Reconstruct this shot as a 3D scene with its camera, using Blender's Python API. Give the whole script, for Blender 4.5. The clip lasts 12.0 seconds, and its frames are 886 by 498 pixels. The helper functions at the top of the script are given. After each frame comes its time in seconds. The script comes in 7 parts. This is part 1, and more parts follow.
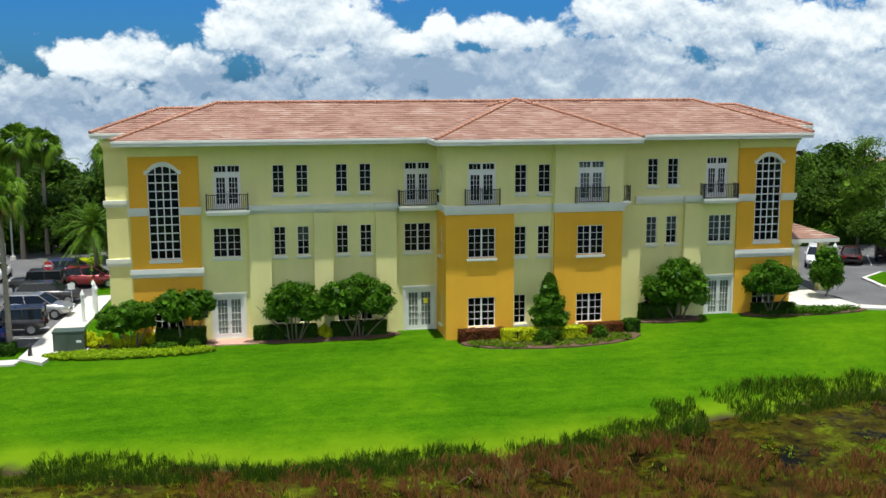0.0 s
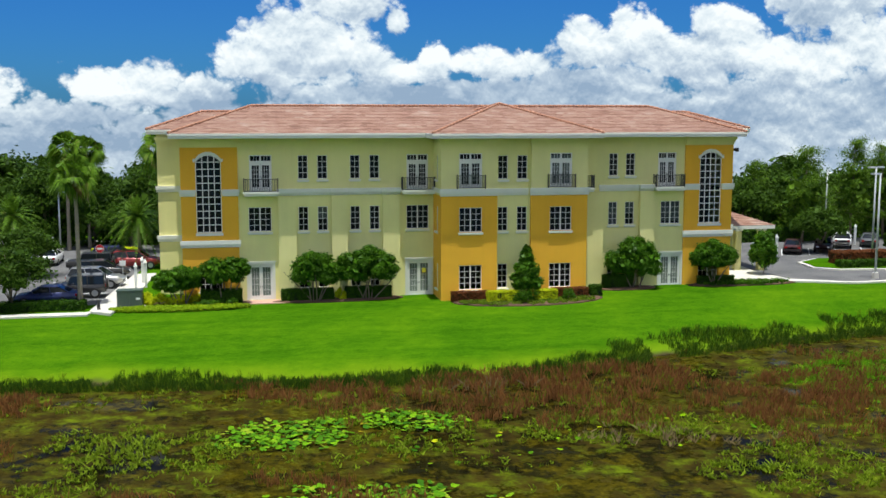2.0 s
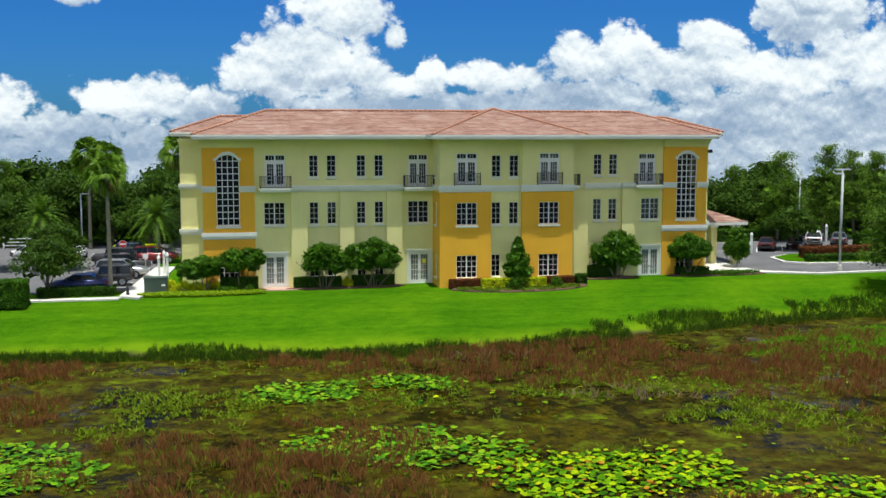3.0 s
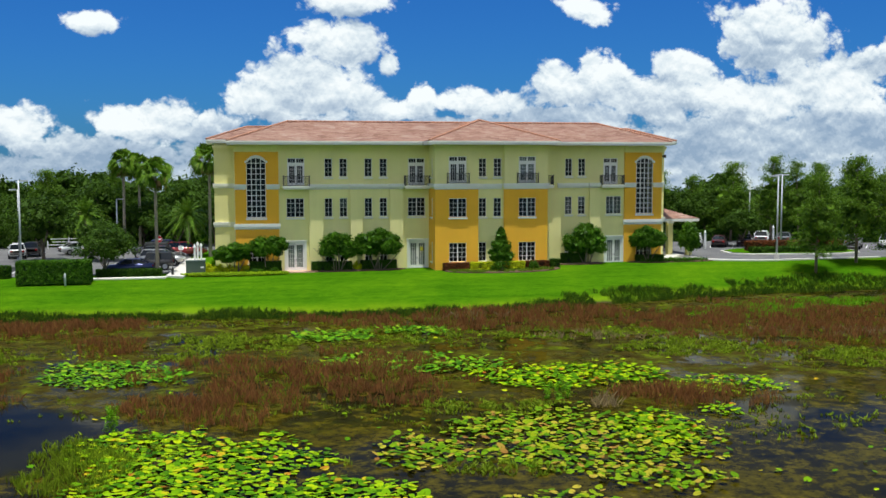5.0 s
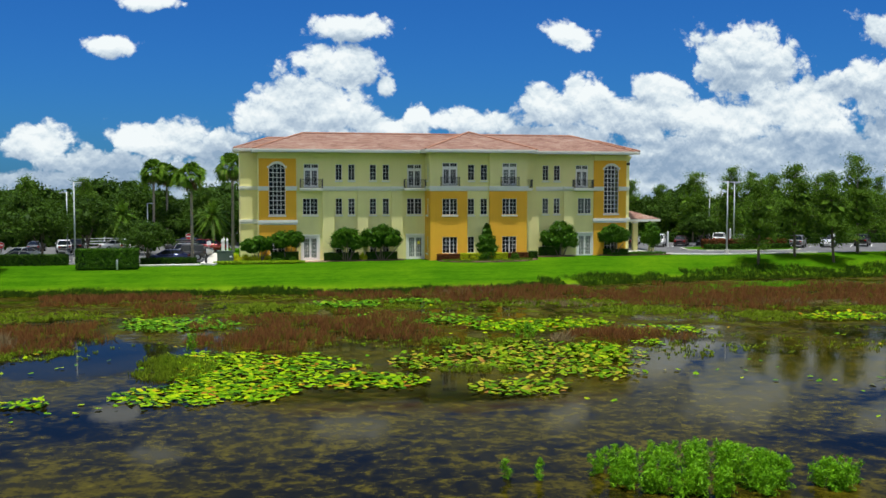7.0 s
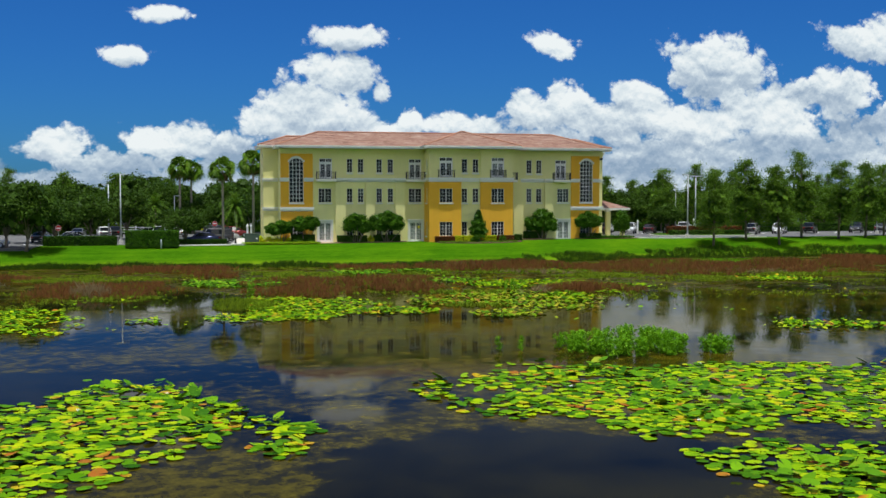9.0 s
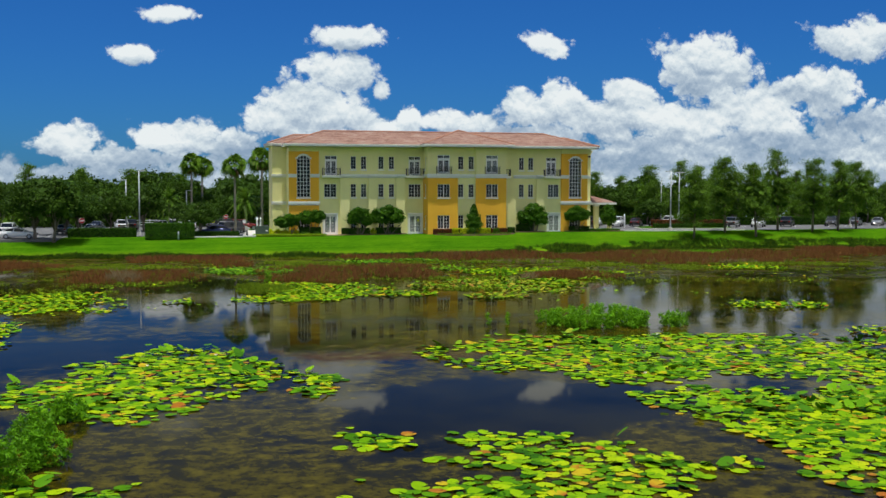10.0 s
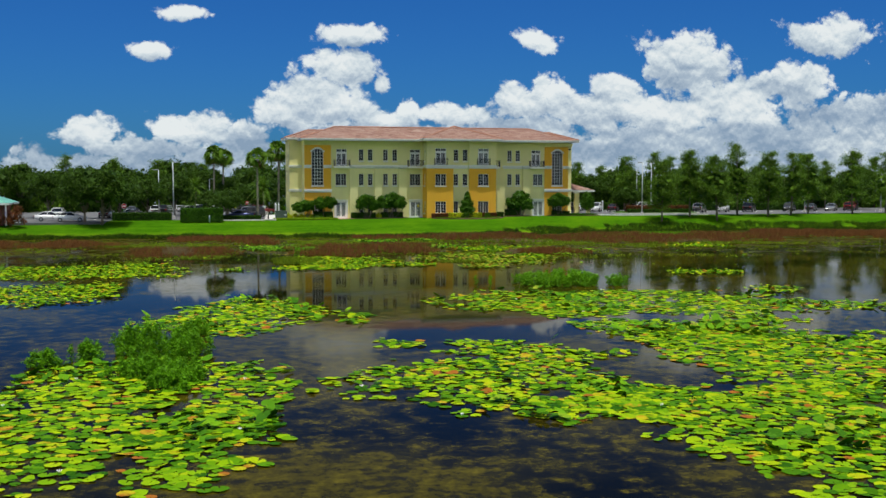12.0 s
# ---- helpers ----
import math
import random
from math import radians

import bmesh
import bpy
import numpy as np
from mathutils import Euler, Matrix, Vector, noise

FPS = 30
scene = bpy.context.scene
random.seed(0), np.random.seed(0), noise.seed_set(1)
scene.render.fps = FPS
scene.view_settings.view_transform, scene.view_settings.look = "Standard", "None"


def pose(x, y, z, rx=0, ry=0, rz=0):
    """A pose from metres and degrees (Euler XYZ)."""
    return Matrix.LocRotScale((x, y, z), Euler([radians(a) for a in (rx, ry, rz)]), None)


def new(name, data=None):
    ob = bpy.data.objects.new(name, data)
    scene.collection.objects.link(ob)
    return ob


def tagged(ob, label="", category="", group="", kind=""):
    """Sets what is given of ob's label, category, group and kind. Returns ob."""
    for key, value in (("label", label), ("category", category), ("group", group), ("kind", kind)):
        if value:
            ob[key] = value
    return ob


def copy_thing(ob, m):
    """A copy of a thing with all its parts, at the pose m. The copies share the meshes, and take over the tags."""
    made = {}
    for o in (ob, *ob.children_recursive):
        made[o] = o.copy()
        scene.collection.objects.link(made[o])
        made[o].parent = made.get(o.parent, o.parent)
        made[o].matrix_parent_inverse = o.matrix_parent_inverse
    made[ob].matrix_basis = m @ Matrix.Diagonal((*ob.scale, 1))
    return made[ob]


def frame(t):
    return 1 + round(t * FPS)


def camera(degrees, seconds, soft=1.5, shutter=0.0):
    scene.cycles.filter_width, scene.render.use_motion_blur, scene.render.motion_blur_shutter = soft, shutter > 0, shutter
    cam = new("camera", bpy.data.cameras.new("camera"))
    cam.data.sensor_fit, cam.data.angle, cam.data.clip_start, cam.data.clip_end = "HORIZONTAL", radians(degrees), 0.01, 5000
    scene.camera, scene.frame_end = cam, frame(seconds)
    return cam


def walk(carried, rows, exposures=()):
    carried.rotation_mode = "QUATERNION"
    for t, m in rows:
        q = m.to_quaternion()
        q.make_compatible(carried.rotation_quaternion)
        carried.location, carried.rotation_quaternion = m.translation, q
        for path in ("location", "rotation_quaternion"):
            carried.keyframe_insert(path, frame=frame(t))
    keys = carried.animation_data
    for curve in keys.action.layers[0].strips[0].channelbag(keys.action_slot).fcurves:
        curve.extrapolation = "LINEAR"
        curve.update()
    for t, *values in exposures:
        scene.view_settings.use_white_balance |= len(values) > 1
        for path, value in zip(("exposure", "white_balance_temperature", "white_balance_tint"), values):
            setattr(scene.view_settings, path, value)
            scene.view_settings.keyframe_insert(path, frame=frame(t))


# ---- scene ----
cam = camera(45.84, 12.0)
# seconds, x, y, z, yaw, pitch, roll
PATH = [
    (0, -13.13, -64.59, 15.87, -10.358, -9.270, 0.139),
    (0.5, -13.72, -67.97, 15.41, -10.388, -8.860, -0.011),
    (1, -14.41, -71.49, 14.82, -10.488, -8.321, -0.053),
    (1.5, -15.12, -75.04, 14.12, -10.591, -7.737, -0.031),
    (2, -15.89, -78.60, 13.44, -10.721, -7.201, -0.011),
    (2.5, -16.70, -82.28, 12.83, -10.855, -6.735, -0.020),
    (3, -17.60, -86.15, 12.32, -10.980, -6.295, -0.020),
    (3.5, -18.58, -90.05, 11.76, -11.155, -5.852, 0.004),
    (4, -19.58, -93.98, 11.14, -11.362, -5.412, 0.038),
    (4.5, -20.55, -97.95, 10.49, -11.556, -4.984, 0.062),
    (5, -21.45, -101.98, 9.86, -11.694, -4.582, 0.059),
    (5.5, -22.27, -106.09, 9.28, -11.768, -4.216, 0.031),
    (6, -23.17, -110.32, 8.76, -11.872, -3.890, 0.032),
    (6.5, -24.14, -114.60, 8.26, -11.990, -3.588, -0.009),
    (7, -25.05, -118.79, 7.80, -12.067, -3.324, -0.049),
    (7.5, -26.24, -123.11, 7.20, -12.224, -3.099, -0.049),
    (8, -27.64, -127.56, 6.52, -12.444, -2.936, -0.024),
    (8.5, -29.06, -132.08, 5.95, -12.661, -2.866, -0.003),
    (9, -30.31, -136.61, 5.67, -12.808, -2.920, -0.012),
    (9.5, -31.34, -141.18, 5.74, -12.866, -3.092, -0.060),
    (10, -32.46, -145.92, 5.86, -12.944, -3.254, -0.089),
    (10.5, -33.57, -150.59, 5.98, -13.003, -3.419, -0.087),
    (11, -34.70, -155.48, 6.11, -13.044, -3.638, -0.071),
    (11.5, -35.94, -160.49, 6.22, -13.103, -3.826, -0.094),
    (12, -37.16, -165.58, 6.33, -13.156, -4.003, -0.117),
]
walk(cam, [(t, pose(x, y, z, 90 + pitch, roll, yaw)) for t, x, y, z, yaw, pitch, roll in PATH],
     exposures=[(0.0, 0.04, 6350, 6), (2.5, 0.02, 6350, 6), (6.0, -0.04, 6350, 6), (9.0, -0.16, 6350, 6), (12.0, -0.28, 6350, 6)])

# ---- world, sun, exposure ----
SUN_EL, SUN_AZ = radians(80.5), radians(187.0)  # azimuth clockwise from +y
sun = new("sun", bpy.data.lights.new("sun", "SUN"))
sun.data.energy, sun.data.angle, sun.data.color = 5.0, radians(0.53), (1.0, 0.97, 0.91)
to_sun = Vector((math.sin(SUN_AZ) * math.cos(SUN_EL), math.cos(SUN_AZ) * math.cos(SUN_EL), math.sin(SUN_EL)))
sun.matrix_world = Matrix.Translation(to_sun * 200) @ to_sun.to_track_quat("Z", "Y").to_matrix().to_4x4()

class Nodes:
    """Short hand for building node trees."""

    def __init__(self, tree):
        self.tree = tree

    def add(self, kind, **props):
        n = self.tree.nodes.new(kind)
        for key, value in props.items():
            setattr(n, key, value)
        return n

    def put(self, socket, value):
        if isinstance(value, bpy.types.NodeSocket):
            self.tree.links.new(value, socket)
        else:
            socket.default_value = value

    def math(self, op, a, b=0.0, c=0.0, clamp=False):
        n = self.add("ShaderNodeMath", operation=op, use_clamp=clamp)
        for s, v in zip(n.inputs, (a, b, c)):
            self.put(s, v)
        return n.outputs[0]

    def ramp(self, fac, stops):
        n = self.add("ShaderNodeValToRGB")
        e = n.color_ramp.elements
        while len(e) < len(stops):
            e.new(0.5)
        for el, (p, col) in zip(e, stops):
            el.position, el.color = p, (*col, 1.0)
        self.put(n.inputs[0], fac)
        return n.outputs[0]

    def mix(self, fac, a, b, mode="MIX"):
        n = self.add("ShaderNodeMix", data_type="RGBA", blend_type=mode)
        self.put(n.inputs[0], fac)
        for s, v in ((n.inputs[6], a), (n.inputs[7], b)):
            self.put(s, (*v, 1.0) if isinstance(v, tuple) and len(v) == 3 else v)
        return n.outputs[2]

    def noise(self, vector, scale, detail=4.0, rough=0.55, kind="3D"):
        n = self.add("ShaderNodeTexNoise", noise_dimensions=kind)
        if vector is not None:
            self.put(n.inputs["Vector"], vector)
        n.inputs["Scale"].default_value, n.inputs["Detail"].default_value, n.inputs["Roughness"].default_value = scale, detail, rough
        return n.outputs["Fac"]

    def step(self, x, lo, hi):
        n = self.add("ShaderNodeMapRange", interpolation_type="SMOOTHSTEP")
        for s, v in zip(n.inputs, (x, lo, hi, 0.0, 1.0)):
            self.put(s, v)
        return n.outputs[0]


def make_sky():
    """Clear deep blue sky, with unseen loose fill-light clouds to the sides and behind."""
    world = bpy.data.worlds.new("sky")
    scene.world = world
    world.use_nodes = True
    tree = world.node_tree
    tree.nodes.clear()
    N = Nodes(tree)
    sky = N.add("ShaderNodeTexSky", sky_type="NISHITA", sun_disc=False, sun_elevation=SUN_EL, sun_rotation=SUN_AZ, air_density=1.0, dust_density=0.4, ozone_density=3.0)
    coord = N.add("ShaderNodeTexCoord").outputs["Generated"]
    xyz = N.add("ShaderNodeSeparateXYZ")
    N.put(xyz.inputs[0], coord)
    u = N.math("ARCTAN2", xyz.outputs[0], xyz.outputs[1])
    v = N.math("ARCSINE", xyz.outputs[2])
    place = N.add("ShaderNodeCombineXYZ")
    N.put(place.inputs[0], u)
    N.put(place.inputs[1], N.math("MULTIPLY", v, 1.4))
    away = N.math("MAXIMUM", N.step(N.math("ABSOLUTE", N.math("SUBTRACT", u, 0.2)), 0.62, 0.95), N.step(v, 0.85, 1.05))
    wide = N.noise(place.outputs[0], 3.4, 7.0, 0.6)
    # cover and brightness of these unseen clouds are set to lighten the facade
    cover = N.math("MULTIPLY", N.step(wide, 0.47, 0.55), away)
    white = N.ramp(wide, [(0.46, (1.0, 0.98, 0.93)), (0.74, (0.68, 0.70, 0.74))])
    blue = N.add("ShaderNodeVectorMath", operation="MULTIPLY")
    N.put(blue.inputs[0], sky.outputs[0])
    blue.inputs[1].default_value = (SKY_TINT[0] * SKY, SKY_TINT[1] * SKY, SKY_TINT[2] * SKY)
    cloud = N.add("ShaderNodeVectorMath", operation="SCALE")
    N.put(cloud.inputs[0], white)
    cloud.inputs["Scale"].default_value = CLOUD_LIGHT * 1.05
    back = N.add("ShaderNodeBackground")
    N.put(back.inputs[0], N.mix(cover, blue.outputs[0], cloud.outputs[0]))
    back.inputs[1].default_value = 1.0
    out = N.add("ShaderNodeOutputWorld")
    N.put(out.inputs[0], back.outputs[0])


SKY, SKY_TINT, CLOUD_LIGHT = 0.066, (0.17, 0.60, 1.36), 1.12
make_sky()

# banks of cumulus beyond the woods, on a far backdrop: centre x, z, half width, half height
CUMULUS = [(-49.5, 41.0, 7.9, 2.4), (6.4, 47.0, 11.9, 3.3), (62.3, 47.0, 7.3, 3.6), (-39.7, 51.9, 7.8, 2.1), (4.2, 37.6, 11.2, 5.5), (-6.2, 30.3, 11.0, 6.8),
          (-12.4, 23.6, 9.8, 5.5), (2.8, 25.6, 11.9, 6.6), (15.6, 32.6, 2.4, 2.8), (23.2, 25.5, 3.7, 3.4), (18.2, 22.3, 8.6, 3.4), (38.5, 24.5, 11.1, 3.7),
          (57.1, 28.2, 10.1, 5.8), (67.0, 31.3, 6.8, 5.8), (112.9, 42.2, 17.3, 9.8), (88.8, 33.7, 8.9, 5.3), (81.0, 25.6, 15.1, 6.6), (104.2, 25.5, 20.6, 7.5),
          (131.5, 29.6, 17.1, 7.9), (151.1, 36.1, 13.2, 8.0), (163.0, 51.5, 17.0, 6.6), (-66.9, 18.1, 9.7, 4.7), (-37.7, 18.8, 14.2, 4.8)]
DECK = [(62.5, 20.6, 23.3, 4.3), (118.3, 17.0, 51.8, 7.0), (-25.2, 15.8, 8.0, 6.0), (-51.9, 13.6, 14.2, 4.5), (-55.8, 9.0, 43.3, 3.2), (26.8, 17.9, 38.7, 3.7),
          (179.1, 20.9, 29.6, 12.6)]
CLOUD_Y = 140.0


def make_clouds():
    m = bpy.data.materials.new("cumulus_clouds")
    m.use_nodes = True
    m.node_tree.nodes.clear()
    N = Nodes(m.node_tree)
    xyz = N.add("ShaderNodeSeparateXYZ")
    N.put(xyz.inputs[0], N.add("ShaderNodeNewGeometry").outputs["Position"])
    x, z = xyz.outputs[0], xyz.outputs[2]

    def place(lift, sx=1.0, sz=1.0):
        p = N.add("ShaderNodeCombineXYZ")
        N.put(p.inputs[0], N.math("MULTIPLY", x, sx))
        N.put(p.inputs[1], N.math("MULTIPLY", N.math("ADD", z, lift), sz))
        return p.outputs[0]

    def billow(lift, scale, detail):
        """Rounded heads of cloud: high in the middle of each cell."""
        n = N.add("ShaderNodeTexVoronoi", feature="SMOOTH_F1", voronoi_dimensions="2D")
        bent = N.add("ShaderNodeVectorMath", operation="ADD")
        N.put(bent.inputs[0], place(lift, 1.0, 1.2))
        warp = N.add("ShaderNodeTexNoise")
        N.put(warp.inputs["Vector"], place(lift))
        warp.inputs["Scale"].default_value, warp.inputs["Detail"].default_value = 0.13, 5.0
        far = N.add("ShaderNodeVectorMath", operation="SCALE")
        N.put(far.inputs[0], warp.outputs["Color"])
        far.inputs["Scale"].default_value = 5.0
        N.put(bent.inputs[1], far.outputs[0])
        N.put(n.inputs["Vector"], bent.outputs[0])
        n.inputs["Scale"].default_value, n.inputs["Smoothness"].default_value = scale, 0.35
        n.inputs["Detail"].default_value, n.inputs["Roughness"].default_value, n.inputs["Lacunarity"].default_value = detail, 0.55, 2.3
        return N.math("SUBTRACT", 0.33 * sum(0.55 ** k for k in range(int(detail) + 1)), n.outputs["Distance"])

    def mass(lift, banks, sharp):
        zz = N.math("ADD", z, lift)
        total = None
        for cx, cz, a, b in banks:
            du = N.math("MULTIPLY", N.math("SUBTRACT", x, cx), 1 / a)
            dv = N.math("MULTIPLY", N.math("SUBTRACT", zz, cz), 1 / b)
            r2 = N.math("MULTIPLY_ADD", du, du, N.math("MULTIPLY", dv, dv))
            one = N.math("SUBTRACT", 1.0, N.math("POWER", r2, 0.5))
            total = one if total is None else N.math("SMOOTH_MAX", total, one, sharp)
        return total

    head, head_up = billow(0.0, 0.10, 3.0), billow(1.5, 0.10, 3.0)
    puff, puff_up = billow(0.0, 0.42, 2.0), billow(0.5, 0.42, 2.0)
    wisp = N.noise(place(0.0), 0.13, 9.0, 0.60)
    rough = N.math("MULTIPLY_ADD", head, 0.62, N.math("MULTIPLY_ADD", puff, 0.09, N.math("MULTIPLY", N.math("SUBTRACT", wisp, 0.5), 0.95)))
    bank, bank_up = mass(0.0, CUMULUS, 0.10), mass(3.0, CUMULUS, 0.10)
    low = mass(0.0, DECK, 0.25)
    heap = N.math("ADD", bank, rough)
    low = N.math("SMOOTH_MAX", low, N.math("MULTIPLY_ADD", N.math("MINIMUM", x, 120.0), 0.0065, N.math("MULTIPLY_ADD", z, -0.085, 1.52)), 0.25)
    layer = N.math("ADD", low, N.math("MULTIPLY", rough, 1.1))
    cover = N.math("MAXIMUM", N.step(heap, -0.24, 0.11), N.math("MULTIPLY", N.step(layer, -0.25, 0.08), 0.94))
    # lit from above: heads bright towards the top, bases and hollows greyer
    slope = N.math("SUBTRACT", bank, bank_up)
    lit = N.math("MULTIPLY_ADD", slope, 0.50, 0.66)
    lit = N.math("MULTIPLY_ADD", N.math("SUBTRACT", head, head_up), 0.55, lit)
    lit = N.math("MULTIPLY_ADD", N.math("SUBTRACT", puff, puff_up), 0.10, lit)
    lit = N.math("MULTIPLY_ADD", N.math("SUBTRACT", N.noise(place(0.0, 1.0, 1.9), 0.05, 6.0, 0.56), 0.5), 2.0, lit)
    lit = N.math("SUBTRACT", lit, N.math("MULTIPLY", N.step(N.math("SUBTRACT", layer, heap), -0.1, 0.35), 0.14))
    white = N.ramp(lit, [(0.05, (0.29, 0.38, 0.51)), (0.42, (0.47, 0.55, 0.65)), (0.72, (0.70, 0.76, 0.81)), (0.98, (0.87, 0.89, 0.90))])
    glow = N.add("ShaderNodeEmission")
    N.put(glow.inputs[0], white)
    glow.inputs[1].default_value = CLOUD_LIGHT
    clear = N.add("ShaderNodeBsdfTransparent")
    both = N.add("ShaderNodeMixShader")
    N.put(both.inputs[0], cover)
    N.put(both.inputs[1], clear.outputs[0])
    N.put(both.inputs[2], glow.outputs[0])
    out = N.add("ShaderNodeOutputMaterial")
    N.put(out.inputs[0], both.outputs[0])
    me = bpy.data.meshes.new("backdrop")
    me.from_pydata([(-260, CLOUD_Y, -40), (340, CLOUD_Y, -40), (340, CLOUD_Y, 170), (-260, CLOUD_Y, 170)], [], [(0, 1, 2, 3)])
    me.materials.append(m)
    tagged(new("backdrop", me), "white cumulus clouds in the far distance", "clouds", "", "structure")


make_clouds()


# ---- materials ----
def material(name, build):
    """A node material: build(N, coord) returns (colour, roughness, bump height or None, bump strength, extra inputs)."""
    m = bpy.data.materials.new(name)
    m.use_nodes = True
    N = Nodes(m.node_tree)
    bsdf = m.node_tree.nodes["Principled BSDF"]
    coord = N.add("ShaderNodeTexCoord").outputs["Object"]
    colour, rough, height, strength, extra = build(N, coord)
    N.put(bsdf.inputs["Base Color"], (*colour, 1.0) if isinstance(colour, tuple) else colour)
    N.put(bsdf.inputs["Roughness"], rough)
    if height is not None:
        bump = N.add("ShaderNodeBump")
        bump.inputs["Strength"].default_value, bump.inputs["Distance"].default_value = strength, 0.02
        N.put(bump.inputs["Height"], height)
        N.put(bsdf.inputs["Normal"], bump.outputs[0])
    for key, value in extra.items():
        N.put(bsdf.inputs[key], value)
    return m


def world_place(N):
    return N.add("ShaderNodeNewGeometry").outputs["Position"]


def plain(name, colour, rough=0.6, vary=0.12, scale=3.0, fine=60.0, bump=0.15, metal=0.0):
    """A painted or plain surface with soft stains and fine grain."""
    def build(N, coord):
        p = world_place(N)
        stain, grain = N.noise(p, scale, 5.0), N.noise(p, fine, 3.0)
        f = N.math("MULTIPLY_ADD", N.math("SUBTRACT", stain, 0.5), 2.2 * vary, N.math("MULTIPLY", N.math("SUBTRACT", grain, 0.5), 1.2 * vary))
        n = N.add("ShaderNodeVectorMath", operation="SCALE")
        n.inputs[0].default_value = colour
        N.put(n.inputs["Scale"], N.math("ADD", f, 1.0))
        return n.outputs[0], N.math("MULTIPLY_ADD", stain, 0.15, rough - 0.08), grain, bump, {"Metallic": metal}
    return material(name, build)


def stucco(name, colour):
    def build(N, coord):
        p = world_place(N)
        streak = N.add("ShaderNodeMapping")
        N.put(streak.inputs[0], p)
        streak.inputs["Scale"].default_value = (2.2, 2.2, 0.16)
        a, b, c = N.noise(p, 0.35, 4.0), N.noise(streak.outputs[0], 1.0, 5.0, 0.6), N.noise(p, 90.0, 2.0)
        f = N.math("MULTIPLY_ADD", N.math("SUBTRACT", a, 0.5), 0.22, N.math("MULTIPLY", N.math("SUBTRACT", b, 0.5), 0.09))
        n = N.add("ShaderNodeVectorMath", operation="SCALE")
        n.inputs[0].default_value = colour
        N.put(n.inputs["Scale"], N.math("ADD", f, 1.0))
        return n.outputs[0], 0.85, c, 0.25, {}
    return material(name, build)


def leafy(name, dark, light, rough=0.5, dead=None):
    """Foliage: each leaf's own tone, with some light let through."""
    def build(N, coord):
        geo = N.add("ShaderNodeNewGeometry")
        f = N.math("MULTIPLY_ADD", geo.outputs["Random Per Island"], 0.65, N.math("MULTIPLY", N.noise(geo.outputs["Position"], 0.9, 3.0), 0.5))
        stops = [(0.1, dark), (0.85, light)] + ([(0.97, dead)] if dead else [])
        return N.ramp(f, stops), rough, None, 0, {"Specular IOR Level": 0.08}
    m = material(name, build)
    N = Nodes(m.node_tree)
    bsdf, out = m.node_tree.nodes["Principled BSDF"], m.node_tree.nodes["Material Output"]
    tr = N.add("ShaderNodeBsdfTranslucent")
    for link in list(m.node_tree.links):
        if link.to_socket == bsdf.inputs["Base Color"]:
            N.put(tr.inputs[0], link.from_socket)
    mix = N.add("ShaderNodeMixShader")
    mix.inputs[0].default_value = 0.3
    N.put(mix.inputs[1], bsdf.outputs[0])
    N.put(mix.inputs[2], tr.outputs[0])
    N.put(out.inputs[0], mix.outputs[0])
    return m


CREAM = stucco("cream_stucco", (0.84, 0.785, 0.34))
GOLD = stucco("gold_stucco", (0.87, 0.455, 0.03))
TRIM = plain("pale_trim", (0.80, 0.80, 0.72), 0.6, 0.07, 1.2)
FRAME_WHITE = plain("white_frame", (0.83, 0.82, 0.77), 0.45, 0.05, 2.0)
IRON = plain("black_iron", (0.03, 0.03, 0.032), 0.45, 0.2, 8.0)
WINDOW_BLIND = plain("dim_blind", (0.24, 0.25, 0.24), 0.8, 0.08, 2.0)
# room shade is put into the colour, so that the windows look dark
ROOM = plain("shade_dark_interior", (0.06, 0.058, 0.055), 0.9, 0.25, 0.6)
DOOR_BLIND = plain("pale_blind", (0.55, 0.55, 0.50), 0.8, 0.08, 2.0)
CONCRETE = plain("pale_concrete", (0.62, 0.59, 0.53), 0.85, 0.16, 0.7, 30.0, 0.3)
PINK_PAVING = plain("pink_paving", (0.55, 0.33, 0.25), 0.85, 0.2, 1.0, 25.0, 0.3)
MULCH = plain("brown_mulch", (0.12, 0.065, 0.04), 0.95, 0.4, 3.0, 40.0, 0.8)
STEEL = plain("pale_painted_steel", (0.50, 0.52, 0.53), 0.4, 0.06, 2.0)
BARK = plain("grey_bark", (0.20, 0.16, 0.12), 0.9, 0.35, 4.0, 30.0, 0.8)
PALM_BARK = plain("palm_bark", (0.30, 0.25, 0.19), 0.9, 0.3, 5.0, 18.0, 0.8)


def make_glass():
    def build(N, coord):
        return (0.50, 0.56, 0.55), 0.03, N.noise(world_place(N), 1.6, 1.0), 0.012, {"Transmission Weight": 1.0, "IOR": 1.25, "Specular IOR Level": 0.5}
    return material("window_glass", build)


GLASS = make_glass()


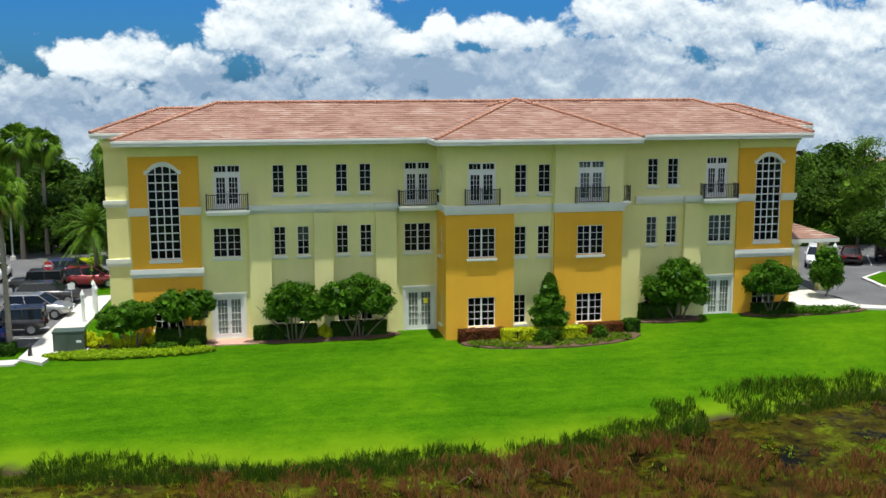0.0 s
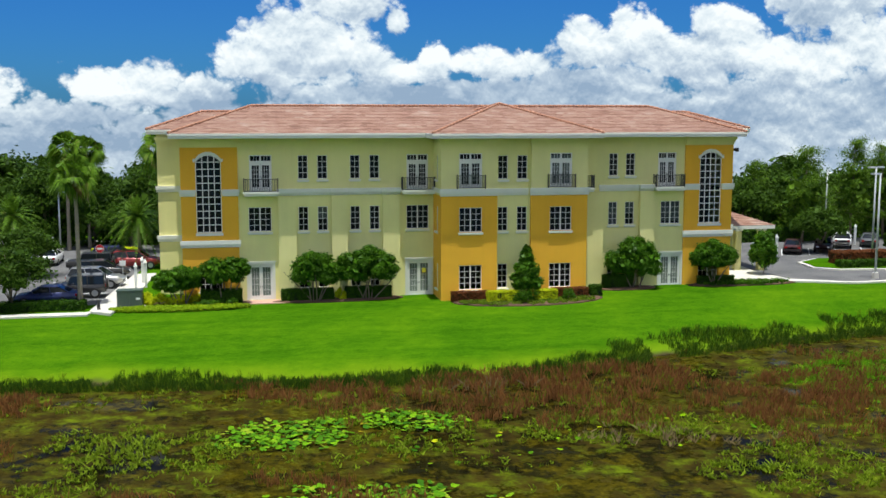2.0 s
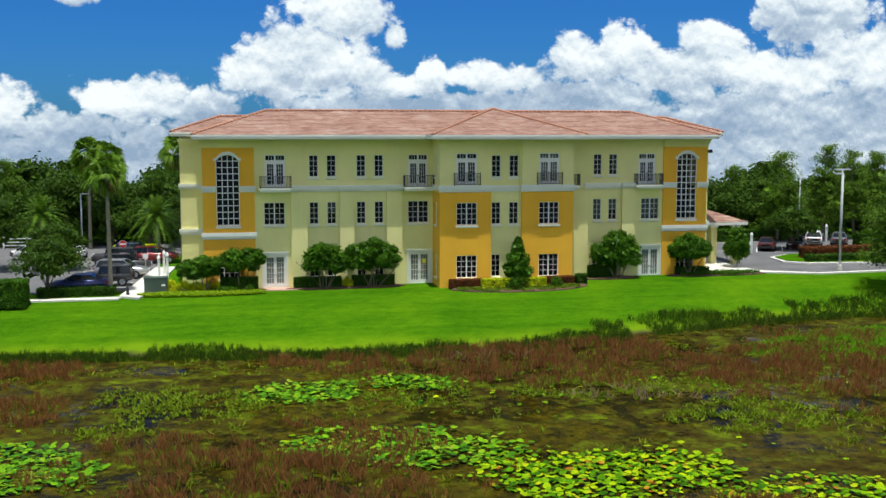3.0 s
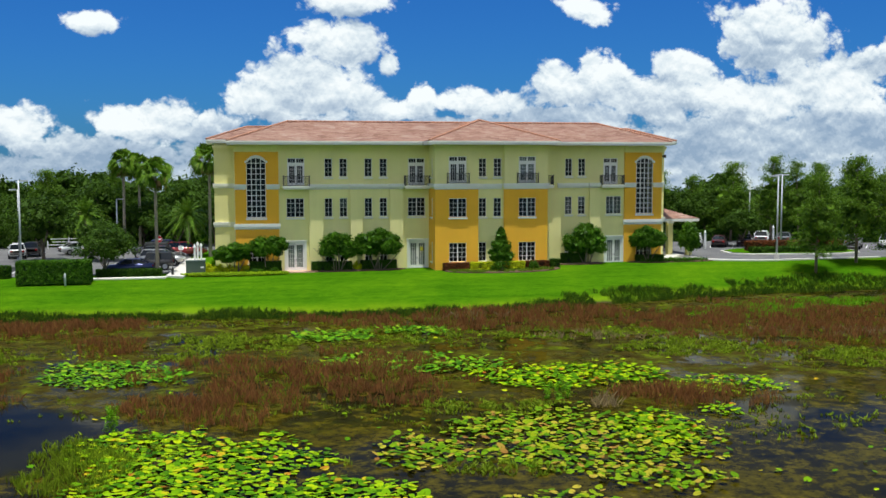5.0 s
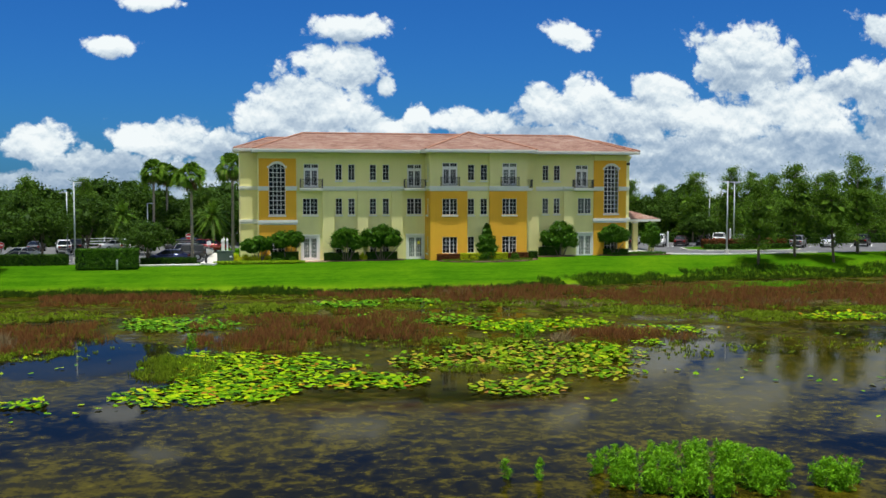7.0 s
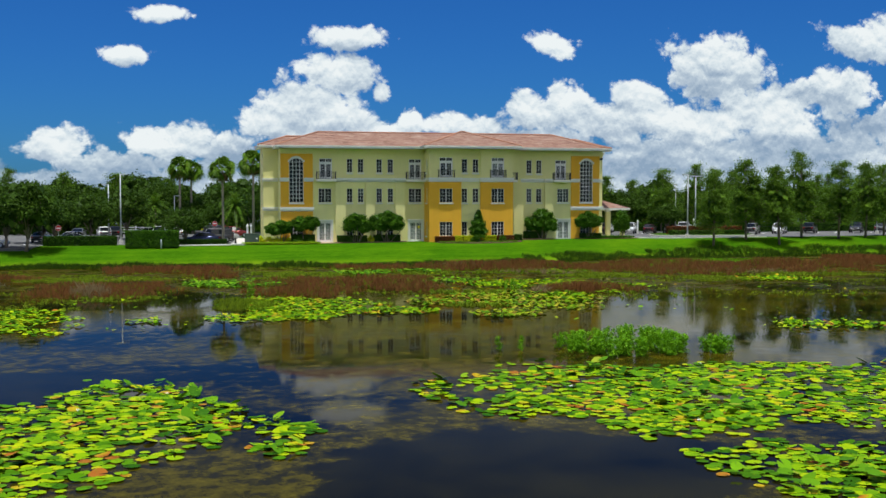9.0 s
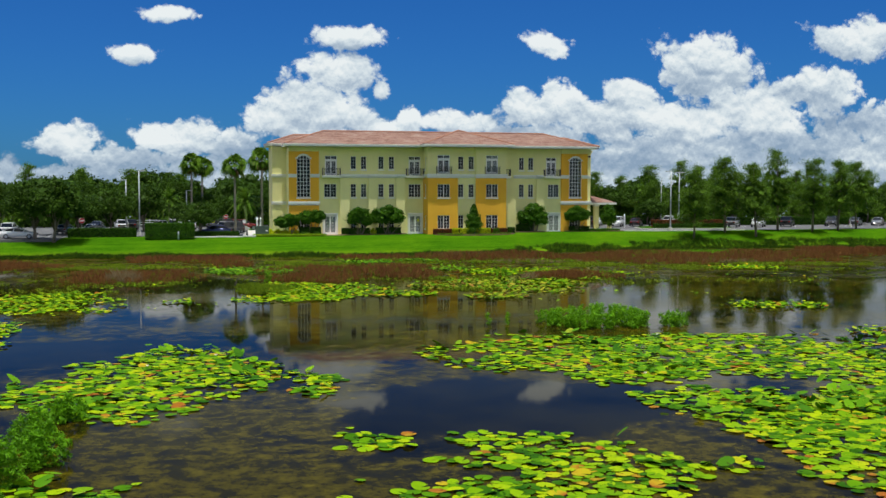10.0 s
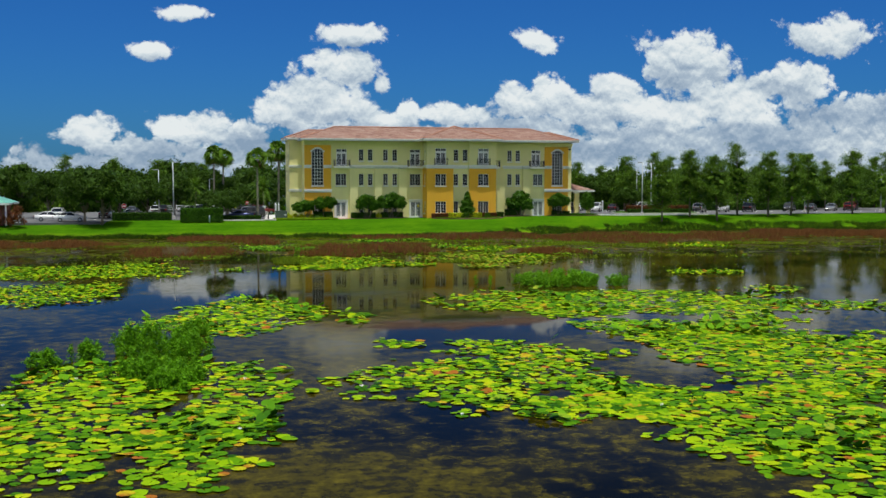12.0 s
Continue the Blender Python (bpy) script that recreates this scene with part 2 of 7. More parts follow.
def make_roof():
    def build(N, coord):
        p = world_place(N)
        flat = N.add("ShaderNodeMapping")
        N.put(flat.inputs[0], p)
        flat.inputs["Scale"].default_value = (1.1, 2.9, 0.0)
        cell = N.add("ShaderNodeTexVoronoi", feature="F1")
        N.put(cell.inputs["Vector"], flat.outputs[0])
        cell.inputs["Scale"].default_value = 1.2
        tone = N.add("ShaderNodeSeparateXYZ")
        N.put(tone.inputs[0], cell.outputs["Color"])
        big = N.noise(p, 0.5, 4.0, 0.6)
        f = N.math("MULTIPLY_ADD", tone.outputs[0], 0.40, N.math("MULTIPLY_ADD", big, 0.8, -0.10))
        col = N.ramp(f, [(0.08, (0.165, 0.080, 0.055)), (0.36, (0.270, 0.142, 0.100)), (0.62, (0.355, 0.212, 0.155)), (0.92, (0.45, 0.35, 0.285))])
        return col, 0.8, N.noise(p, 20.0, 3.0), 0.5, {}
    return material("terracotta_tile", build)


ROOF = make_roof()
RIDGE = plain("orange_ridge_tile", (0.41, 0.20, 0.125), 0.8, 0.25, 1.5, 20.0, 0.4)


def make_lawn():
    def build(N, coord):
        p = world_place(N)
        sep = N.add("ShaderNodeSeparateXYZ")
        N.put(sep.inputs[0], p)
        stretched = N.add("ShaderNodeMapping")
        N.put(stretched.inputs[0], p)
        stretched.inputs["Scale"].default_value = (0.6, 1.0, 1.0)
        stretched.inputs["Rotation"].default_value = (0, 0, 0.12)
        a = N.noise(stretched.outputs[0], 1.6, 8.0, 0.78)
        b, c = N.noise(p, 0.12, 3.0), N.noise(p, 9.0, 6.0, 0.8)
        mown = N.add("ShaderNodeMapping")
        N.put(mown.inputs[0], p)
        mown.inputs["Scale"].default_value = (0.05, 0.9, 1.0)
        f = N.math("MULTIPLY_ADD", a, 0.34, N.math("MULTIPLY_ADD", b, 0.30, N.math("MULTIPLY_ADD", N.noise(mown.outputs[0], 1.0, 3.0), 0.20, N.math("MULTIPLY", c, 0.40))))
        green = N.ramp(f, [(0.49, (0.022, 0.080, 0.002)), (0.61, (0.046, 0.132, 0.003)), (0.73, (0.088, 0.184, 0.004))])
        wet = N.math("MULTIPLY_ADD", N.math("SUBTRACT", N.noise(p, 0.25, 3.0), 0.5), 0.7, sep.outputs[2])
        yellow = N.mix(N.math("MULTIPLY", N.step(wet, -1.75, -2.32), 0.62), green, (0.17, 0.27, 0.008))
        mud = N.mix(N.step(wet, -2.30, -2.54), yellow, (0.055, 0.042, 0.022))
        return mud, 0.9, c, 0.8, {"Specular IOR Level": 0.0}
    return material("mown_grass", build)


LAWN = make_lawn()


def make_asphalt():
    def build(N, coord):
        p = world_place(N)
        a, b = N.noise(p, 0.35, 5.0), N.noise(p, 45.0, 3.0)
        f = N.math("MULTIPLY_ADD", a, 0.7, N.math("MULTIPLY", b, 0.3))
        return N.ramp(f, [(0.3, (0.080, 0.080, 0.083)), (0.7, (0.165, 0.162, 0.158))]), 0.9, b, 0.5, {}
    return material("worn_asphalt", build)


ASPHALT = make_asphalt()
ROAD_PAINT = plain("road_paint", (0.72, 0.72, 0.70), 0.7, 0.12, 2.0)


# pools where no weed comes up: centre x, y, half sizes
POOLS = [(-34.0, -53.0, 8.0, 8.0), (-20.5, -107.5, 6.5, 6.0), (-40.0, -90.0, 7.0, 4.0), (-20.0, -58.0, 3.0, 2.0), (-2.0, -128.0, 4.0, 4.0)]


def make_water():
    """Dark water with clumps of olive weed below the surface, and dull floating mats in the shallows near the shore."""
    def build(N, coord):
        p = world_place(N)
        sep = N.add("ShaderNodeSeparateXYZ")
        N.put(sep.inputs[0], p)
        x, y = sep.outputs[0], sep.outputs[1]
        big, b, c = N.noise(p, 0.09, 4.0, 0.6), N.noise(p, 2.0, 8.0, 0.74), N.noise(p, 0.045, 2.0)
        clump = N.noise(p, 1.1, 6.0, 0.70)
        open_water = 0.0
        for cx, cy, rx, ry in POOLS:
            du = N.math("MULTIPLY", N.math("SUBTRACT", x, cx), 1 / rx)
            dv = N.math("MULTIPLY", N.math("SUBTRACT", y, cy), 1 / ry)
            r = N.math("POWER", N.math("MULTIPLY_ADD", du, du, N.math("MULTIPLY", dv, dv)), 0.5)
            r = N.math("MULTIPLY_ADD", N.math("SUBTRACT", big, 0.5), 1.4, r)
            pool = N.math("SUBTRACT", 1.0, N.step(r, 0.75, 1.2))
            open_water = pool if isinstance(open_water, float) else N.math("MAXIMUM", open_water, pool)
        f = N.math("MULTIPLY_ADD", big, 0.85, N.math("MULTIPLY_ADD", clump, 0.85, N.math("MULTIPLY", b, 0.22)))
        f = N.math("SUBTRACT", f, N.math("MULTIPLY", open_water, 0.40))
        weedy = N.step(f, 0.84, 1.06)
        olive = N.ramp(N.math("MULTIPLY_ADD", b, 0.6, N.math("MULTIPLY", clump, 0.4)), [(0.38, (0.010, 0.009, 0.001)), (0.48, (0.034, 0.028, 0.002)), (0.56, (0.064, 0.052, 0.003)), (0.66, (0.120, 0.096, 0.006))])
        murk = N.ramp(big, [(0.36, (0.003, 0.003, 0.001)), (0.60, (0.016, 0.014, 0.003))])
        col = N.mix(weedy, murk, olive)
        shallow = N.step(N.math("MULTIPLY_ADD", N.math("SUBTRACT", c, 0.5), 45.0, y), -62.0, -36.0)
        shallow = N.math("MULTIPLY", shallow, N.math("SUBTRACT", 1.0, open_water))
        m = N.math("MULTIPLY_ADD", N.noise(p, 0.30, 5.0, 0.65), 0.8, N.math("MULTIPLY", b, 0.35))
        mats = N.math("MULTIPLY", N.step(m, 0.53, 0.66), N.math("MULTIPLY", shallow, 0.9))
        weed = N.ramp(N.noise(p, 0.7, 5.0, 0.7), [(0.34, (0.016, 0.011, 0.004)), (0.46, (0.042, 0.031, 0.006)), (0.54, (0.056, 0.060, 0.006)), (0.66, (0.120, 0.165, 0.006))])
        ripple = N.add("ShaderNodeMapping")
        N.put(ripple.inputs[0], p)
        ripple.inputs["Scale"].default_value = (0.5, 1.6, 1.0)
        height = N.math("MULTIPLY_ADD", N.math("MULTIPLY", b, mats), 2.0, N.math("MULTIPLY", N.noise(ripple.outputs[0], 1.2, 3.0), 0.12))
        gloss = N.math("MAXIMUM", N.math("MULTIPLY_ADD", mats, -0.35, N.math("MULTIPLY_ADD", weedy, -0.012, 0.036)), 0.01)
        return N.mix(mats, col, weed), N.math("MULTIPLY_ADD", mats, 0.65, N.math("MULTIPLY_ADD", weedy, 0.05, 0.03)), height, 0.2, {"IOR": 1.33, "Specular IOR Level": gloss}
    return material("pond_water", build)


WATER = make_water()


# ---- mesh helpers ----
def mesh_of(name, verts, faces, mat, smooth=False):
    me = bpy.data.meshes.new(name)
    me.from_pydata([tuple(v) for v in verts], [], [tuple(f) for f in faces])
    me.materials.append(mat)
    if smooth:
        me.polygons.foreach_set("use_smooth", [True] * len(me.polygons))
    me.update()
    return me


class Build:
    """Gathers boxes, tubes and faces into one mesh."""

    def __init__(self):
        self.v, self.f = [], []

    def face(self, *pts):
        n = len(self.v)
        self.v += [tuple(p) for p in pts]
        self.f.append(tuple(range(n, n + len(pts))))
        return self

    def box(self, x0, x1, y0, y1, z0, z1):
        n = len(self.v)
        self.v += [(x, y, z) for z in (z0, z1) for x, y in ((x0, y0), (x1, y0), (x1, y1), (x0, y1))]
        self.f += [(n + a, n + b, n + c, n + d) for a, b, c, d in ((3, 2, 1, 0), (4, 5, 6, 7), (0, 1, 5, 4), (1, 2, 6, 5), (2, 3, 7, 6), (3, 0, 4, 7))]
        return self

    def tube(self, points, radii, sides=8, caps=True):
        """A tapered tube through the points."""
        rings = []
        pts = [Vector(p) for p in points]
        for i, p in enumerate(pts):
            d = (pts[min(i + 1, len(pts) - 1)] - pts[max(i - 1, 0)]).normalized()
            a = d.orthogonal().normalized() if abs(d.z) < 0.95 else Vector((1, 0, 0))
            a = (a - d * a.dot(d)).normalized()
            b = d.cross(a)
            ring = []
            for k in range(sides):
                w = 2 * math.pi * k / sides
                ring.append(len(self.v))
                self.v.append(tuple(p + (a * math.cos(w) + b * math.sin(w)) * radii[i]))
            rings.append(ring)
        for r0, r1 in zip(rings, rings[1:]):
            for k in range(sides):
                self.f.append((r0[k], r0[(k + 1) % sides], r1[(k + 1) % sides], r1[k]))
        if caps:
            self.f += [tuple(reversed(rings[0])), tuple(rings[-1])]
        return self

    def mesh(self, name, mat, smooth=False):
        return mesh_of(name, self.v, self.f, mat, smooth)


def part(name, data, parent, label="", at=None):
    """Links a mesh as one part under a thing or a part."""
    me = data
    ob = new(name, me)
    ob.parent = parent
    if at is not None:
        ob.location = at
    return tagged(ob, label) if label else ob


def thing(name, label, category, at=(0, 0, 0), turn=0.0, group="", kind="", data=None):
    ob = new(name, data)
    ob.matrix_basis = pose(*at, 0, 0, turn)
    return tagged(ob, label, category, group, kind)


def structure(name, data, label, category):
    return tagged(new(name, data), label, category, "", "structure")


# ---- ground ----
WATER_Z = -2.49
SHORE = [(-400, -9.0), (-92.2, -11.1), (-66.8, -11.8), (-44.4, -13.0), (-32.2, -14.2), (-25.0, -14.9), (-17.9, -15.9), (-10.8, -16.7), (-3.6, -17.1), (2.2, -16.5), (9.2, -14.3), (14.5, -12.5), (20.4, -10.9), (29.7, -9.3), (41.0, -8.5), (61.5, -9.0), (100, -11.0), (400, -18.0)]


def shore_y(x):
    for (xa, ya), (xb, yb) in zip(SHORE, SHORE[1:]):
        if x <= xb:
            w = (x - xa) / (xb - xa)
            return ya + (yb - ya) * w
    return SHORE[-1][1]


def land_z(x):
    """The land before the building lies a little higher towards +x."""
    return -0.57 + 0.27 * min(max((x + 15.0) / 33.0, 0.0), 1.0)


def ground_z(x, y):
    s = shore_y(x) + 0.35 * math.sin(x * 0.7) + 0.2 * math.sin(x * 1.9 + 1)
    top = land_z(x) - 0.03
    d = y - s  # metres landward of the water's edge
    if d <= 0:
        z = WATER_Z + 0.02 + max(d, -6.0) * 0.12
    else:
        w = min(d / max(-1.0 - s, 6.0), 1.0)
        z = WATER_Z + 0.02 + (top - WATER_Z - 0.02) * (1 - (1 - w) ** 1.7)
    # the land falls away behind the woods and far out to the sides
    return z - 0.17 * max(y - 80.0, abs(x) - 175.0, 0.0)


def make_ground():
    xs = [-2500, -1200, -600, -300, -180, -165, -140] + [-120 + 1.6 * i for i in range(156)] + [140, 165, 180, 300, 600, 1200, 2500]
    ys = [-2500, -1200, -500, -250, -160] + [-125 + 5 * i for i in range(20)] + [-25 + 0.7 * i for i in range(40)] + [4, 8, 14, 22, 34, 60, 75, 120, 300, 800, 1600, 3000]
    verts = [(x, y, ground_z(x, y)) for y in ys for x in xs]
    w = len(xs)
    faces = [(j * w + i, j * w + i + 1, (j + 1) * w + i + 1, (j + 1) * w + i) for j in range(len(ys) - 1) for i in range(w - 1)]
    structure("ground", mesh_of("ground", verts, faces, LAWN, True), "bright green mown lawn sloping down to a pond", "lawn")
    b = Build().face((-900, -900, WATER_Z), (900, -900, WATER_Z), (900, 5, WATER_Z), (-900, 5, WATER_Z))
    structure("water", b.mesh("water", WATER), "dark still pond water with olive weed below", "water")


make_ground()

# ---- the office building ----
EAVE, BASE, PITCH = 12.2, -0.55, 0.34
Y_MAIN, Y_END, Y_BAY, Y_MID, Y_BACK = 1.95, 1.80, -1.30, -0.90, 6.30
building = thing("office_building", "three-storey cream and gold stucco office building with hipped tile roof", "building")


def wall_mesh(u0, u1, z0, z1, holes, depth, mat, axis="x", at=0.0, face=-1):
    """A wall of some depth with real openings. It runs along axis, its outer face lies at the given place, and it thickens inwards."""
    us = sorted({u0, u1, *[c for h in holes for c in h[:2]]})
    zs = sorted({z0, z1, *[c for h in holes for c in h[2:4]]})
    solid = {}
    for i in range(len(us) - 1):
        for j in range(len(zs) - 1):
            cu, cz = (us[i] + us[i + 1]) / 2, (zs[j] + zs[j + 1]) / 2
            solid[i, j] = not any(h[0] < cu < h[1] and h[2] < cz < h[3] for h in holes)
    b = Build()
    inner = at - face * depth

    def p(u, d, z):
        return (u, d, z) if axis == "x" else (d, u, z)

    for (i, j), full in solid.items():
        if not full:
            continue
        a, c, lo, hi = us[i], us[i + 1], zs[j], zs[j + 1]
        b.face(p(a, at, lo), p(c, at, lo), p(c, at, hi), p(a, at, hi))
        b.face(p(a, inner, hi), p(c, inner, hi), p(c, inner, lo), p(a, inner, lo))
        if not solid.get((i - 1, j)):
            b.face(p(a, at, lo), p(a, at, hi), p(a, inner, hi), p(a, inner, lo))
        if not solid.get((i + 1, j)):
            b.face(p(c, at, hi), p(c, at, lo), p(c, inner, lo), p(c, inner, hi))
        if not solid.get((i, j - 1)):
            b.face(p(a, at, lo), p(a, inner, lo), p(c, inner, lo), p(c, at, lo))
        if not solid.get((i, j + 1)):
            b.face(p(a, at, hi), p(c, at, hi), p(c, inner, hi), p(a, inner, hi))
    return b.mesh("wall", mat)


PANE_CACHE = {}


def pane(w, h, parent, x, z, y=0.0):
    key = (round(w, 3), round(h, 3))
    if key not in PANE_CACHE:
        PANE_CACHE[key] = Build().box(-w / 2, w / 2, 0, 0.008, -h / 2, h / 2).mesh("pane", GLASS)
    ob = part("pane", PANE_CACHE[key], parent, at=(x, y, z))
    ob.visible_shadow = False
    return ob


def lights(b, x0, x1, z0, z1, cols, rows, bar, y0, y1, out):
    """Glazing bars that split a sash into panes; the panes' rectangles are added to out."""
    w, h = (x1 - x0) / cols, (z1 - z0) / rows
    for i in range(1, cols):
        b.box(x0 + w * i - bar / 2, x0 + w * i + bar / 2, y0, y1, z0, z1)
    for j in range(1, rows):
        for i in range(cols):
            b.box(x0 + w * i + bar / 2, x0 + w * (i + 1) - bar / 2, y0 + 0.003, y1 - 0.003, z0 + h * j - bar / 2, z0 + h * j + bar / 2)
    for i in range(cols):
        for j in range(rows):
            out.append((x0 + w * (i + 0.5), z0 + h * (j + 0.5), w - bar * 0.6, h - bar * 0.6))


def surround(b, x0, x1, z0, z1, t, y0, y1):
    b.box(x0, x0 + t, y0, y1, z0, z1).box(x1 - t, x1, y0, y1, z0, z1)
    b.box(x0 + t, x1 - t, y0, y1, z0, z0 + t).box(x0 + t, x1 - t, y0, y1, z1 - t, z1)


SASH_CACHE = {}


def window(w, h, at, turn=0.0, sashes=1, sill=True, blind=0.0, parent=None):
    """A fixed window of one or two sashes, each two panes wide and four high, with a projecting sill."""
    key = (round(w, 3), round(h, 3), sashes)
    if key not in SASH_CACHE:
        b, rects = Build(), []
        surround(b, -w / 2, w / 2, 0, h, 0.045, 0.05, 0.13)
        if sashes == 2:
            b.box(-0.05, 0.05, 0.045, 0.128, 0.045, h - 0.045)
            spans = ((-w / 2 + 0.045, -0.05), (0.05, w / 2 - 0.045))
        else:
            spans = ((-w / 2 + 0.045, w / 2 - 0.045),)
        for a, c in spans:
            lights(b, a, c, 0.045, h - 0.045, 2, 4, 0.035, 0.07, 0.11, rects)
        SASH_CACHE[key] = (b.mesh("window", FRAME_WHITE), rects)
    me, rects = SASH_CACHE[key]
    ob = part("window", me, parent or building, "white-barred window with dark glass")
    ob.matrix_basis = pose(*at, 0, 0, turn)
    for x, z, pw, ph in rects:
        pane(pw, ph, ob, x, z, 0.088)
    if sill:
        k = ("sill", round(w, 3))
        if k not in SASH_CACHE:
            SASH_CACHE[k] = Build().box(-w / 2 - 0.09, w / 2 + 0.09, -0.17, 0.05, -0.16, -0.04).box(-w / 2 - 0.05, w / 2 + 0.05, -0.07, 0.05, -0.23, -0.16).mesh("sill", TRIM)
        part("sill", SASH_CACHE[k], ob, "pale moulded sill")
    if blind > 0:
        part("blind", Build().box(-w / 2 + 0.06, w / 2 - 0.06, 0.17, 0.18, h * (1 - blind), h - 0.05).mesh("blind", WINDOW_BLIND), ob, "lowered pale blind")
    return ob


def french_door(w, h, at, transom=True, dull=False, wide=0.0, turn=0.0):
    """A pair of glazed leaves in a white frame, with or without a transom light."""
    b, rects = Build(), []
    t = 0.07
    surround(b, -w / 2, w / 2, 0, h, t, 0.03, 0.14)
    top = h - t
    if transom:
        zt = h * 0.80
        b.box(-w / 2 + t, w / 2 - t, 0.035, 0.135, zt - 0.11, zt + 0.11)
        b.box(-0.07, 0.07, 0.035, 0.135, zt + 0.11, h - t)
        for a, c in ((-w / 2 + t + 0.05, -0.07), (0.07, w / 2 - t - 0.05)):
            lights(b, a, c, zt + 0.11, h - t - 0.03, 3, 1, 0.03, 0.06, 0.11, rects)
        top = zt - 0.11
    ob = part("door", b.mesh("door", FRAME_WHITE), building, "white glazed double door" + (" with transom light" if transom else ""))
    ob.matrix_basis = pose(*at, 0, 0, turn)
    for a, c in ((-w / 2 + t, -0.004), (0.004, w / 2 - t)):
        leaf, lr = Build(), []
        s = 0.12
        leaf.box(a, a + s, 0.05, 0.11, t, top).box(c - s, c, 0.05, 0.11, t, top)
        leaf.box(a + s, c - s, 0.05, 0.11, t, t + 0.24).box(a + s, c - s, 0.05, 0.11, top - 0.13, top)
        lights(leaf, a + s, c - s, t + 0.24, top - 0.13, 3, 5, 0.03, 0.06, 0.10, lr)
        part("leaf", leaf.mesh("leaf", FRAME_WHITE), ob)
        rects += lr
        hx = c - 0.06 if a < 0 and c < 0.01 and c > -0.02 else a + 0.06
        part("handle", Build().box(hx - 0.012, hx + 0.012, 0.0, 0.05, 1.0 - 0.09, 1.0 + 0.09).mesh("handle", IRON), ob, "dark lever handle")
    for x, z, pw, ph in rects:
        pane(pw, ph, ob, x, z, 0.08)
    if dull:
        part("blind", Build().box(-w / 2 + 0.1, w / 2 - 0.1, 0.17, 0.18, 0.15, h - 0.15).mesh("blind", DOOR_BLIND), ob, "closed pale blind")
    if wide:
        c = Build()
        c.box(-w / 2 - wide, -w / 2, -0.05, 0.03, 0, h + wide).box(w / 2, w / 2 + wide, -0.05, 0.03, 0, h + wide)
        c.box(-w / 2, w / 2, -0.05, 0.03, h, h + wide).box(-w / 2 - wide - 0.05, w / 2 + wide + 0.05, -0.09, 0.03, h + wide, h + wide + 0.09)
        part("casing", c.mesh("casing", TRIM), ob, "pale moulded door casing")
    return ob


BALUSTERS = {}


def railing(parent, x0, x1, z, h, depth, at_y, label, sides=True):
    """A black iron balustrade: posts and rails in one frame, and each upright bar; the place is its foot at the wall."""
    b = Build()
    y = at_y - depth
    for rz in (z + 0.08, z + h):
        b.box(x0, x1, y - 0.02, y + 0.02, rz - 0.02, rz + 0.02)
    places = []
    n = max(int((x1 - x0) / 0.12), 4)
    for i in range(1, n):
        places.append((x0 + (x1 - x0) * i / n, y))
    for x in (x0, x1):
        b.box(x - 0.035, x + 0.035, y - 0.034, y + 0.034, z, z + h + 0.07)
        if sides and depth > 0.25:
            for rz in (z + 0.08, z + h):
                b.box(x - 0.018, x + 0.018, y + 0.035, at_y, rz - 0.019, rz + 0.019)
            m = max(int(depth / 0.12), 2)
            for k in range(1, m):
                places.append((x, y + depth * k / m))
    rail = part("railing", b.mesh("railing", IRON), parent, label)
    if h not in BALUSTERS:
        BALUSTERS[h] = Build().box(-0.016, 0.016, -0.012, 0.012, 0.10, h - 0.02).mesh("baluster", IRON)
    for x, yy in places:
        part("baluster", BALUSTERS[h], rail if parent is building else parent, at=(x, yy, z))


def balcony(x0, x1, at_y, z=7.80, depth=0.85):
    b = Build()
    b.box(x0 - 0.08, x1 + 0.08, at_y - depth - 0.10, at_y, z - 0.12, z)
    b.box(x0, x1, at_y - depth - 0.02, at_y - 0.002, z - 0.30, z - 0.12)
    slab = part("balcony", b.mesh("balcony", TRIM), building, "shallow balcony with pale moulded slab and black railing")
    railing(slab, x0, x1, z, 0.98, depth - 0.02, at_y, "black iron railing")


# wall openings: x0, x1, z0, z1
Z1, Z2, Z3 = (0.32, 2.20), (4.75, 6.60), (8.72, 10.52)
LEFT_PAIRS = [(-11.89, -11.14), (-10.42, -9.66), (-7.92, -7.17), (-6.41, -5.66)]
RIGHT_PAIRS = [(12.98, 13.73), (14.40, 15.17)]
DOUBLES = [(-15.65, -13.94), (-3.54, -1.79), (17.47, 19.13)]
UPPER_DOORS = [(-15.53, -13.86), (-3.52, -1.83), (17.15, 18.71)]
LOWER_DOORS = [(-15.71, -13.91), (-3.48, -1.65), (17.47, 19.28)]


def openings(pairs, doubles, uppers, lowers):
    out = [(a, c, *z) for a, c in pairs for z in (Z1, Z2, Z3)]
    out += [(a, c, Z2[0], Z2[1]) for a, c in doubles] + [(a, c, 7.82, 10.56) for a, c in uppers] + [(a, c, BASE + 0.04, 2.20) for a, c in lowers]
    return out


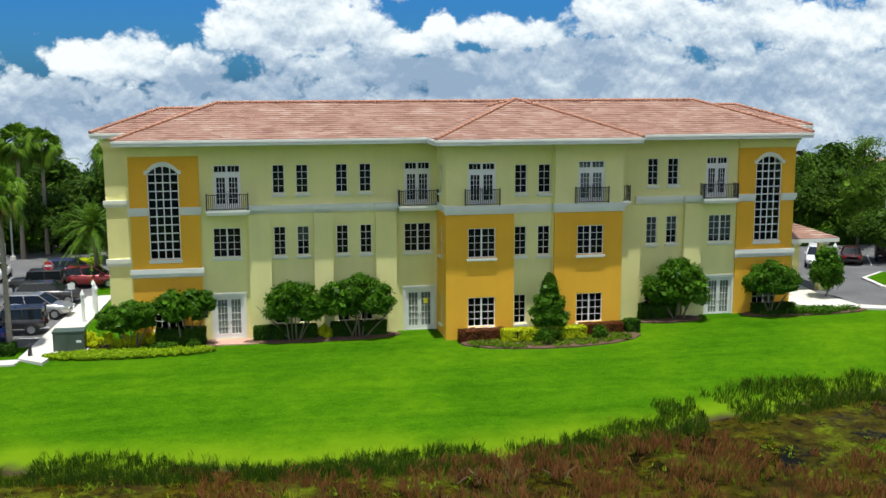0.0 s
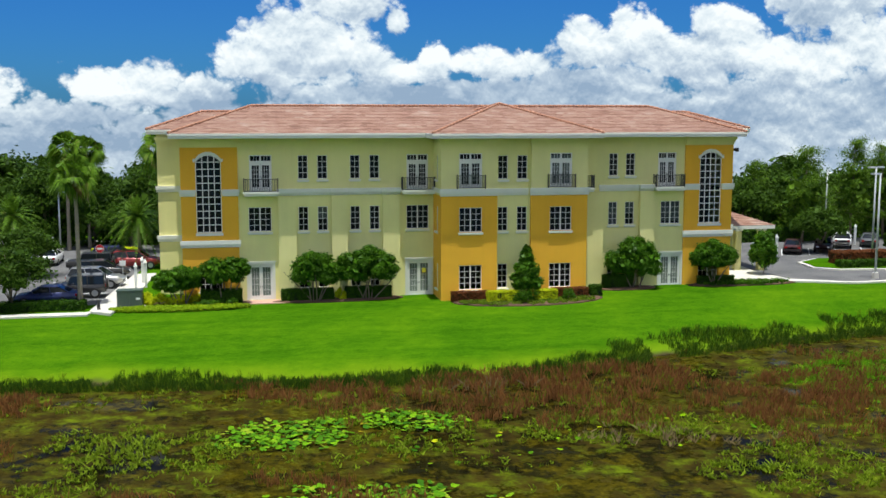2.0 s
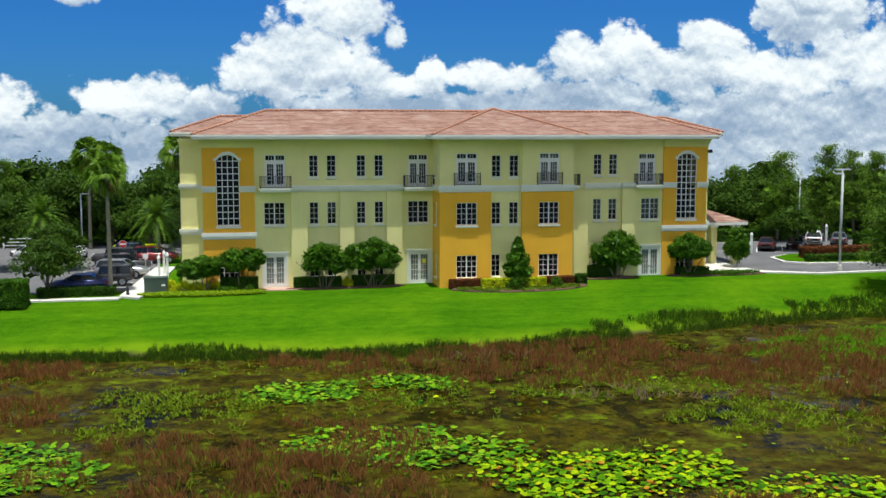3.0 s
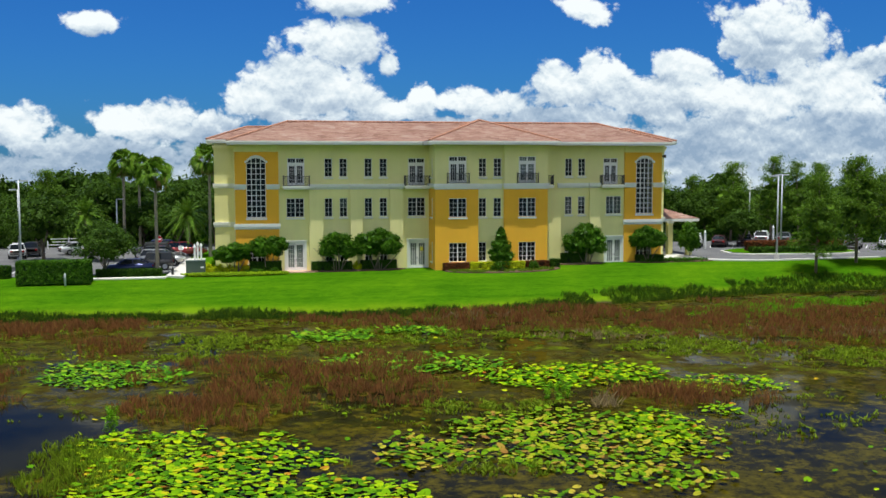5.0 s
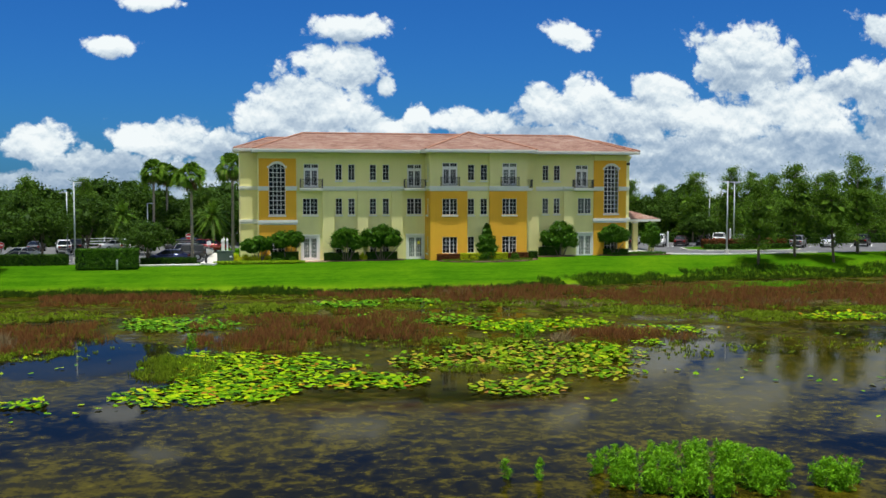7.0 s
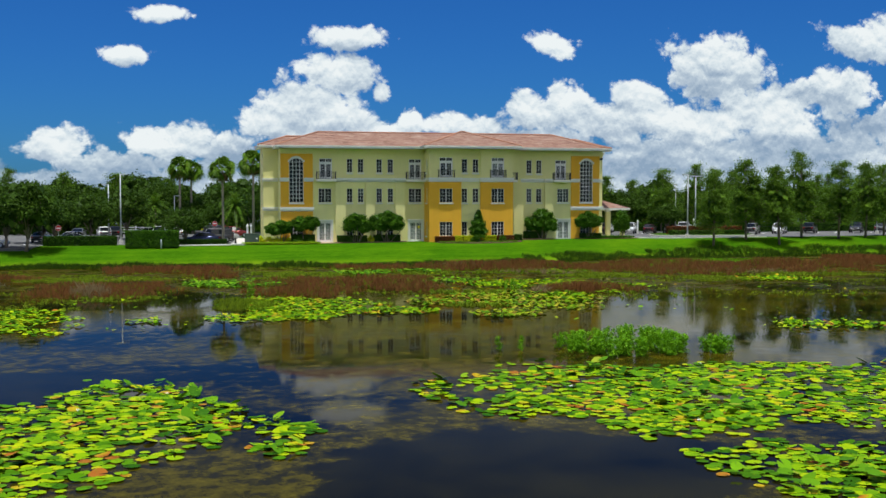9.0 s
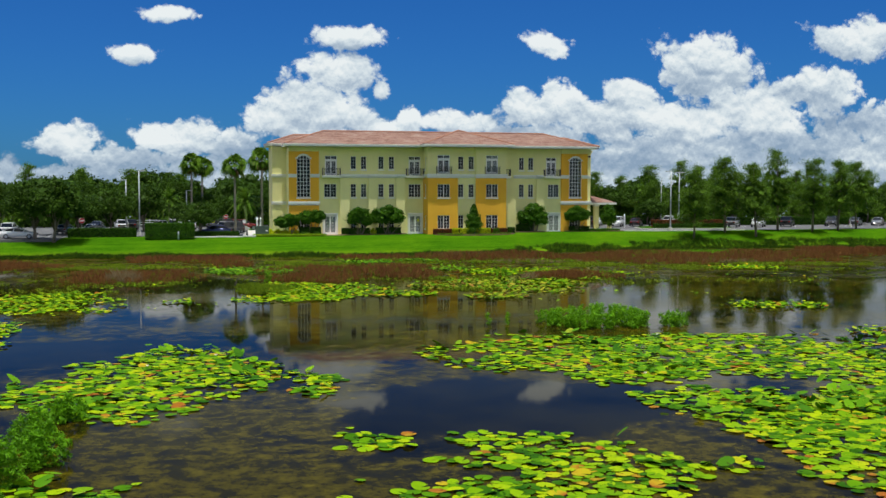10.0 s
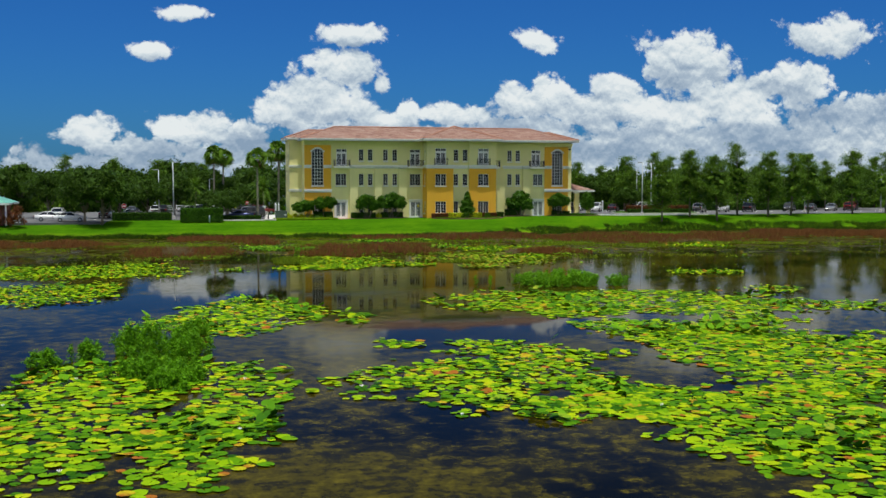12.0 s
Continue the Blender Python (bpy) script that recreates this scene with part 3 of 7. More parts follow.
def main_front(x0, x1, pairs, doubles, uppers, lowers, label):
    ob = part("wall", wall_mesh(x0, x1, BASE - 0.6, EAVE - 0.02, openings(pairs, doubles, uppers, lowers), 0.25, CREAM, "x", Y_MAIN), building, label)
    for n, (a, c) in enumerate(pairs):
        for k, z in enumerate((Z1, Z2, Z3)):
            window(c - a, z[1] - z[0], ((a + c) / 2, Y_MAIN, z[0]), blind=0.5 if (n * 3 + k) % 5 == 4 else (0.95 if a > 12 and k == 1 else 0))
    for a, c in doubles:
        window(c - a, Z2[1] - Z2[0], ((a + c) / 2, Y_MAIN, Z2[0]), sashes=2, blind=0.9 if a > 12 else 0)
    for a, c in uppers:
        french_door(c - a, 10.56 - 7.82, ((a + c) / 2, Y_MAIN, 7.82), True)
        balcony(a - 0.42, c + 0.42, Y_MAIN)
    for a, c in lowers:
        french_door(c - a, 2.20 - BASE - 0.04, ((a + c) / 2, Y_MAIN, BASE + 0.04), False, True, 0.18)


main_front(-16.40, -1.40, LEFT_PAIRS, DOUBLES[:2], UPPER_DOORS[:2], LOWER_DOORS[:2], "cream stucco wall")
main_front(10.10, 19.45, RIGHT_PAIRS, DOUBLES[2:], UPPER_DOORS[2:], LOWER_DOORS[2:], "cream stucco wall")
balcony(10.2, 11.45, Y_MAIN)

# flat pilaster strips below the upper band
for a, c in [(-13.45, -12.08), (-9.39, -8.17), (-5.42, -4.09), (10.95, 12.46), (15.58, 16.85)]:
    part("pilaster", Build().box(a, c, Y_MAIN - 0.32, Y_MAIN - 0.003, BASE - 0.5, 7.46).mesh("pilaster", CREAM), building, "cream stucco pilaster")


def band(x0, x1, y, z0, z1, out=0.14):
    b = Build()
    h = z1 - z0
    b.box(x0, x1, y - out, y - 0.002, z0 + h * 0.45, z1)
    b.box(x0 + 0.02, x1 - 0.02, y - out * 0.62, y - 0.004, z0 + 0.08, z0 + h * 0.45)
    b.box(x0 + 0.04, x1 - 0.04, y - out * 0.35, y - 0.006, z0, z0 + 0.08)
    return part("band", b.mesh("band", TRIM), building, "pale blue-white moulded stucco band")


for a, c in [(-13.28, -4.19), (12.14, 16.69)]:
    band(a, c, Y_MAIN, 7.48, 7.98, 0.20)
for a, c in [(-13.49, -12.04), (-9.43, -8.13), (-5.46, -4.05), (15.54, 16.74)]:
    band(a - 0.04, c + 0.04, Y_MAIN, 7.465, 7.99, 0.54)


def arch_window(x0, x1, z0, spring, rise, y):
    """The tall stair window with a flat-arched head, four panes wide and eleven high."""
    b, rects = Build(), []
    w, mid = x1 - x0, (x0 + x1) / 2
    t = 0.06

    def head(x):
        r = (w * w / 4 + rise * rise) / (2 * rise)
        return spring + rise - r + math.sqrt(max(r * r - (x - mid) ** 2, 0))

    b.box(x0, x0 + t, y + 0.03, y + 0.13, z0, spring).box(x1 - t, x1, y + 0.03, y + 0.13, z0, spring)
    b.box(x0 + t, x1 - t, y + 0.03, y + 0.13, z0, z0 + t)
    cols, rows, bar = 4, 10, 0.07
    cw, rh = (w - 2 * t) / cols, (spring - z0 - t) / rows
    for i in range(1, cols):
        x = x0 + t + cw * i
        b.box(x - bar / 2, x + bar / 2, y + 0.05, y + 0.11, z0 + t, head(x) - 0.02)
    for j in range(1, rows + 1):
        z = z0 + t + rh * j
        for i in range(cols):
            xa = x0 + t + cw * i
            b.box(xa + bar / 2, xa + cw - bar / 2, y + 0.053, y + 0.107, z - bar / 2, z + bar / 2)
    n = 16
    for k in range(n):
        xa, xb = x0 + w * k / n, x0 + w * (k + 1) / n
        za, zb = head(xa), head(xb)
        lo_a, lo_b = max(za - t, spring - 0.02), max(zb - t, spring - 0.02)
        for yy, flip in ((y + 0.03, False), (y + 0.13, True)):
            q = [(xa, yy, lo_a), (xb, yy, lo_b), (xb, yy, zb), (xa, yy, za)]
            b.face(*(reversed(q) if flip else q))
        b.face((xa, y + 0.03, lo_a), (xa, y + 0.13, lo_a), (xb, y + 0.13, lo_b), (xb, y + 0.03, lo_b))
    ob = part("window", b.mesh("window", FRAME_WHITE), building, "tall arched stair window with white glazing bars")
    for i in range(cols):
        for j in range(rows):
            pane(cw - bar * 0.6, rh - bar * 0.6, ob, x0 + t + cw * (i + 0.5), z0 + t + rh * (j + 0.5), y + 0.078)
        xa = x0 + t + cw * i
        g = Build()
        m = 4
        top = [(xa + cw * k / m, head(xa + cw * k / m) - 0.01) for k in range(m + 1)]
        g.face(*[(x, y + 0.08, z) for x, z in [(xa, spring + 0.02), (xa + cw, spring + 0.02)] + top[::-1]])
        gp = part("pane", g.mesh("pane", GLASS), ob)
        gp.visible_shadow = False
    # spandrel that closes the rectangular opening above the curve
    s = Build()
    ztop = spring + rise + 0.001
    for k in range(n):
        xa, xb = x0 + w * k / n, x0 + w * (k + 1) / n
        s.face((xa, y - 0.001, head(xa)), (xb, y - 0.001, head(xb)), (xb, y - 0.001, ztop), (xa, y - 0.001, ztop))
        s.face((xa, y - 0.001, head(xa)), (xa, y + 0.2, head(xa)), (xb, y + 0.2, head(xb)), (xb, y - 0.001, head(xb)))
    part("spandrel", s.mesh("spandrel", GOLD), ob)
    # moulded hood over the arch
    hb = Build()
    ext = 0.16
    for k in range(n):
        fa, fb = k / n, (k + 1) / n
        xa, xb = x0 - ext + (w + 2 * ext) * fa, x0 - ext + (w + 2 * ext) * fb
        ia, ib = head(min(max(xa, x0), x1)), head(min(max(xb, x0), x1))
        oa, ob_ = ia + 0.24, ib + 0.24
        f = y - 0.11
        hb.face((xa, f, ia), (xb, f, ib), (xb, f, ob_), (xa, f, oa))
        hb.face((xa, f, oa), (xb, f, ob_), (xb, y - 0.002, ob_), (xa, y - 0.002, oa))
        hb.face((xa, y - 0.002, ia), (xb, y - 0.002, ib), (xb, f, ib), (xa, f, ia))
        if k in (0, n - 1):
            xe, ie = (xa, ia) if k == 0 else (xb, ib)
            hb.face((xe, f, ie), (xe, f, ie + 0.24), (xe, y - 0.002, ie + 0.24), (xe, y - 0.002, ie))
    part("hood", hb.mesh("hood", TRIM), ob, "pale arched hood moulding")
    part("sill", Build().box(x0 - 0.07, x1 + 0.07, y - 0.12, y + 0.04, z0 - 0.22, z0 - 0.02).mesh("sill", TRIM), ob, "pale sill")


def end_panel(x0, x1, a0, a1, label):
    holes = [(a0, a1, 4.75, 10.60), ((a0 + a1) / 2 - 0.85, (a0 + a1) / 2 + 0.85, *Z1)]
    part("wall", wall_mesh(x0, x1, BASE - 0.6, 11.15, holes, 0.3, GOLD, "x", Y_END), building, label)
    part("frieze", wall_mesh(x0, x1, 11.15, EAVE - 0.02, [], 0.3, CREAM, "x", Y_END - 0.04), building, "cream stucco frieze")
    arch_window(a0, a1, 4.75, 10.06, 0.53, Y_END)
    window(1.70, Z1[1] - Z1[0], ((a0 + a1) / 2, Y_END, Z1[0]), sashes=2)
    for c0, c1 in ((x0 - 0.12, a0 - 0.01), (a1 + 0.01, x1 + 0.12)):
        band(c0, c1, Y_END, 7.50, 8.00, 0.17)
    band(x0 - 0.14, x1 + 0.14, Y_END, 3.62, 4.16, 0.19)


end_panel(-20.60, -16.40, -19.50, -17.62, "gold stucco end wall")
end_panel(19.45, 23.60, 20.72, 22.60, "gold stucco end wall")


# ---- the projecting bay ----
def bay_column(x0, x1, d0, d1):
    lows = [(d0, d1, Z2[0], Z2[1]), (d0, d1, *Z1)]
    part("wall", wall_mesh(x0, x1, BASE - 0.6, 7.50, lows, 0.25, GOLD, "x", Y_BAY), building, "gold stucco bay wall, lit low down")
    part("wall", wall_mesh(x0, x1, 7.50, EAVE - 0.02, [(d0 - 0.02, d1, 8.06, 10.70)], 0.25, CREAM, "x", Y_BAY), building, "cream stucco bay wall")
    for z in (Z1, Z2):
        window(d1 - d0, z[1] - z[0], ((d0 + d1) / 2, Y_BAY, z[0]), sashes=2)
    french_door(d1 - d0 + 0.02, 10.70 - 8.06, ((d0 + d1) / 2 - 0.01, Y_BAY, 8.06), True, d0 > 5)
    band(x0 - 0.12, x1 + 0.12, Y_BAY, 7.48, 8.04, 0.20)
    railing(building, d0 - 0.22, d1 + 0.22, 8.05, 0.98, 0.22, Y_BAY, "black iron railing before a door", False)


bay_column(-1.40, 2.95, 0.0, 1.75)
bay_column(5.60, 10.10, 7.10, 8.83)
MID = [(3.08, 3.86), (4.60, 5.40)]
part("wall", wall_mesh(2.95, 5.60, BASE - 0.6, EAVE - 0.02, [(a, c, *z) for a, c in MID for z in (Z1, Z2, Z3)], 0.25, CREAM, "x", Y_MID), building, "cream stucco bay wall")
for a, c in MID:
    for z in (Z1, Z2, Z3):
        window(c - a, z[1] - z[0], ((a + c) / 2, Y_MID, z[0]))
band(2.95, 5.60, Y_MID, 7.48, 8.0, 0.15)
for x, f, turn in ((-1.40, -1, -90.0), (10.10, 1, 90.0)):
    yw0, yw1 = (0.05, 0.65)
    holes = [(yw0, yw1, *z) for z in (Z1, Z2, Z3)]
    part("wall", wall_mesh(Y_BAY + 0.25, Y_MAIN, BASE - 0.6, 7.5, holes[:2], 0.25, GOLD, "y", x, f), building, "gold stucco bay side wall")
    part("wall", wall_mesh(Y_BAY + 0.25, Y_MAIN, 7.5, EAVE - 0.02, holes[2:], 0.25, CREAM, "y", x, f), building, "cream stucco bay side wall")
    for z in (Z1, Z2, Z3):
        window(yw1 - yw0, z[1] - z[0], (x, (yw0 + yw1) / 2, z[0]), turn)
    bb = Build().box(*sorted((x, x + f * 0.14)), Y_BAY - 0.1, Y_MAIN, 7.7, 8.02)
    part("band", bb.mesh("band", TRIM), building, "pale moulded stucco band")
for x in (2.95, 5.60):
    part("wall", Build().box(x - 0.12, x + 0.12, Y_BAY + 0.25, Y_MID + 0.25, BASE - 0.5, EAVE - 0.05).mesh("wall", CREAM), building)

# ---- recessed back block, sides and rear ----
for a, c in ((-22.60, -20.60), (23.60, 25.80)):
    part("wall", wall_mesh(a, c, BASE - 0.6, EAVE - 0.02, [], 0.25, CREAM, "x", Y_BACK), building, "cream stucco end wall set back")
    band(a - 0.15, c, Y_BACK, 7.55, 8.02, 0.16)
    band(a - 0.15, c + 0.15, Y_BACK, 3.62, 4.12, 0.17)
for x, f in ((-20.60, -1), (23.60, 1)):
    part("wall", wall_mesh(Y_END + 0.3, Y_BACK, BASE - 0.6, EAVE - 0.02, [], 0.25, CREAM, "y", x, f), building, "cream stucco side wall")
for x, f in ((-22.60, -1), (25.80, 1)):
    part("wall", wall_mesh(Y_BACK + 0.25, 13.75, BASE - 0.6, EAVE - 0.02, [], 0.25, CREAM, "y", x, f), building, "cream stucco side wall")
part("wall", wall_mesh(-22.6, 25.8, BASE - 0.6, EAVE - 0.02, [], 0.25, CREAM, "x", 14.0, 1), building, "cream stucco rear wall")
# interior surfaces behind the glass, their shade painted in with ROOM
part("partition", Build().box(-20.2, 23.5, 5.2, 5.3, BASE, EAVE).mesh("partition", ROOM), building, "interior wall, coloured dark for room shade")
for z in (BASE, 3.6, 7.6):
    part("floor_slab", Build().box(-20.2, -1.2, 2.25, 5.2, z - 0.2, z - 0.02).box(9.9, 23.5, 2.25, 5.2, z - 0.2, z - 0.02).box(-1.1, 9.8, -0.6, 5.2, z - 0.2, z - 0.021).mesh("floor_slab", ROOM), building, "interior floor, coloured dark for room shade")


# ---- roofs ----
def hip_roof(x0, x1, y0, y1, eave=EAVE, name="roof"):
    """A hipped roof of lapped tile courses over eaves at the given rectangle, with fascia, soffit and hip tiles."""
    run = min(x1 - x0, y1 - y0) / 2
    step = 0.34
    n = int(math.ceil(run / step))
    deck = Build()
    zd = eave + PITCH * run - 0.02
    c0, c1 = (x0 + run, y0 + run, zd), (x1 - run, y1 - run, zd)
    corners = [(x0, y0, eave - 0.02), (x1, y0, eave - 0.02), (x1, y1, eave - 0.02), (x0, y1, eave - 0.02)]
    deck.face(corners[0], corners[1], c1, c0).face(corners[1], corners[2], c1).face(corners[2], corners[3], c0, c1).face(corners[3], corners[0], c0)
    roof = part(name, deck.mesh(name, ROOF), building, "hipped roof of salmon terracotta tiles")
    for k in range(n):
        b = Build()
        d0, d1 = k * step, min((k + 1) * step, run)
        za, zb = eave + PITCH * d0 + 0.045, eave + PITCH * d1 + 0.012
        r0 = [(x0 + d0, y0 + d0), (x1 - d0, y0 + d0), (x1 - d0, y1 - d0), (x0 + d0, y1 - d0)]
        r1 = [(x0 + d1, y0 + d1), (x1 - d1, y0 + d1), (x1 - d1, y1 - d1), (x0 + d1, y1 - d1)]
        for i in range(4):
            j = (i + 1) % 4
            b.face((*r0[i], za), (*r0[j], za), (*r1[j], zb), (*r1[i], zb))
            b.face((*r0[i], za - 0.045), (*r0[j], za - 0.045), (*r0[j], za), (*r0[i], za))
        part("tile_course", b.mesh("tile_course", ROOF), roof)
    top = eave + PITCH * run + 0.03
    rx0, rx1, ry0, ry1 = x0 + run, x1 - run, y0 + run, y1 - run
    ends = [((x0, y0), (rx0, ry0)), ((x1, y0), (rx1, ry0)), ((x0, y1), (rx0, ry1)), ((x1, y1), (rx1, ry1))]
    caps = [([(*a, eave + 0.06), (*c, top + 0.03)]) for a, c in ends] + [[(rx0, ry0, top + 0.03), (rx1, ry1, top + 0.03)]]
    for line in caps:
        p0, p1 = Vector(line[0]), Vector(line[1])
        m = max(int((p1 - p0).length / 0.42), 1)
        h = Build()
        for k in range(m):
            a, c = p0.lerp(p1, k / m), p0.lerp(p1, (k + 1.08) / m)
            h.tube([a, c], [0.125, 0.10], 7)
        part("ridge_tiles", h.mesh("ridge_tiles", RIDGE, True), roof, "row of rounded terracotta ridge tiles")
    zt, zb = eave - 0.0, eave - 0.36
    t = 0.12
    for q in ((x0, x1, y0, y0 + t), (x0, x1, y1 - t, y1), (x0, x0 + t, y0 + t, y1 - t), (x1 - t, x1, y0 + t, y1 - t)):
        part("fascia", Build().box(*q, zb, zt).mesh("fascia", TRIM), roof, "pale painted fascia")
    for q in ((x0 - 0.05, x1 + 0.05, y0 - 0.06, y0), (x0 - 0.06, x0, y0, y1), (x1, x1 + 0.06, y0, y1)):
        part("gutter", Build().box(*q, zt - 0.16, zt - 0.02).mesh("gutter", TRIM), roof, "pale gutter")
    s = Build().box(x0 + t, x1 - t, y0 + t, y0 + 2.2, zb + 0.06, zb + 0.1).box(x0 + t, x0 + 1.6, y0 + 2.2, y1 - t, zb + 0.06, zb + 0.1).box(x1 - 1.6, x1 - t, y0 + 2.2, y1 - t, zb + 0.06, zb + 0.1)
    part("soffit", s.mesh("soffit", TRIM), roof, "pale soffit")


hip_roof(-21.31, 24.05, 0.42, 12.5)
hip_roof(-23.3, 27.0, 5.8, 14.0, EAVE + 0.22)
hip_roof(-2.25, 10.9, -2.60, 10.5)


def cornice(x0, x1, y):
    b = Build()
    for out, z0, z1 in ((0.10, 11.22, 11.42), (0.22, 11.42, 11.62), (0.36, 11.62, 11.84)):
        b.box(x0 - out * 0.5, x1 + out * 0.5, y - out, y - 0.002, z0, z1)
    part("cornice", b.mesh("cornice", CREAM), building, "cream stepped cornice below the eaves")


for a, c, y in ((-16.28, -1.75, Y_MAIN), (10.45, 19.33, Y_MAIN), (-20.55, -16.45, Y_END - 0.04), (19.5, 23.55, Y_END - 0.04), (-1.38, 2.93, Y_BAY), (5.62, 10.08, Y_BAY), (3.1, 5.45, Y_MID), (-22.55, -20.7, Y_BACK), (23.7, 25.75, Y_BACK)):
    cornice(a, c, y)

# ---- foliage ----
LEAF_OAK = leafy("oak_leaves", (0.013, 0.036, 0.004), (0.066, 0.130, 0.011))
LEAF_PINE = leafy("pine_needles", (0.022, 0.062, 0.006), (0.150, 0.270, 0.020))
LEAF_PALM = leafy("palm_fronds", (0.024, 0.070, 0.006), (0.150, 0.275, 0.020), 0.4, (0.22, 0.17, 0.06))
LEAF_GLOSS = leafy("glossy_shrub_leaves", (0.014, 0.048, 0.003), (0.085, 0.205, 0.010), 0.4)
LEAF_LIME = leafy("lime_shrub_leaves", (0.34, 0.42, 0.008), (0.68, 0.72, 0.015), 0.5)
LEAF_RED = leafy("red_tipped_leaves", (0.035, 0.030, 0.010), (0.24, 0.075, 0.025), 0.5)
LEAF_HEDGE = leafy("dark_hedge_leaves", (0.010, 0.036, 0.003), (0.058, 0.135, 0.008), 0.45)
LEAF_BED = leafy("bed_cover_leaves", (0.045, 0.085, 0.006), (0.17, 0.26, 0.015), 0.5)
LEAF_COVER = leafy("ground_cover_leaves", (0.12, 0.24, 0.006), (0.34, 0.48, 0.012), 0.5)
DRY_FROND = leafy("dry_fronds", (0.10, 0.07, 0.035), (0.24, 0.17, 0.08), 0.8)


# near-black green: the shade inside hedges is put into this colour
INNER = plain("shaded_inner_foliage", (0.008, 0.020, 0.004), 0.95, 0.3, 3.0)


def leaf_cloud(rng, clumps, per, size, slim=0.5):
    """Small leaf blades scattered through the given clumps (centre, radii); returns vertices and faces."""
    V, F = [], []
    for (c, r) in clumps:
        n = int(per)
        d = rng.normal(size=(n, 3))
        d /= np.linalg.norm(d, axis=1)[:, None]
        rad = rng.random(n) ** 0.45
        p = np.array(c) + d * rad[:, None] * np.array(r) * (1 + 0.18 * rng.normal(size=(n, 1)))
        normal = d * 0.8 + rng.normal(size=(n, 3)) * 0.55 + np.array([0, 0, 0.45])
        normal /= np.linalg.norm(normal, axis=1)[:, None]
        a = np.cross(normal, rng.normal(size=(n, 3)))
        a /= np.linalg.norm(a, axis=1)[:, None]
        b = np.cross(normal, a)
        s = size * (0.6 + 0.8 * rng.random(n))[:, None]
        q = np.stack([p - a * s, p - b * s * slim, p + a * s, p + b * s * slim], axis=1)
        base = len(V) * 4
        F.append(np.arange(n * 4).reshape(n, 4))
        V.append(q.reshape(-1, 3))
    verts, faces, off = [], [], 0
    for v, f in zip(V, F):
        verts.append(v)
        faces.append(f + off)
        off += len(v)
    return np.concatenate(verts), np.concatenate(faces)


def leaf_mesh(name, seed, clumps, per, size, mat, slim=0.5, inner=()):
    """Leaves through the clumps; inner adds sparse broad leaves that close the heart of a crown: clumps, number, size."""
    v, f = leaf_cloud(np.random.default_rng(seed), clumps, per, size, slim)
    if inner:
        v2, f2 = leaf_cloud(np.random.default_rng(seed + 1), inner[0], inner[1], inner[2], 0.7)
        v, f = np.concatenate([v, v2]), np.concatenate([f, f2 + len(v)])
    return leaf_quads(name, v, f, mat)


def leaf_quads(name, v, f, mat):
    me = bpy.data.meshes.new(name)
    me.vertices.add(len(v))
    me.vertices.foreach_set("co", v.astype(np.float32).ravel())
    me.loops.add(f.size)
    me.loops.foreach_set("vertex_index", f.astype(np.int32).ravel())
    me.polygons.add(len(f))
    me.polygons.foreach_set("loop_start", np.arange(0, f.size, 4, dtype=np.int32))
    me.materials.append(mat)
    me.update(calc_edges=True)
    return me


def crown_clumps(rng, centre, radii, n, small=(0.25, 0.45)):
    out = []
    for _ in range(n):
        d = rng.normal(size=3)
        d /= np.linalg.norm(d)
        d[2] = abs(d[2]) * 1.1 - 0.35
        c = np.array(centre) + d * np.array(radii) * (0.55 + 0.4 * rng.random())
        k = small[0] + (small[1] - small[0]) * rng.random()
        out.append((c, np.array(radii) * k * np.array([1, 1, 0.8])))
    return out


def broad_tree(seed, height, spread, label, category="tree", bare=0.28, dense=165, leaf=0.18, mat=None, n=34, group="trees round the car parks"):
    """A broadleaf tree: tapered trunk with limbs, and an uneven crown of many leaves."""
    rng = np.random.default_rng(seed)
    tree = thing("tree", label, category, group=group)
    b = Build()
    zc = height * (bare + (1 - bare) * 0.52)
    lean = rng.normal(size=2) * 0.03 * height
    b.tube([(0, 0, -0.1), (lean[0] * 0.3, lean[1] * 0.3, height * bare * 0.7), (lean[0], lean[1], zc)], [0.030 * height, 0.020 * height, 0.008 * height], 8)
    radii = (spread / 2, spread / 2, height * (1 - bare) * 0.5)
    clumps = crown_clumps(rng, (lean[0], lean[1], zc), radii, n)
    for c, r in clumps[:9]:
        s = Vector((lean[0] * 0.4, lean[1] * 0.4, height * bare * (0.75 + 0.5 * rng.random())))
        e = Vector(c)
        m = s.lerp(e, 0.5) + Vector((0, 0, 0.05 * height))
        b.tube([s, m, e], [0.011 * height, 0.007 * height, 0.003 * height], 5)
    part("trunk", b.mesh("trunk", BARK, True), tree, "grey-brown trunk with spreading limbs")
    part("crown", leaf_mesh("crown", seed, clumps, dense, leaf, mat or LEAF_OAK, 0.5, ([(np.array((lean[0], lean[1], zc)), np.array(radii) * 0.72)], 200, 0.5)), tree)
    return tree


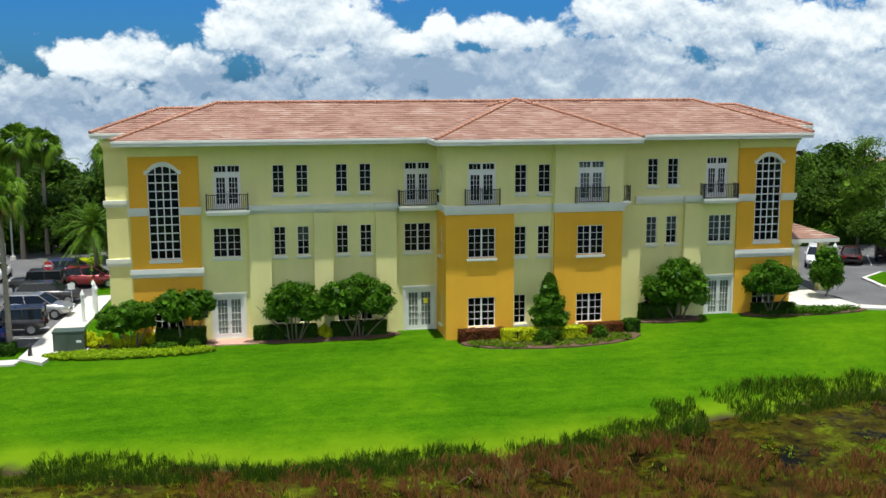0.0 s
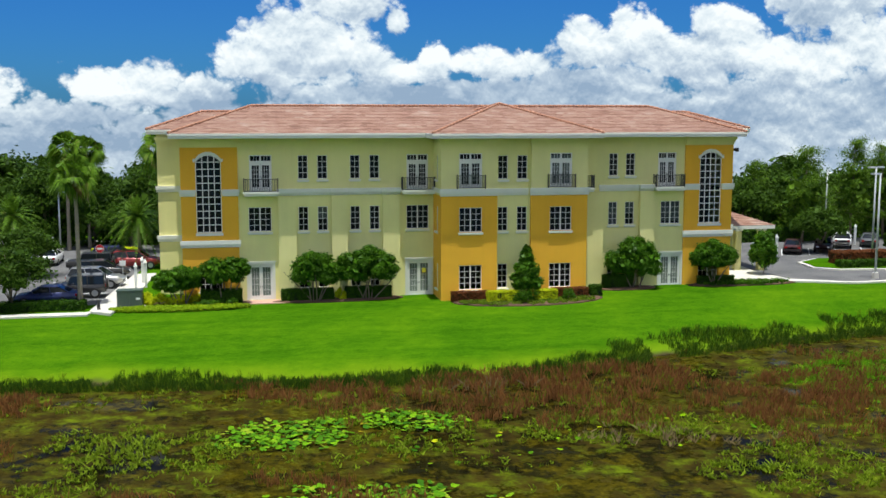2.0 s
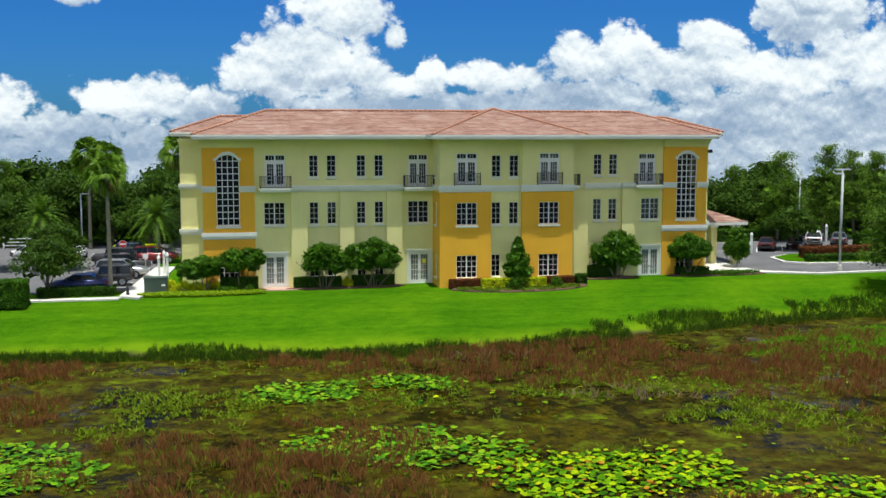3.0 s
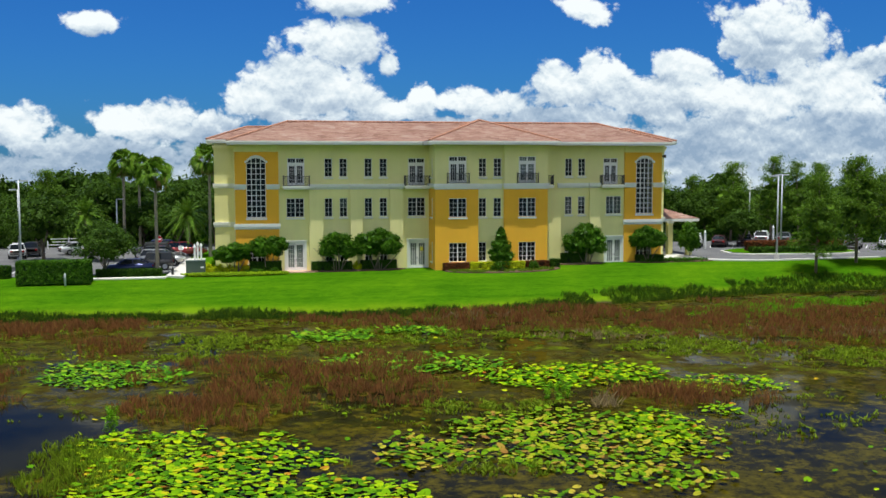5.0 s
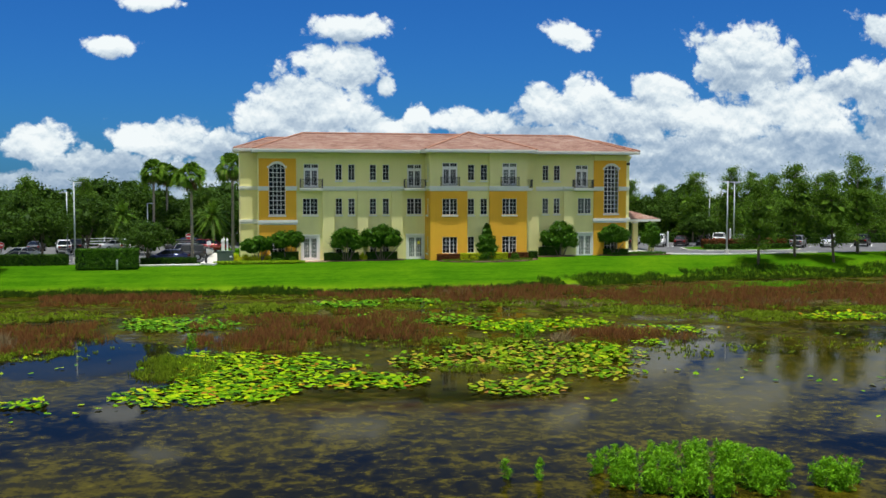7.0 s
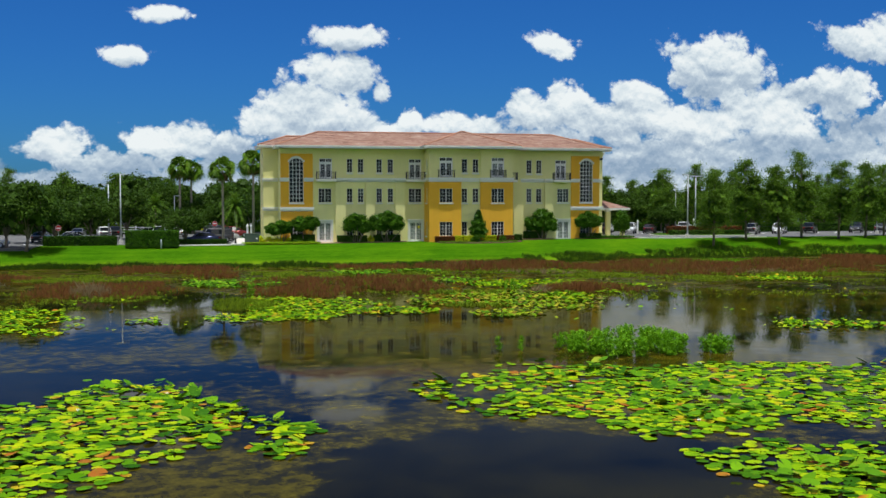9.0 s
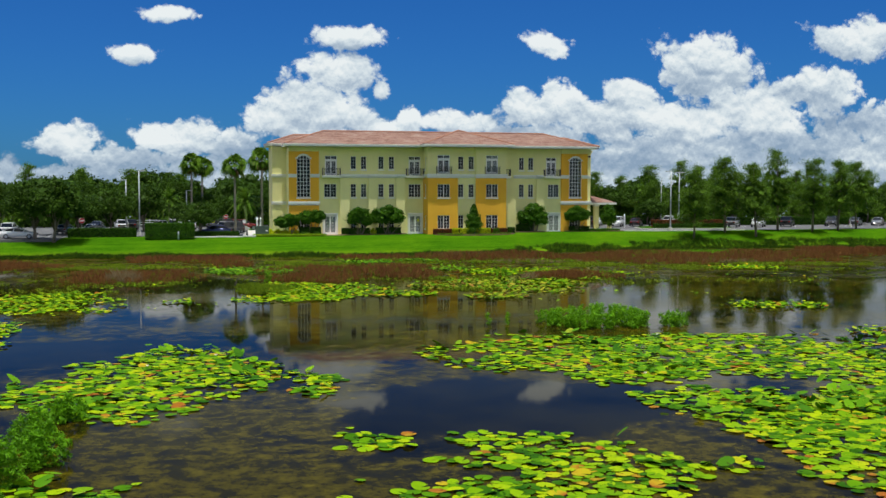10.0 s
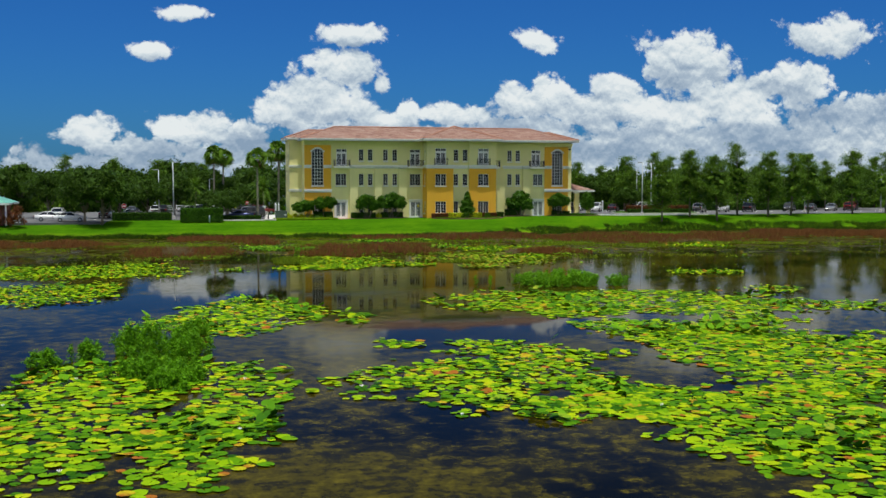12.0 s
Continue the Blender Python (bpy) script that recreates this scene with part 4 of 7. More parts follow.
def pine_tree(seed, height, spread, label):
    """A slash pine: bare straight trunk, short boughs and loose tufts of needles."""
    rng = np.random.default_rng(seed)
    tree = thing("pine_tree", label, "tree", group="trees round the car parks")
    b = Build()
    sway = rng.normal(size=2) * 0.02 * height
    b.tube([(0, 0, -0.1), (sway[0], sway[1], height * 0.5), (sway[0] * 1.5, sway[1] * 1.5, height * 0.97)], [0.016 * height, 0.012 * height, 0.004 * height], 7)
    clumps = []
    for k in range(44):
        f = 0.20 + 0.78 * (k + rng.random()) / 44
        w = rng.random() * 2 * math.pi
        wide = spread / 2 * (1.0 - 0.72 * max(f - 0.55, 0) / 0.45) * (0.35 + 0.65 * rng.random())
        s = Vector((sway[0] * f * 1.5, sway[1] * f * 1.5, f * height))
        e = s + Vector((math.cos(w) * wide, math.sin(w) * wide, 0.03 * height * rng.random()))
        b.tube([s, e], [0.004 * height, 0.0015 * height], 4, False)
        r = spread * (0.11 + 0.09 * rng.random())
        clumps += [(np.array(e), (r, r, r * 0.65)), (np.array(s.lerp(e, 0.55)), (r * 0.8, r * 0.8, r * 0.5))]
    part("trunk", b.mesh("trunk", BARK, True), tree, "tall slim bare trunk")
    part("crown", leaf_mesh("crown", seed, clumps, 120, 0.125, LEAF_PINE, 0.38, ([(np.array((sway[0], sway[1], height * 0.5)), np.array((spread * 0.3, spread * 0.3, height * 0.27)))], 170, 0.5)), tree)
    return tree


def frond(b, base, way, length, wide, sag, n=7, fan=False, twist=0.0):
    """One palm frond: leaflets along a drooping rib, or a pleated fan."""
    up = Vector((0, 0, 1))
    out = Vector(way).normalized()
    side = out.cross(up).normalized()
    if fan:
        side = Matrix.Rotation(twist, 3, out) @ side
        hub = Vector(base) + out * length * 0.45
        ribs = 15
        for k in range(ribs):
            a = (k / (ribs - 1) - 0.5) * 2.4
            d = (out * math.cos(a) + side * math.sin(a)).normalized()
            e = d.cross(out.cross(side)).normalized() * wide * 0.058
            mid = hub + d * wide * 0.55 - up * sag * 0.12
            tip = hub + d * wide * (0.88 + 0.06 * (k % 3)) - up * sag * (0.75 + 0.35 * abs(math.sin(a)))
            b.face(hub, mid - e, tip, mid + e)
        b.tube([base, hub], [0.025, 0.015], 4, False)
        return
    prev = Vector(base)
    for k in range(1, n + 1):
        f = k / n
        p = Vector(base) + out * length * f - up * sag * f * f * length
        w = wide * math.sin(math.pi * min(0.15 + f * 0.85, 1.0)) + 0.05
        for s in (-1, 1):
            for j in range(3):
                q0 = prev.lerp(p, j / 3)
                q1 = prev.lerp(p, (j + 0.75) / 3)
                tip = q1 + side * s * w + out * w * 0.35 - up * w * 0.35
                b.face(q0, q1, tip)
        prev = p
    pts = [Vector(base) + out * length * f - up * sag * f * f * length for f in (0, 0.5, 1)]
    b.tube(pts, [0.035, 0.022, 0.008], 4, False)


def palm(seed, height, label, fan=True, reach=1.95, skirt=True):
    rng = np.random.default_rng(seed)
    tree = thing("palm_tree", label, "palm tree", group="palms by the car park")
    top = Vector((rng.normal() * 0.15, rng.normal() * 0.15, height - reach * 0.55))
    t = Build()
    pts = [Vector((0, 0, -0.1)).lerp(top, k / 7) for k in range(8)]
    t.tube(pts, [0.25, 0.20, 0.18, 0.17, 0.16, 0.15, 0.15, 0.14], 10)
    for k in range(int(height / 0.35)):
        z = 0.3 + k * 0.35
        c = Vector((0, 0, 0)).lerp(top, z / top.z) if z < top.z else top
        t.tube([c, c + Vector((0, 0, 0.05))], [0.215 - 0.05 * z / height, 0.20 - 0.05 * z / height], 10)
    part("trunk", t.mesh("trunk", PALM_BARK), tree, "ringed grey palm trunk")
    c = Build()
    for k in range(56):
        w = k * 2.399 + rng.random() * 0.3
        rise = 1.35 - 2.2 * (k / 56) + 0.25 * rng.random()
        way = (math.cos(w) * math.cos(rise), math.sin(w) * math.cos(rise), math.sin(rise))
        if fan:
            q = reach * (0.75 + 0.5 * rng.random())
            frond(c, top, way, q * 1.1, q * 0.60, q * (0.14 + 0.24 * k / 56 + 0.14 * rng.random()), fan=True, twist=rng.uniform(-1.1, 1.1))
        else:
            frond(c, top, way, reach * 1.35, 0.42, 0.35 + 0.3 * k / 46)
    part("crown", c.mesh("crown", LEAF_PALM), tree, "crown of fan-shaped fronds" if fan else "crown of long feathery fronds")
    if skirt:
        d = Build()
        for k in range(14):
            w = k * 2.399 + rng.random()
            o = 0.35 + 0.4 * rng.random()
            way = (math.cos(w) * o, math.sin(w) * o, -0.85)
            q = reach * (0.5 + 0.35 * rng.random())
            frond(d, top - Vector((0, 0, 0.25)), way, q, q * 0.5, q * 0.3, fan=True)
        part("skirt", d.mesh("skirt", DRY_FROND), tree, "skirt of dry brown fronds")
    return tree


def many_stemmed(seed, at, stems, clumps, label, per=760, leaf=0.078, foot=0.35):
    """A clipped ornamental tree on several bent stems."""
    rng = np.random.default_rng(seed)
    at = (at[0], at[1], land_z(at[0]) - 0.02)
    tree = thing("ornamental_tree", label, "tree", at, group="clipped trees before the facade")
    clumps = [((c[0], c[1], c[2] + 0.02), (r[0] * 1.16, r[1] * 1.08, r[2] * 1.10)) for c, r in clumps]
    for k in range(stems):
        c, r = clumps[k % len(clumps)]
        w = 2 * math.pi * k / stems + rng.random()
        s = Vector((math.cos(w) * foot * 0.4 + c[0] * 0.35, math.sin(w) * foot * 0.4 + c[1] * 0.35, -0.05))
        e = Vector((c[0] + rng.normal() * r[0] * 0.4, c[1] + rng.normal() * r[1] * 0.3, c[2] - r[2] * 0.2))
        m = s.lerp(e, 0.5) + Vector((math.cos(w) * 0.12, math.sin(w) * 0.1, 0))
        part("stem", Build().tube([s, m, e], [0.06, 0.045, 0.02], 6).mesh("stem", BARK, True), tree, "pale bent stem")
    fine = []
    for c, r in clumps:
        fine.append((np.array(c), np.array(r) * 0.80))
        for _ in range(14):
            d = rng.normal(size=3)
            d /= np.linalg.norm(d)
            fine.append((np.array(c) + d * np.array(r) * 0.78, np.array(r) * (0.24 + 0.14 * rng.random())))
    part("crown", leaf_mesh("crown", seed, fine, per, leaf, LEAF_GLOSS, 0.5, ([(np.array(c), np.array(r) * 0.75) for c, r in clumps], 900, 0.20)), tree)
    return tree


def hedge(name, label, box, mat, leaf=0.06, seed=1, lumps=0.12, category="hedge", group=""):
    """A clipped hedge: a leafy shell over a box with softly uneven faces."""
    x0, x1, y0, y1, z0, z1 = box
    rise = land_z((x0 + x1) / 2) + 0.57
    z0, z1 = z0 + rise, z1 + rise
    rng = np.random.default_rng(seed)
    ob = thing(name, label, category, group=group)
    dx, dy, dz = x1 - x0, y1 - y0, z1 - z0
    areas = np.array([dy * dz, dy * dz, dx * dz, dx * dz, dx * dy])
    n = int(areas.sum() * 2.6 / (leaf * leaf))
    side = rng.choice(5, size=n, p=areas / areas.sum())
    p = np.array([x0, y0, z0]) + rng.random((n, 3)) * np.array([dx, dy, dz])
    normal = np.zeros((n, 3))
    for k, (axis, value, sign) in enumerate(((0, x0, -1), (0, x1, 1), (1, y0, -1), (1, y1, 1), (2, z1, 1))):
        on = side == k
        p[on, axis] = value
        normal[on, axis] = sign
    wave = np.sin(p[:, 0] * 3.1 + seed) * np.sin(p[:, 1] * 4.3 + 1.0) + np.sin(p[:, 0] * 7.3) * np.sin(p[:, 2] * 6.1 + p[:, 1] * 5.0)
    p += normal * (0.35 * lumps * wave + rng.normal(size=n) * 0.35 * leaf - 0.02)[:, None]
    tilt = normal * 0.9 + rng.normal(size=(n, 3)) * 0.5 + np.array([0, 0, 0.35])
    a = np.cross(tilt, rng.normal(size=(n, 3)))
    a /= np.linalg.norm(a, axis=1)[:, None]
    b = np.cross(tilt / np.linalg.norm(tilt, axis=1)[:, None], a)
    s = leaf * (0.6 + 0.8 * rng.random(n))[:, None]
    quads = np.stack([p - a * s, p - b * s * 0.5, p + a * s, p + b * s * 0.5], axis=1).reshape(-1, 3)
    part("leaves", leaf_quads("leaves", quads, np.arange(n * 4).reshape(n, 4), mat), ob)
    # plain dark box stands in for the shaded inside, no twigs modelled
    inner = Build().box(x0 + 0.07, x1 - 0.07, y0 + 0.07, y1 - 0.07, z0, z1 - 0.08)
    part("core", inner.mesh("core", INNER), ob, "plain box core, coloured dark for inner shade")
    return ob


def mound(name, label, at, radii, mat, seed, leaf=0.07, per=130, category="shrub", group="shrubs before the facade"):
    rng = np.random.default_rng(seed)
    if group == "shrubs before the facade":
        at = (at[0], at[1], land_z(at[0]) - 0.02)
    ob = thing(name, label, category, at, group=group)
    clumps = [(np.array([0, 0, radii[2] * 0.55]), np.array(radii) * np.array([0.85, 0.85, 0.6]))]
    for _ in range(12):
        d = rng.normal(size=3)
        d /= np.linalg.norm(d)
        d[2] = abs(d[2])
        clumps.append((d * np.array(radii) * 0.78 + np.array([0, 0, radii[2] * 0.12]), np.array(radii) * 0.32))
    part("leaves", leaf_mesh("leaves", seed, clumps, per, leaf, mat), ob)
    part("stem", Build().tube([(0, 0, -0.05), (0, 0, radii[2] * 0.6)], [0.05, 0.02], 5).mesh("stem", BARK), ob)
    return ob


# ---- planting before the building ----
GZ = -0.58
many_stemmed(11, (-20.6, 0.55, GZ), 5, [((-1.0, 0, 1.9), (1.1, 0.95, 0.72)), ((0.35, 0, 2.15), (1.15, 1.0, 0.80))], "clipped glossy green ornamental tree on pale bent stems")
many_stemmed(12, (-17.6, 0.75, GZ), 5, [((-0.55, 0, 2.6), (1.0, 0.95, 0.95)), ((0.75, 0, 2.6), (1.05, 0.9, 0.9))], "clipped glossy green ornamental tree on pale bent stems")
many_stemmed(13, (-10.8, 0.55, GZ), 6, [((-0.7, 0, 2.5), (1.15, 1.1, 1.05)), ((0.75, 0, 2.4), (1.1, 1.1, 1.05)), ((0, 0, 3.0), (0.9, 0.9, 0.8))], "rounded glossy green ornamental tree on pale stems")
many_stemmed(14, (-6.8, 0.55, GZ), 6, [((-0.95, 0, 2.6), (1.25, 1.1, 1.15)), ((0.95, 0, 2.55), (1.3, 1.1, 1.1)), ((0, 0, 3.2), (1.1, 1.0, 0.8))], "broad glossy green ornamental tree on pale stems")
many_stemmed(15, (14.9, 0.7, GZ), 5, [((-0.75, 0, 2.3), (1.5, 1.3, 1.15)), ((0.85, 0, 2.2), (1.4, 1.3, 1.1)), ((0, 0, 3.15), (1.25, 1.2, 0.95))], "rounded glossy green ornamental tree on dark stems")
many_stemmed(16, (21.7, 0.7, GZ), 4, [((-0.5, 0, 2.4), (1.35, 1.2, 0.95)), ((0.6, 0, 2.4), (1.3, 1.2, 0.9)), ((0, 0, 3.05), (1.1, 1.1, 0.7))], "round-headed glossy green ornamental tree")
many_stemmed(17, (28.4, 5.2, GZ), 1, [((0, 0, 2.2), (1.1, 1.1, 1.35)), ((0, 0, 3.0), (0.8, 0.8, 0.8))], "small egg-shaped ornamental tree on one slim stem")
many_stemmed(18, (5.05, -2.2, GZ), 2, [((0, 0, 1.5), (1.08, 1.05, 0.75)), ((0, 0, 2.3), (0.85, 0.85, 0.8)), ((0, 0, 3.1), (0.55, 0.55, 0.75)), ((0, 0, 3.75), (0.25, 0.25, 0.4))], "cone-shaped clipped evergreen tree in the planting bed")

G1 = "hedges along the facade"
hedge("hedge", "dark green clipped hedge under the windows", (-13.3, -9.4, 0.75, 1.45, GZ, 0.35), LEAF_HEDGE, seed=21, group=G1)
hedge("hedge", "dark green clipped hedge under the windows", (-8.4, -4.9, 0.75, 1.45, GZ, 0.35), LEAF_HEDGE, seed=22, group=G1)
hedge("hedge", "dark green clipped hedge under the end window", (-19.3, -16.3, 0.5, 1.3, GZ, 0.55), LEAF_HEDGE, seed=23, group=G1)
hedge("hedge", "dark green clipped hedge beside the round tree", (12.4, 15.0, 0.9, 1.6, GZ, 0.5), LEAF_HEDGE, seed=24, group=G1)
hedge("hedge", "low dark hedge under the end window", (20.6, 23.6, 0.9, 1.5, GZ, 0.15), LEAF_HEDGE, seed=25, group=G1)
hedge("hedge", "red-tipped clipped hedge against the gold bay", (-0.7, 2.2, -2.2, -1.5, GZ, 0.15), LEAF_RED, seed=26, group=G1)
hedge("hedge", "bright lime-yellow clipped hedge", (1.9, 4.3, -2.9, -2.2, GZ, 0.22), LEAF_LIME, seed=27, group=G1)
hedge("hedge", "bright lime-yellow clipped hedge", (5.7, 7.3, -2.95, -2.3, GZ, 0.22), LEAF_LIME, seed=28, group=G1)
hedge("hedge", "red-tipped clipped hedge against the gold bay", (7.2, 10.0, -2.2, -1.55, GZ, 0.15), LEAF_RED, seed=29, group=G1)
hedge("hedge", "small dark green clipped block of hedge", (10.25, 11.2, -2.1, -1.4, GZ, 0.25), LEAF_HEDGE, seed=30, group=G1)
mound("shrub", "low round dark green shrub in the bed", (4.9, -3.3, GZ), (1.25, 0.75, 0.95), LEAF_GLOSS, 31)
mound("shrub", "spiky dark green shrub in the bed", (8.2, -2.8, GZ), (0.55, 0.5, 0.75), LEAF_GLOSS, 32)
for i, (x, y, r) in enumerate([(-22.4, 1.2, 1.0), (-21.2, 0.9, 0.9), (-19.9, 1.3, 0.95), (-23.3, 1.6, 0.7)]):
    mound("shrub", "lime-yellow rounded shrub under the clipped trees", (x, y, GZ), (r, r * 0.8, 0.85), LEAF_LIME, 40 + i)
mound("shrub", "low dark green shrub in the bed", (-18.9, 0.0, GZ), (1.1, 0.6, 0.6), LEAF_GLOSS, 46)
mound("shrub", "low grey-green shrub in the bed", (-16.9, -0.1, GZ), (0.5, 0.4, 0.6), LEAF_GLOSS, 47)
mound("shrub", "lime-yellow shrub between two trees", (-8.85, 0.9, GZ), (0.5, 0.4, 0.8), LEAF_LIME, 48)


def bed(name, label, cx, cy, rx, ry, mat, z=0.02, n=36, seed=3, category="planting bed"):
    """A low planting bed with an uneven rim."""
    rng = random.Random(seed)
    b = Build()
    rim = []
    for k in range(n):
        w = 2 * math.pi * k / n
        q = 1 + 0.05 * rng.random()
        rim.append((cx + math.cos(w) * rx * q, cy + math.sin(w) * ry * q))
    top = [(x, y, ground_z(x, y) + z + 0.05) for x, y in rim]
    inner = [(cx + (x - cx) * 0.93, cy + (y - cy) * 0.9, ground_z(x, y) + z + 0.10) for x, y in rim]
    for k in range(n):
        j = (k + 1) % n
        b.face((rim[k][0], rim[k][1], top[k][2] - 0.3), (rim[j][0], rim[j][1], top[j][2] - 0.3), top[j], top[k])
        b.face(top[k], top[j], inner[j], inner[k])
        b.face(inner[k], inner[j], (cx, cy, ground_z(cx, cy) + z + 0.12))
    return structure(name, b.mesh(name, mat, True), label, category)


bed("planting_bed_1", "mulched planting bed round the bay", 5.2, -2.2, 5.7, 1.9, MULCH)
bed("planting_bed_2", "mulched bed under the clipped trees", -20.6, 0.7, 5.0, 1.9, MULCH, 0.0, seed=4)
bed("planting_bed_3", "mulched bed before the windows", -9.0, 1.0, 4.9, 0.9, MULCH, seed=5)
bed("planting_bed_4", "mulched bed by the end of the wall", 24.5, 1.2, 4.6, 1.0, MULCH, seed=6)
bed("planting_bed_5", "mulched bed under the round tree", 14.3, 0.9, 2.4, 0.85, MULCH, seed=7)


def cover(label, cx, cy, rx, ry, mat, seed, n=420, h=0.12, leaf=0.07):
    rng = np.random.default_rng(seed)
    clumps = []
    for _ in range(n):
        w, q = rng.random() * 2 * math.pi, math.sqrt(rng.random())
        x, y = cx + math.cos(w) * q * rx, cy + math.sin(w) * q * ry
        clumps.append((np.array([x, y, ground_z(x, y) + 0.10 + h * 0.7]), (0.16, 0.16, h)))
    tagged(new("ground_cover", leaf_mesh("ground_cover", seed, clumps, 26, leaf, mat)), label, "ground cover", "", "stuff")


cover("low lime-green ground cover edging the bed", -20.7, -0.75, 5.0, 0.95, LEAF_COVER, 51, 1000)
cover("low green ground cover beside the end wall", 24.6, 0.9, 3.9, 0.75, LEAF_GLOSS, 52, 260, 0.2)
cover("low green ground cover filling the bed", 5.1, -2.7, 5.3, 1.3, LEAF_BED, 53, 620, 0.07)

# ---- paving ----
for i, (x0, x1, y0, y1) in enumerate([(-16.6, -12.4, 0.45, 1.93), (-5.2, -1.45, 0.25, 1.93), (10.4, 12.6, 0.6, 1.93), (16.2, 20.2, 0.75, 1.93)]):
    z = BASE + 0.02
    structure("pavement_%d" % (i + 1), Build().box(x0, x1, y0, y1, z - 0.3, z).mesh("pavement", PINK_PAVING), "small pink paved landing before a door", "paving")


def slab(name, pts, z0, z1, mat, label, category="pavement"):
    b = Build()
    n = len(pts)
    b.face(*[(x, y, z1) for x, y in pts])
    for k in range(n):
        a, c = pts[k], pts[(k + 1) % n]
        b.face((*a, z0), (*c, z0), (*c, z1), (*a, z1))
    return structure(name, b.mesh(name, mat), label, category)


LOT, LOT_EAST = -0.57, -0.30
slab("road_left", [(-146.3, -7.2), (-50.7, -4.7), (-50.1, 1.3), (-26.8, 2.4), (-24.8, 29.1), (-21.9, 30.4), (-20.7, 45.8), (-136, 44.6)], -0.9, LOT, ASPHALT, "grey asphalt car park", "car park")
slab("pavement_left", [(-27.1, -1), (-25.5, -2.2), (-24.7, 1.9), (-23.8, 17.2), (-25.7, 17.1)], -0.9, LOT + 0.13, CONCRETE, "pale concrete walk beside the car park")
slab("pavement_front", [(-34.2, -2), (-27.1, -2), (-26.9, -0.9), (-34.1, -1)], -0.9, LOT + 0.06, CONCRETE, "pale concrete walk at the lawn's edge")
slab("road_right", [(27.5, 1.7), (33.9, -0.1), (48.9, 1.1), (157.4, 10.4), (154, 39.2), (24.8, 27.2), (24.6, 18.3), (27.8, 18)], -0.9, LOT_EAST, ASPHALT, "grey asphalt drive and car park", "road")
slab("pavement_right", [(24.2, 3.6), (26.8, 2), (33.9, -0.6), (48.9, 0.6), (48.9, 1.1), (33.9, -0), (29.3, 2.4), (28.6, 7.1), (29.1, 12.1), (24.6, 11.8)], -0.9, LOT_EAST + 0.10, CONCRETE, "pale concrete walk and kerb by the porch")
slab("island_kerb", [(34.7, 7.8), (36.5, 6.2), (47.3, 5.1), (50.4, 6.7), (51.1, 10.3), (48.8, 13.2), (38.1, 13.5), (35.2, 11.4)], -0.9, LOT_EAST + 0.14, CONCRETE, "pale concrete kerb round a planted island", "kerb")
slab("island_bed", [(35.1, 8), (36.8, 6.7), (47.2, 5.5), (50, 6.9), (50.7, 10.2), (48.6, 12.8), (38.2, 13.1), (35.6, 11.2)], -0.9, LOT_EAST + 0.20, LAWN, "grassy island in the car park", "planting bed")
hedge("hedge", "red-tipped clipped hedge on the island", (37.7, 49.3, 8.6, 10.2, LOT, 0.75), LEAF_RED, seed=61, leaf=0.1)
hedge("hedge", "low green clipped hedge on the island", (36.9, 48.7, 6.8, 7.8, LOT, 0.2), LEAF_HEDGE, seed=62, leaf=0.1)
hedge("hedge", "large clipped green hedge on the lawn", (-39.7, -33.5, -4.5, -2.5, -0.62, 1.35), LEAF_GLOSS, seed=63, leaf=0.08)
hedge("hedge", "low clipped hedge at the edge of the car park", (-33.5, -27.6, 0.2, 1.4, LOT, 0.05), LEAF_HEDGE, seed=64, leaf=0.08)
hedge("hedge", "low clipped hedge at the edge of the car park", (-49.8, -41.2, 0.4, 1.6, LOT, 0.55), LEAF_HEDGE, seed=65, leaf=0.1)
hedge("hedge", "lime-yellow hedge on a car park island", (-30.8, -26.4, 27.9, 29.3, LOT, 0.5), LEAF_LIME, seed=66, leaf=0.1)
hedge("hedge", "clipped green hedge behind the parked cars", (51.2, 81.2, 20.6, 22.1, LOT, 0.75), LEAF_HEDGE, seed=67, leaf=0.14)
hedge("hedge", "clipped green hedge behind the parked cars", (26.8, 46.8, 27.6, 29.1, LOT, 0.8), LEAF_HEDGE, seed=68, leaf=0.14)


def bay_lines(name, x0, x1, y0, y1, step, label, slant=0.0):
    """White painted lines between parking places."""
    b = Build()
    x, z = x0, land_z(x0) + 0.006
    while x <= x1:
        b.face((x - 0.07, y0, z), (x + 0.07, y0, z), (x + slant + 0.07, y1, z), (x + slant - 0.07, y1, z))
        x += step
    structure(name, b.mesh(name, ROAD_PAINT), label, "road marking")


bay_lines("road_markings_1", 51.4, 90.2, 11.9, 16.4, 3.2, "white painted parking lines", 3.2)
bay_lines("road_markings_2", 30.6, 47.8, 16.9, 21.7, 3.0, "white painted parking lines", 2.6)
bay_lines("road_markings_3", -60.8, -40.3, 3.7, 8.7, 2.7, "white painted parking lines")
b = Build()
for k in range(9):
    y = 4.6 + k * 3.0
    b.box(-31.6, -26.8, y - 0.06, y + 0.06, LOT - 0.01, LOT + 0.006)
structure("road_markings_4", b.mesh("road_markings_4", ROAD_PAINT), "white painted parking lines beside the walk", "road marking")

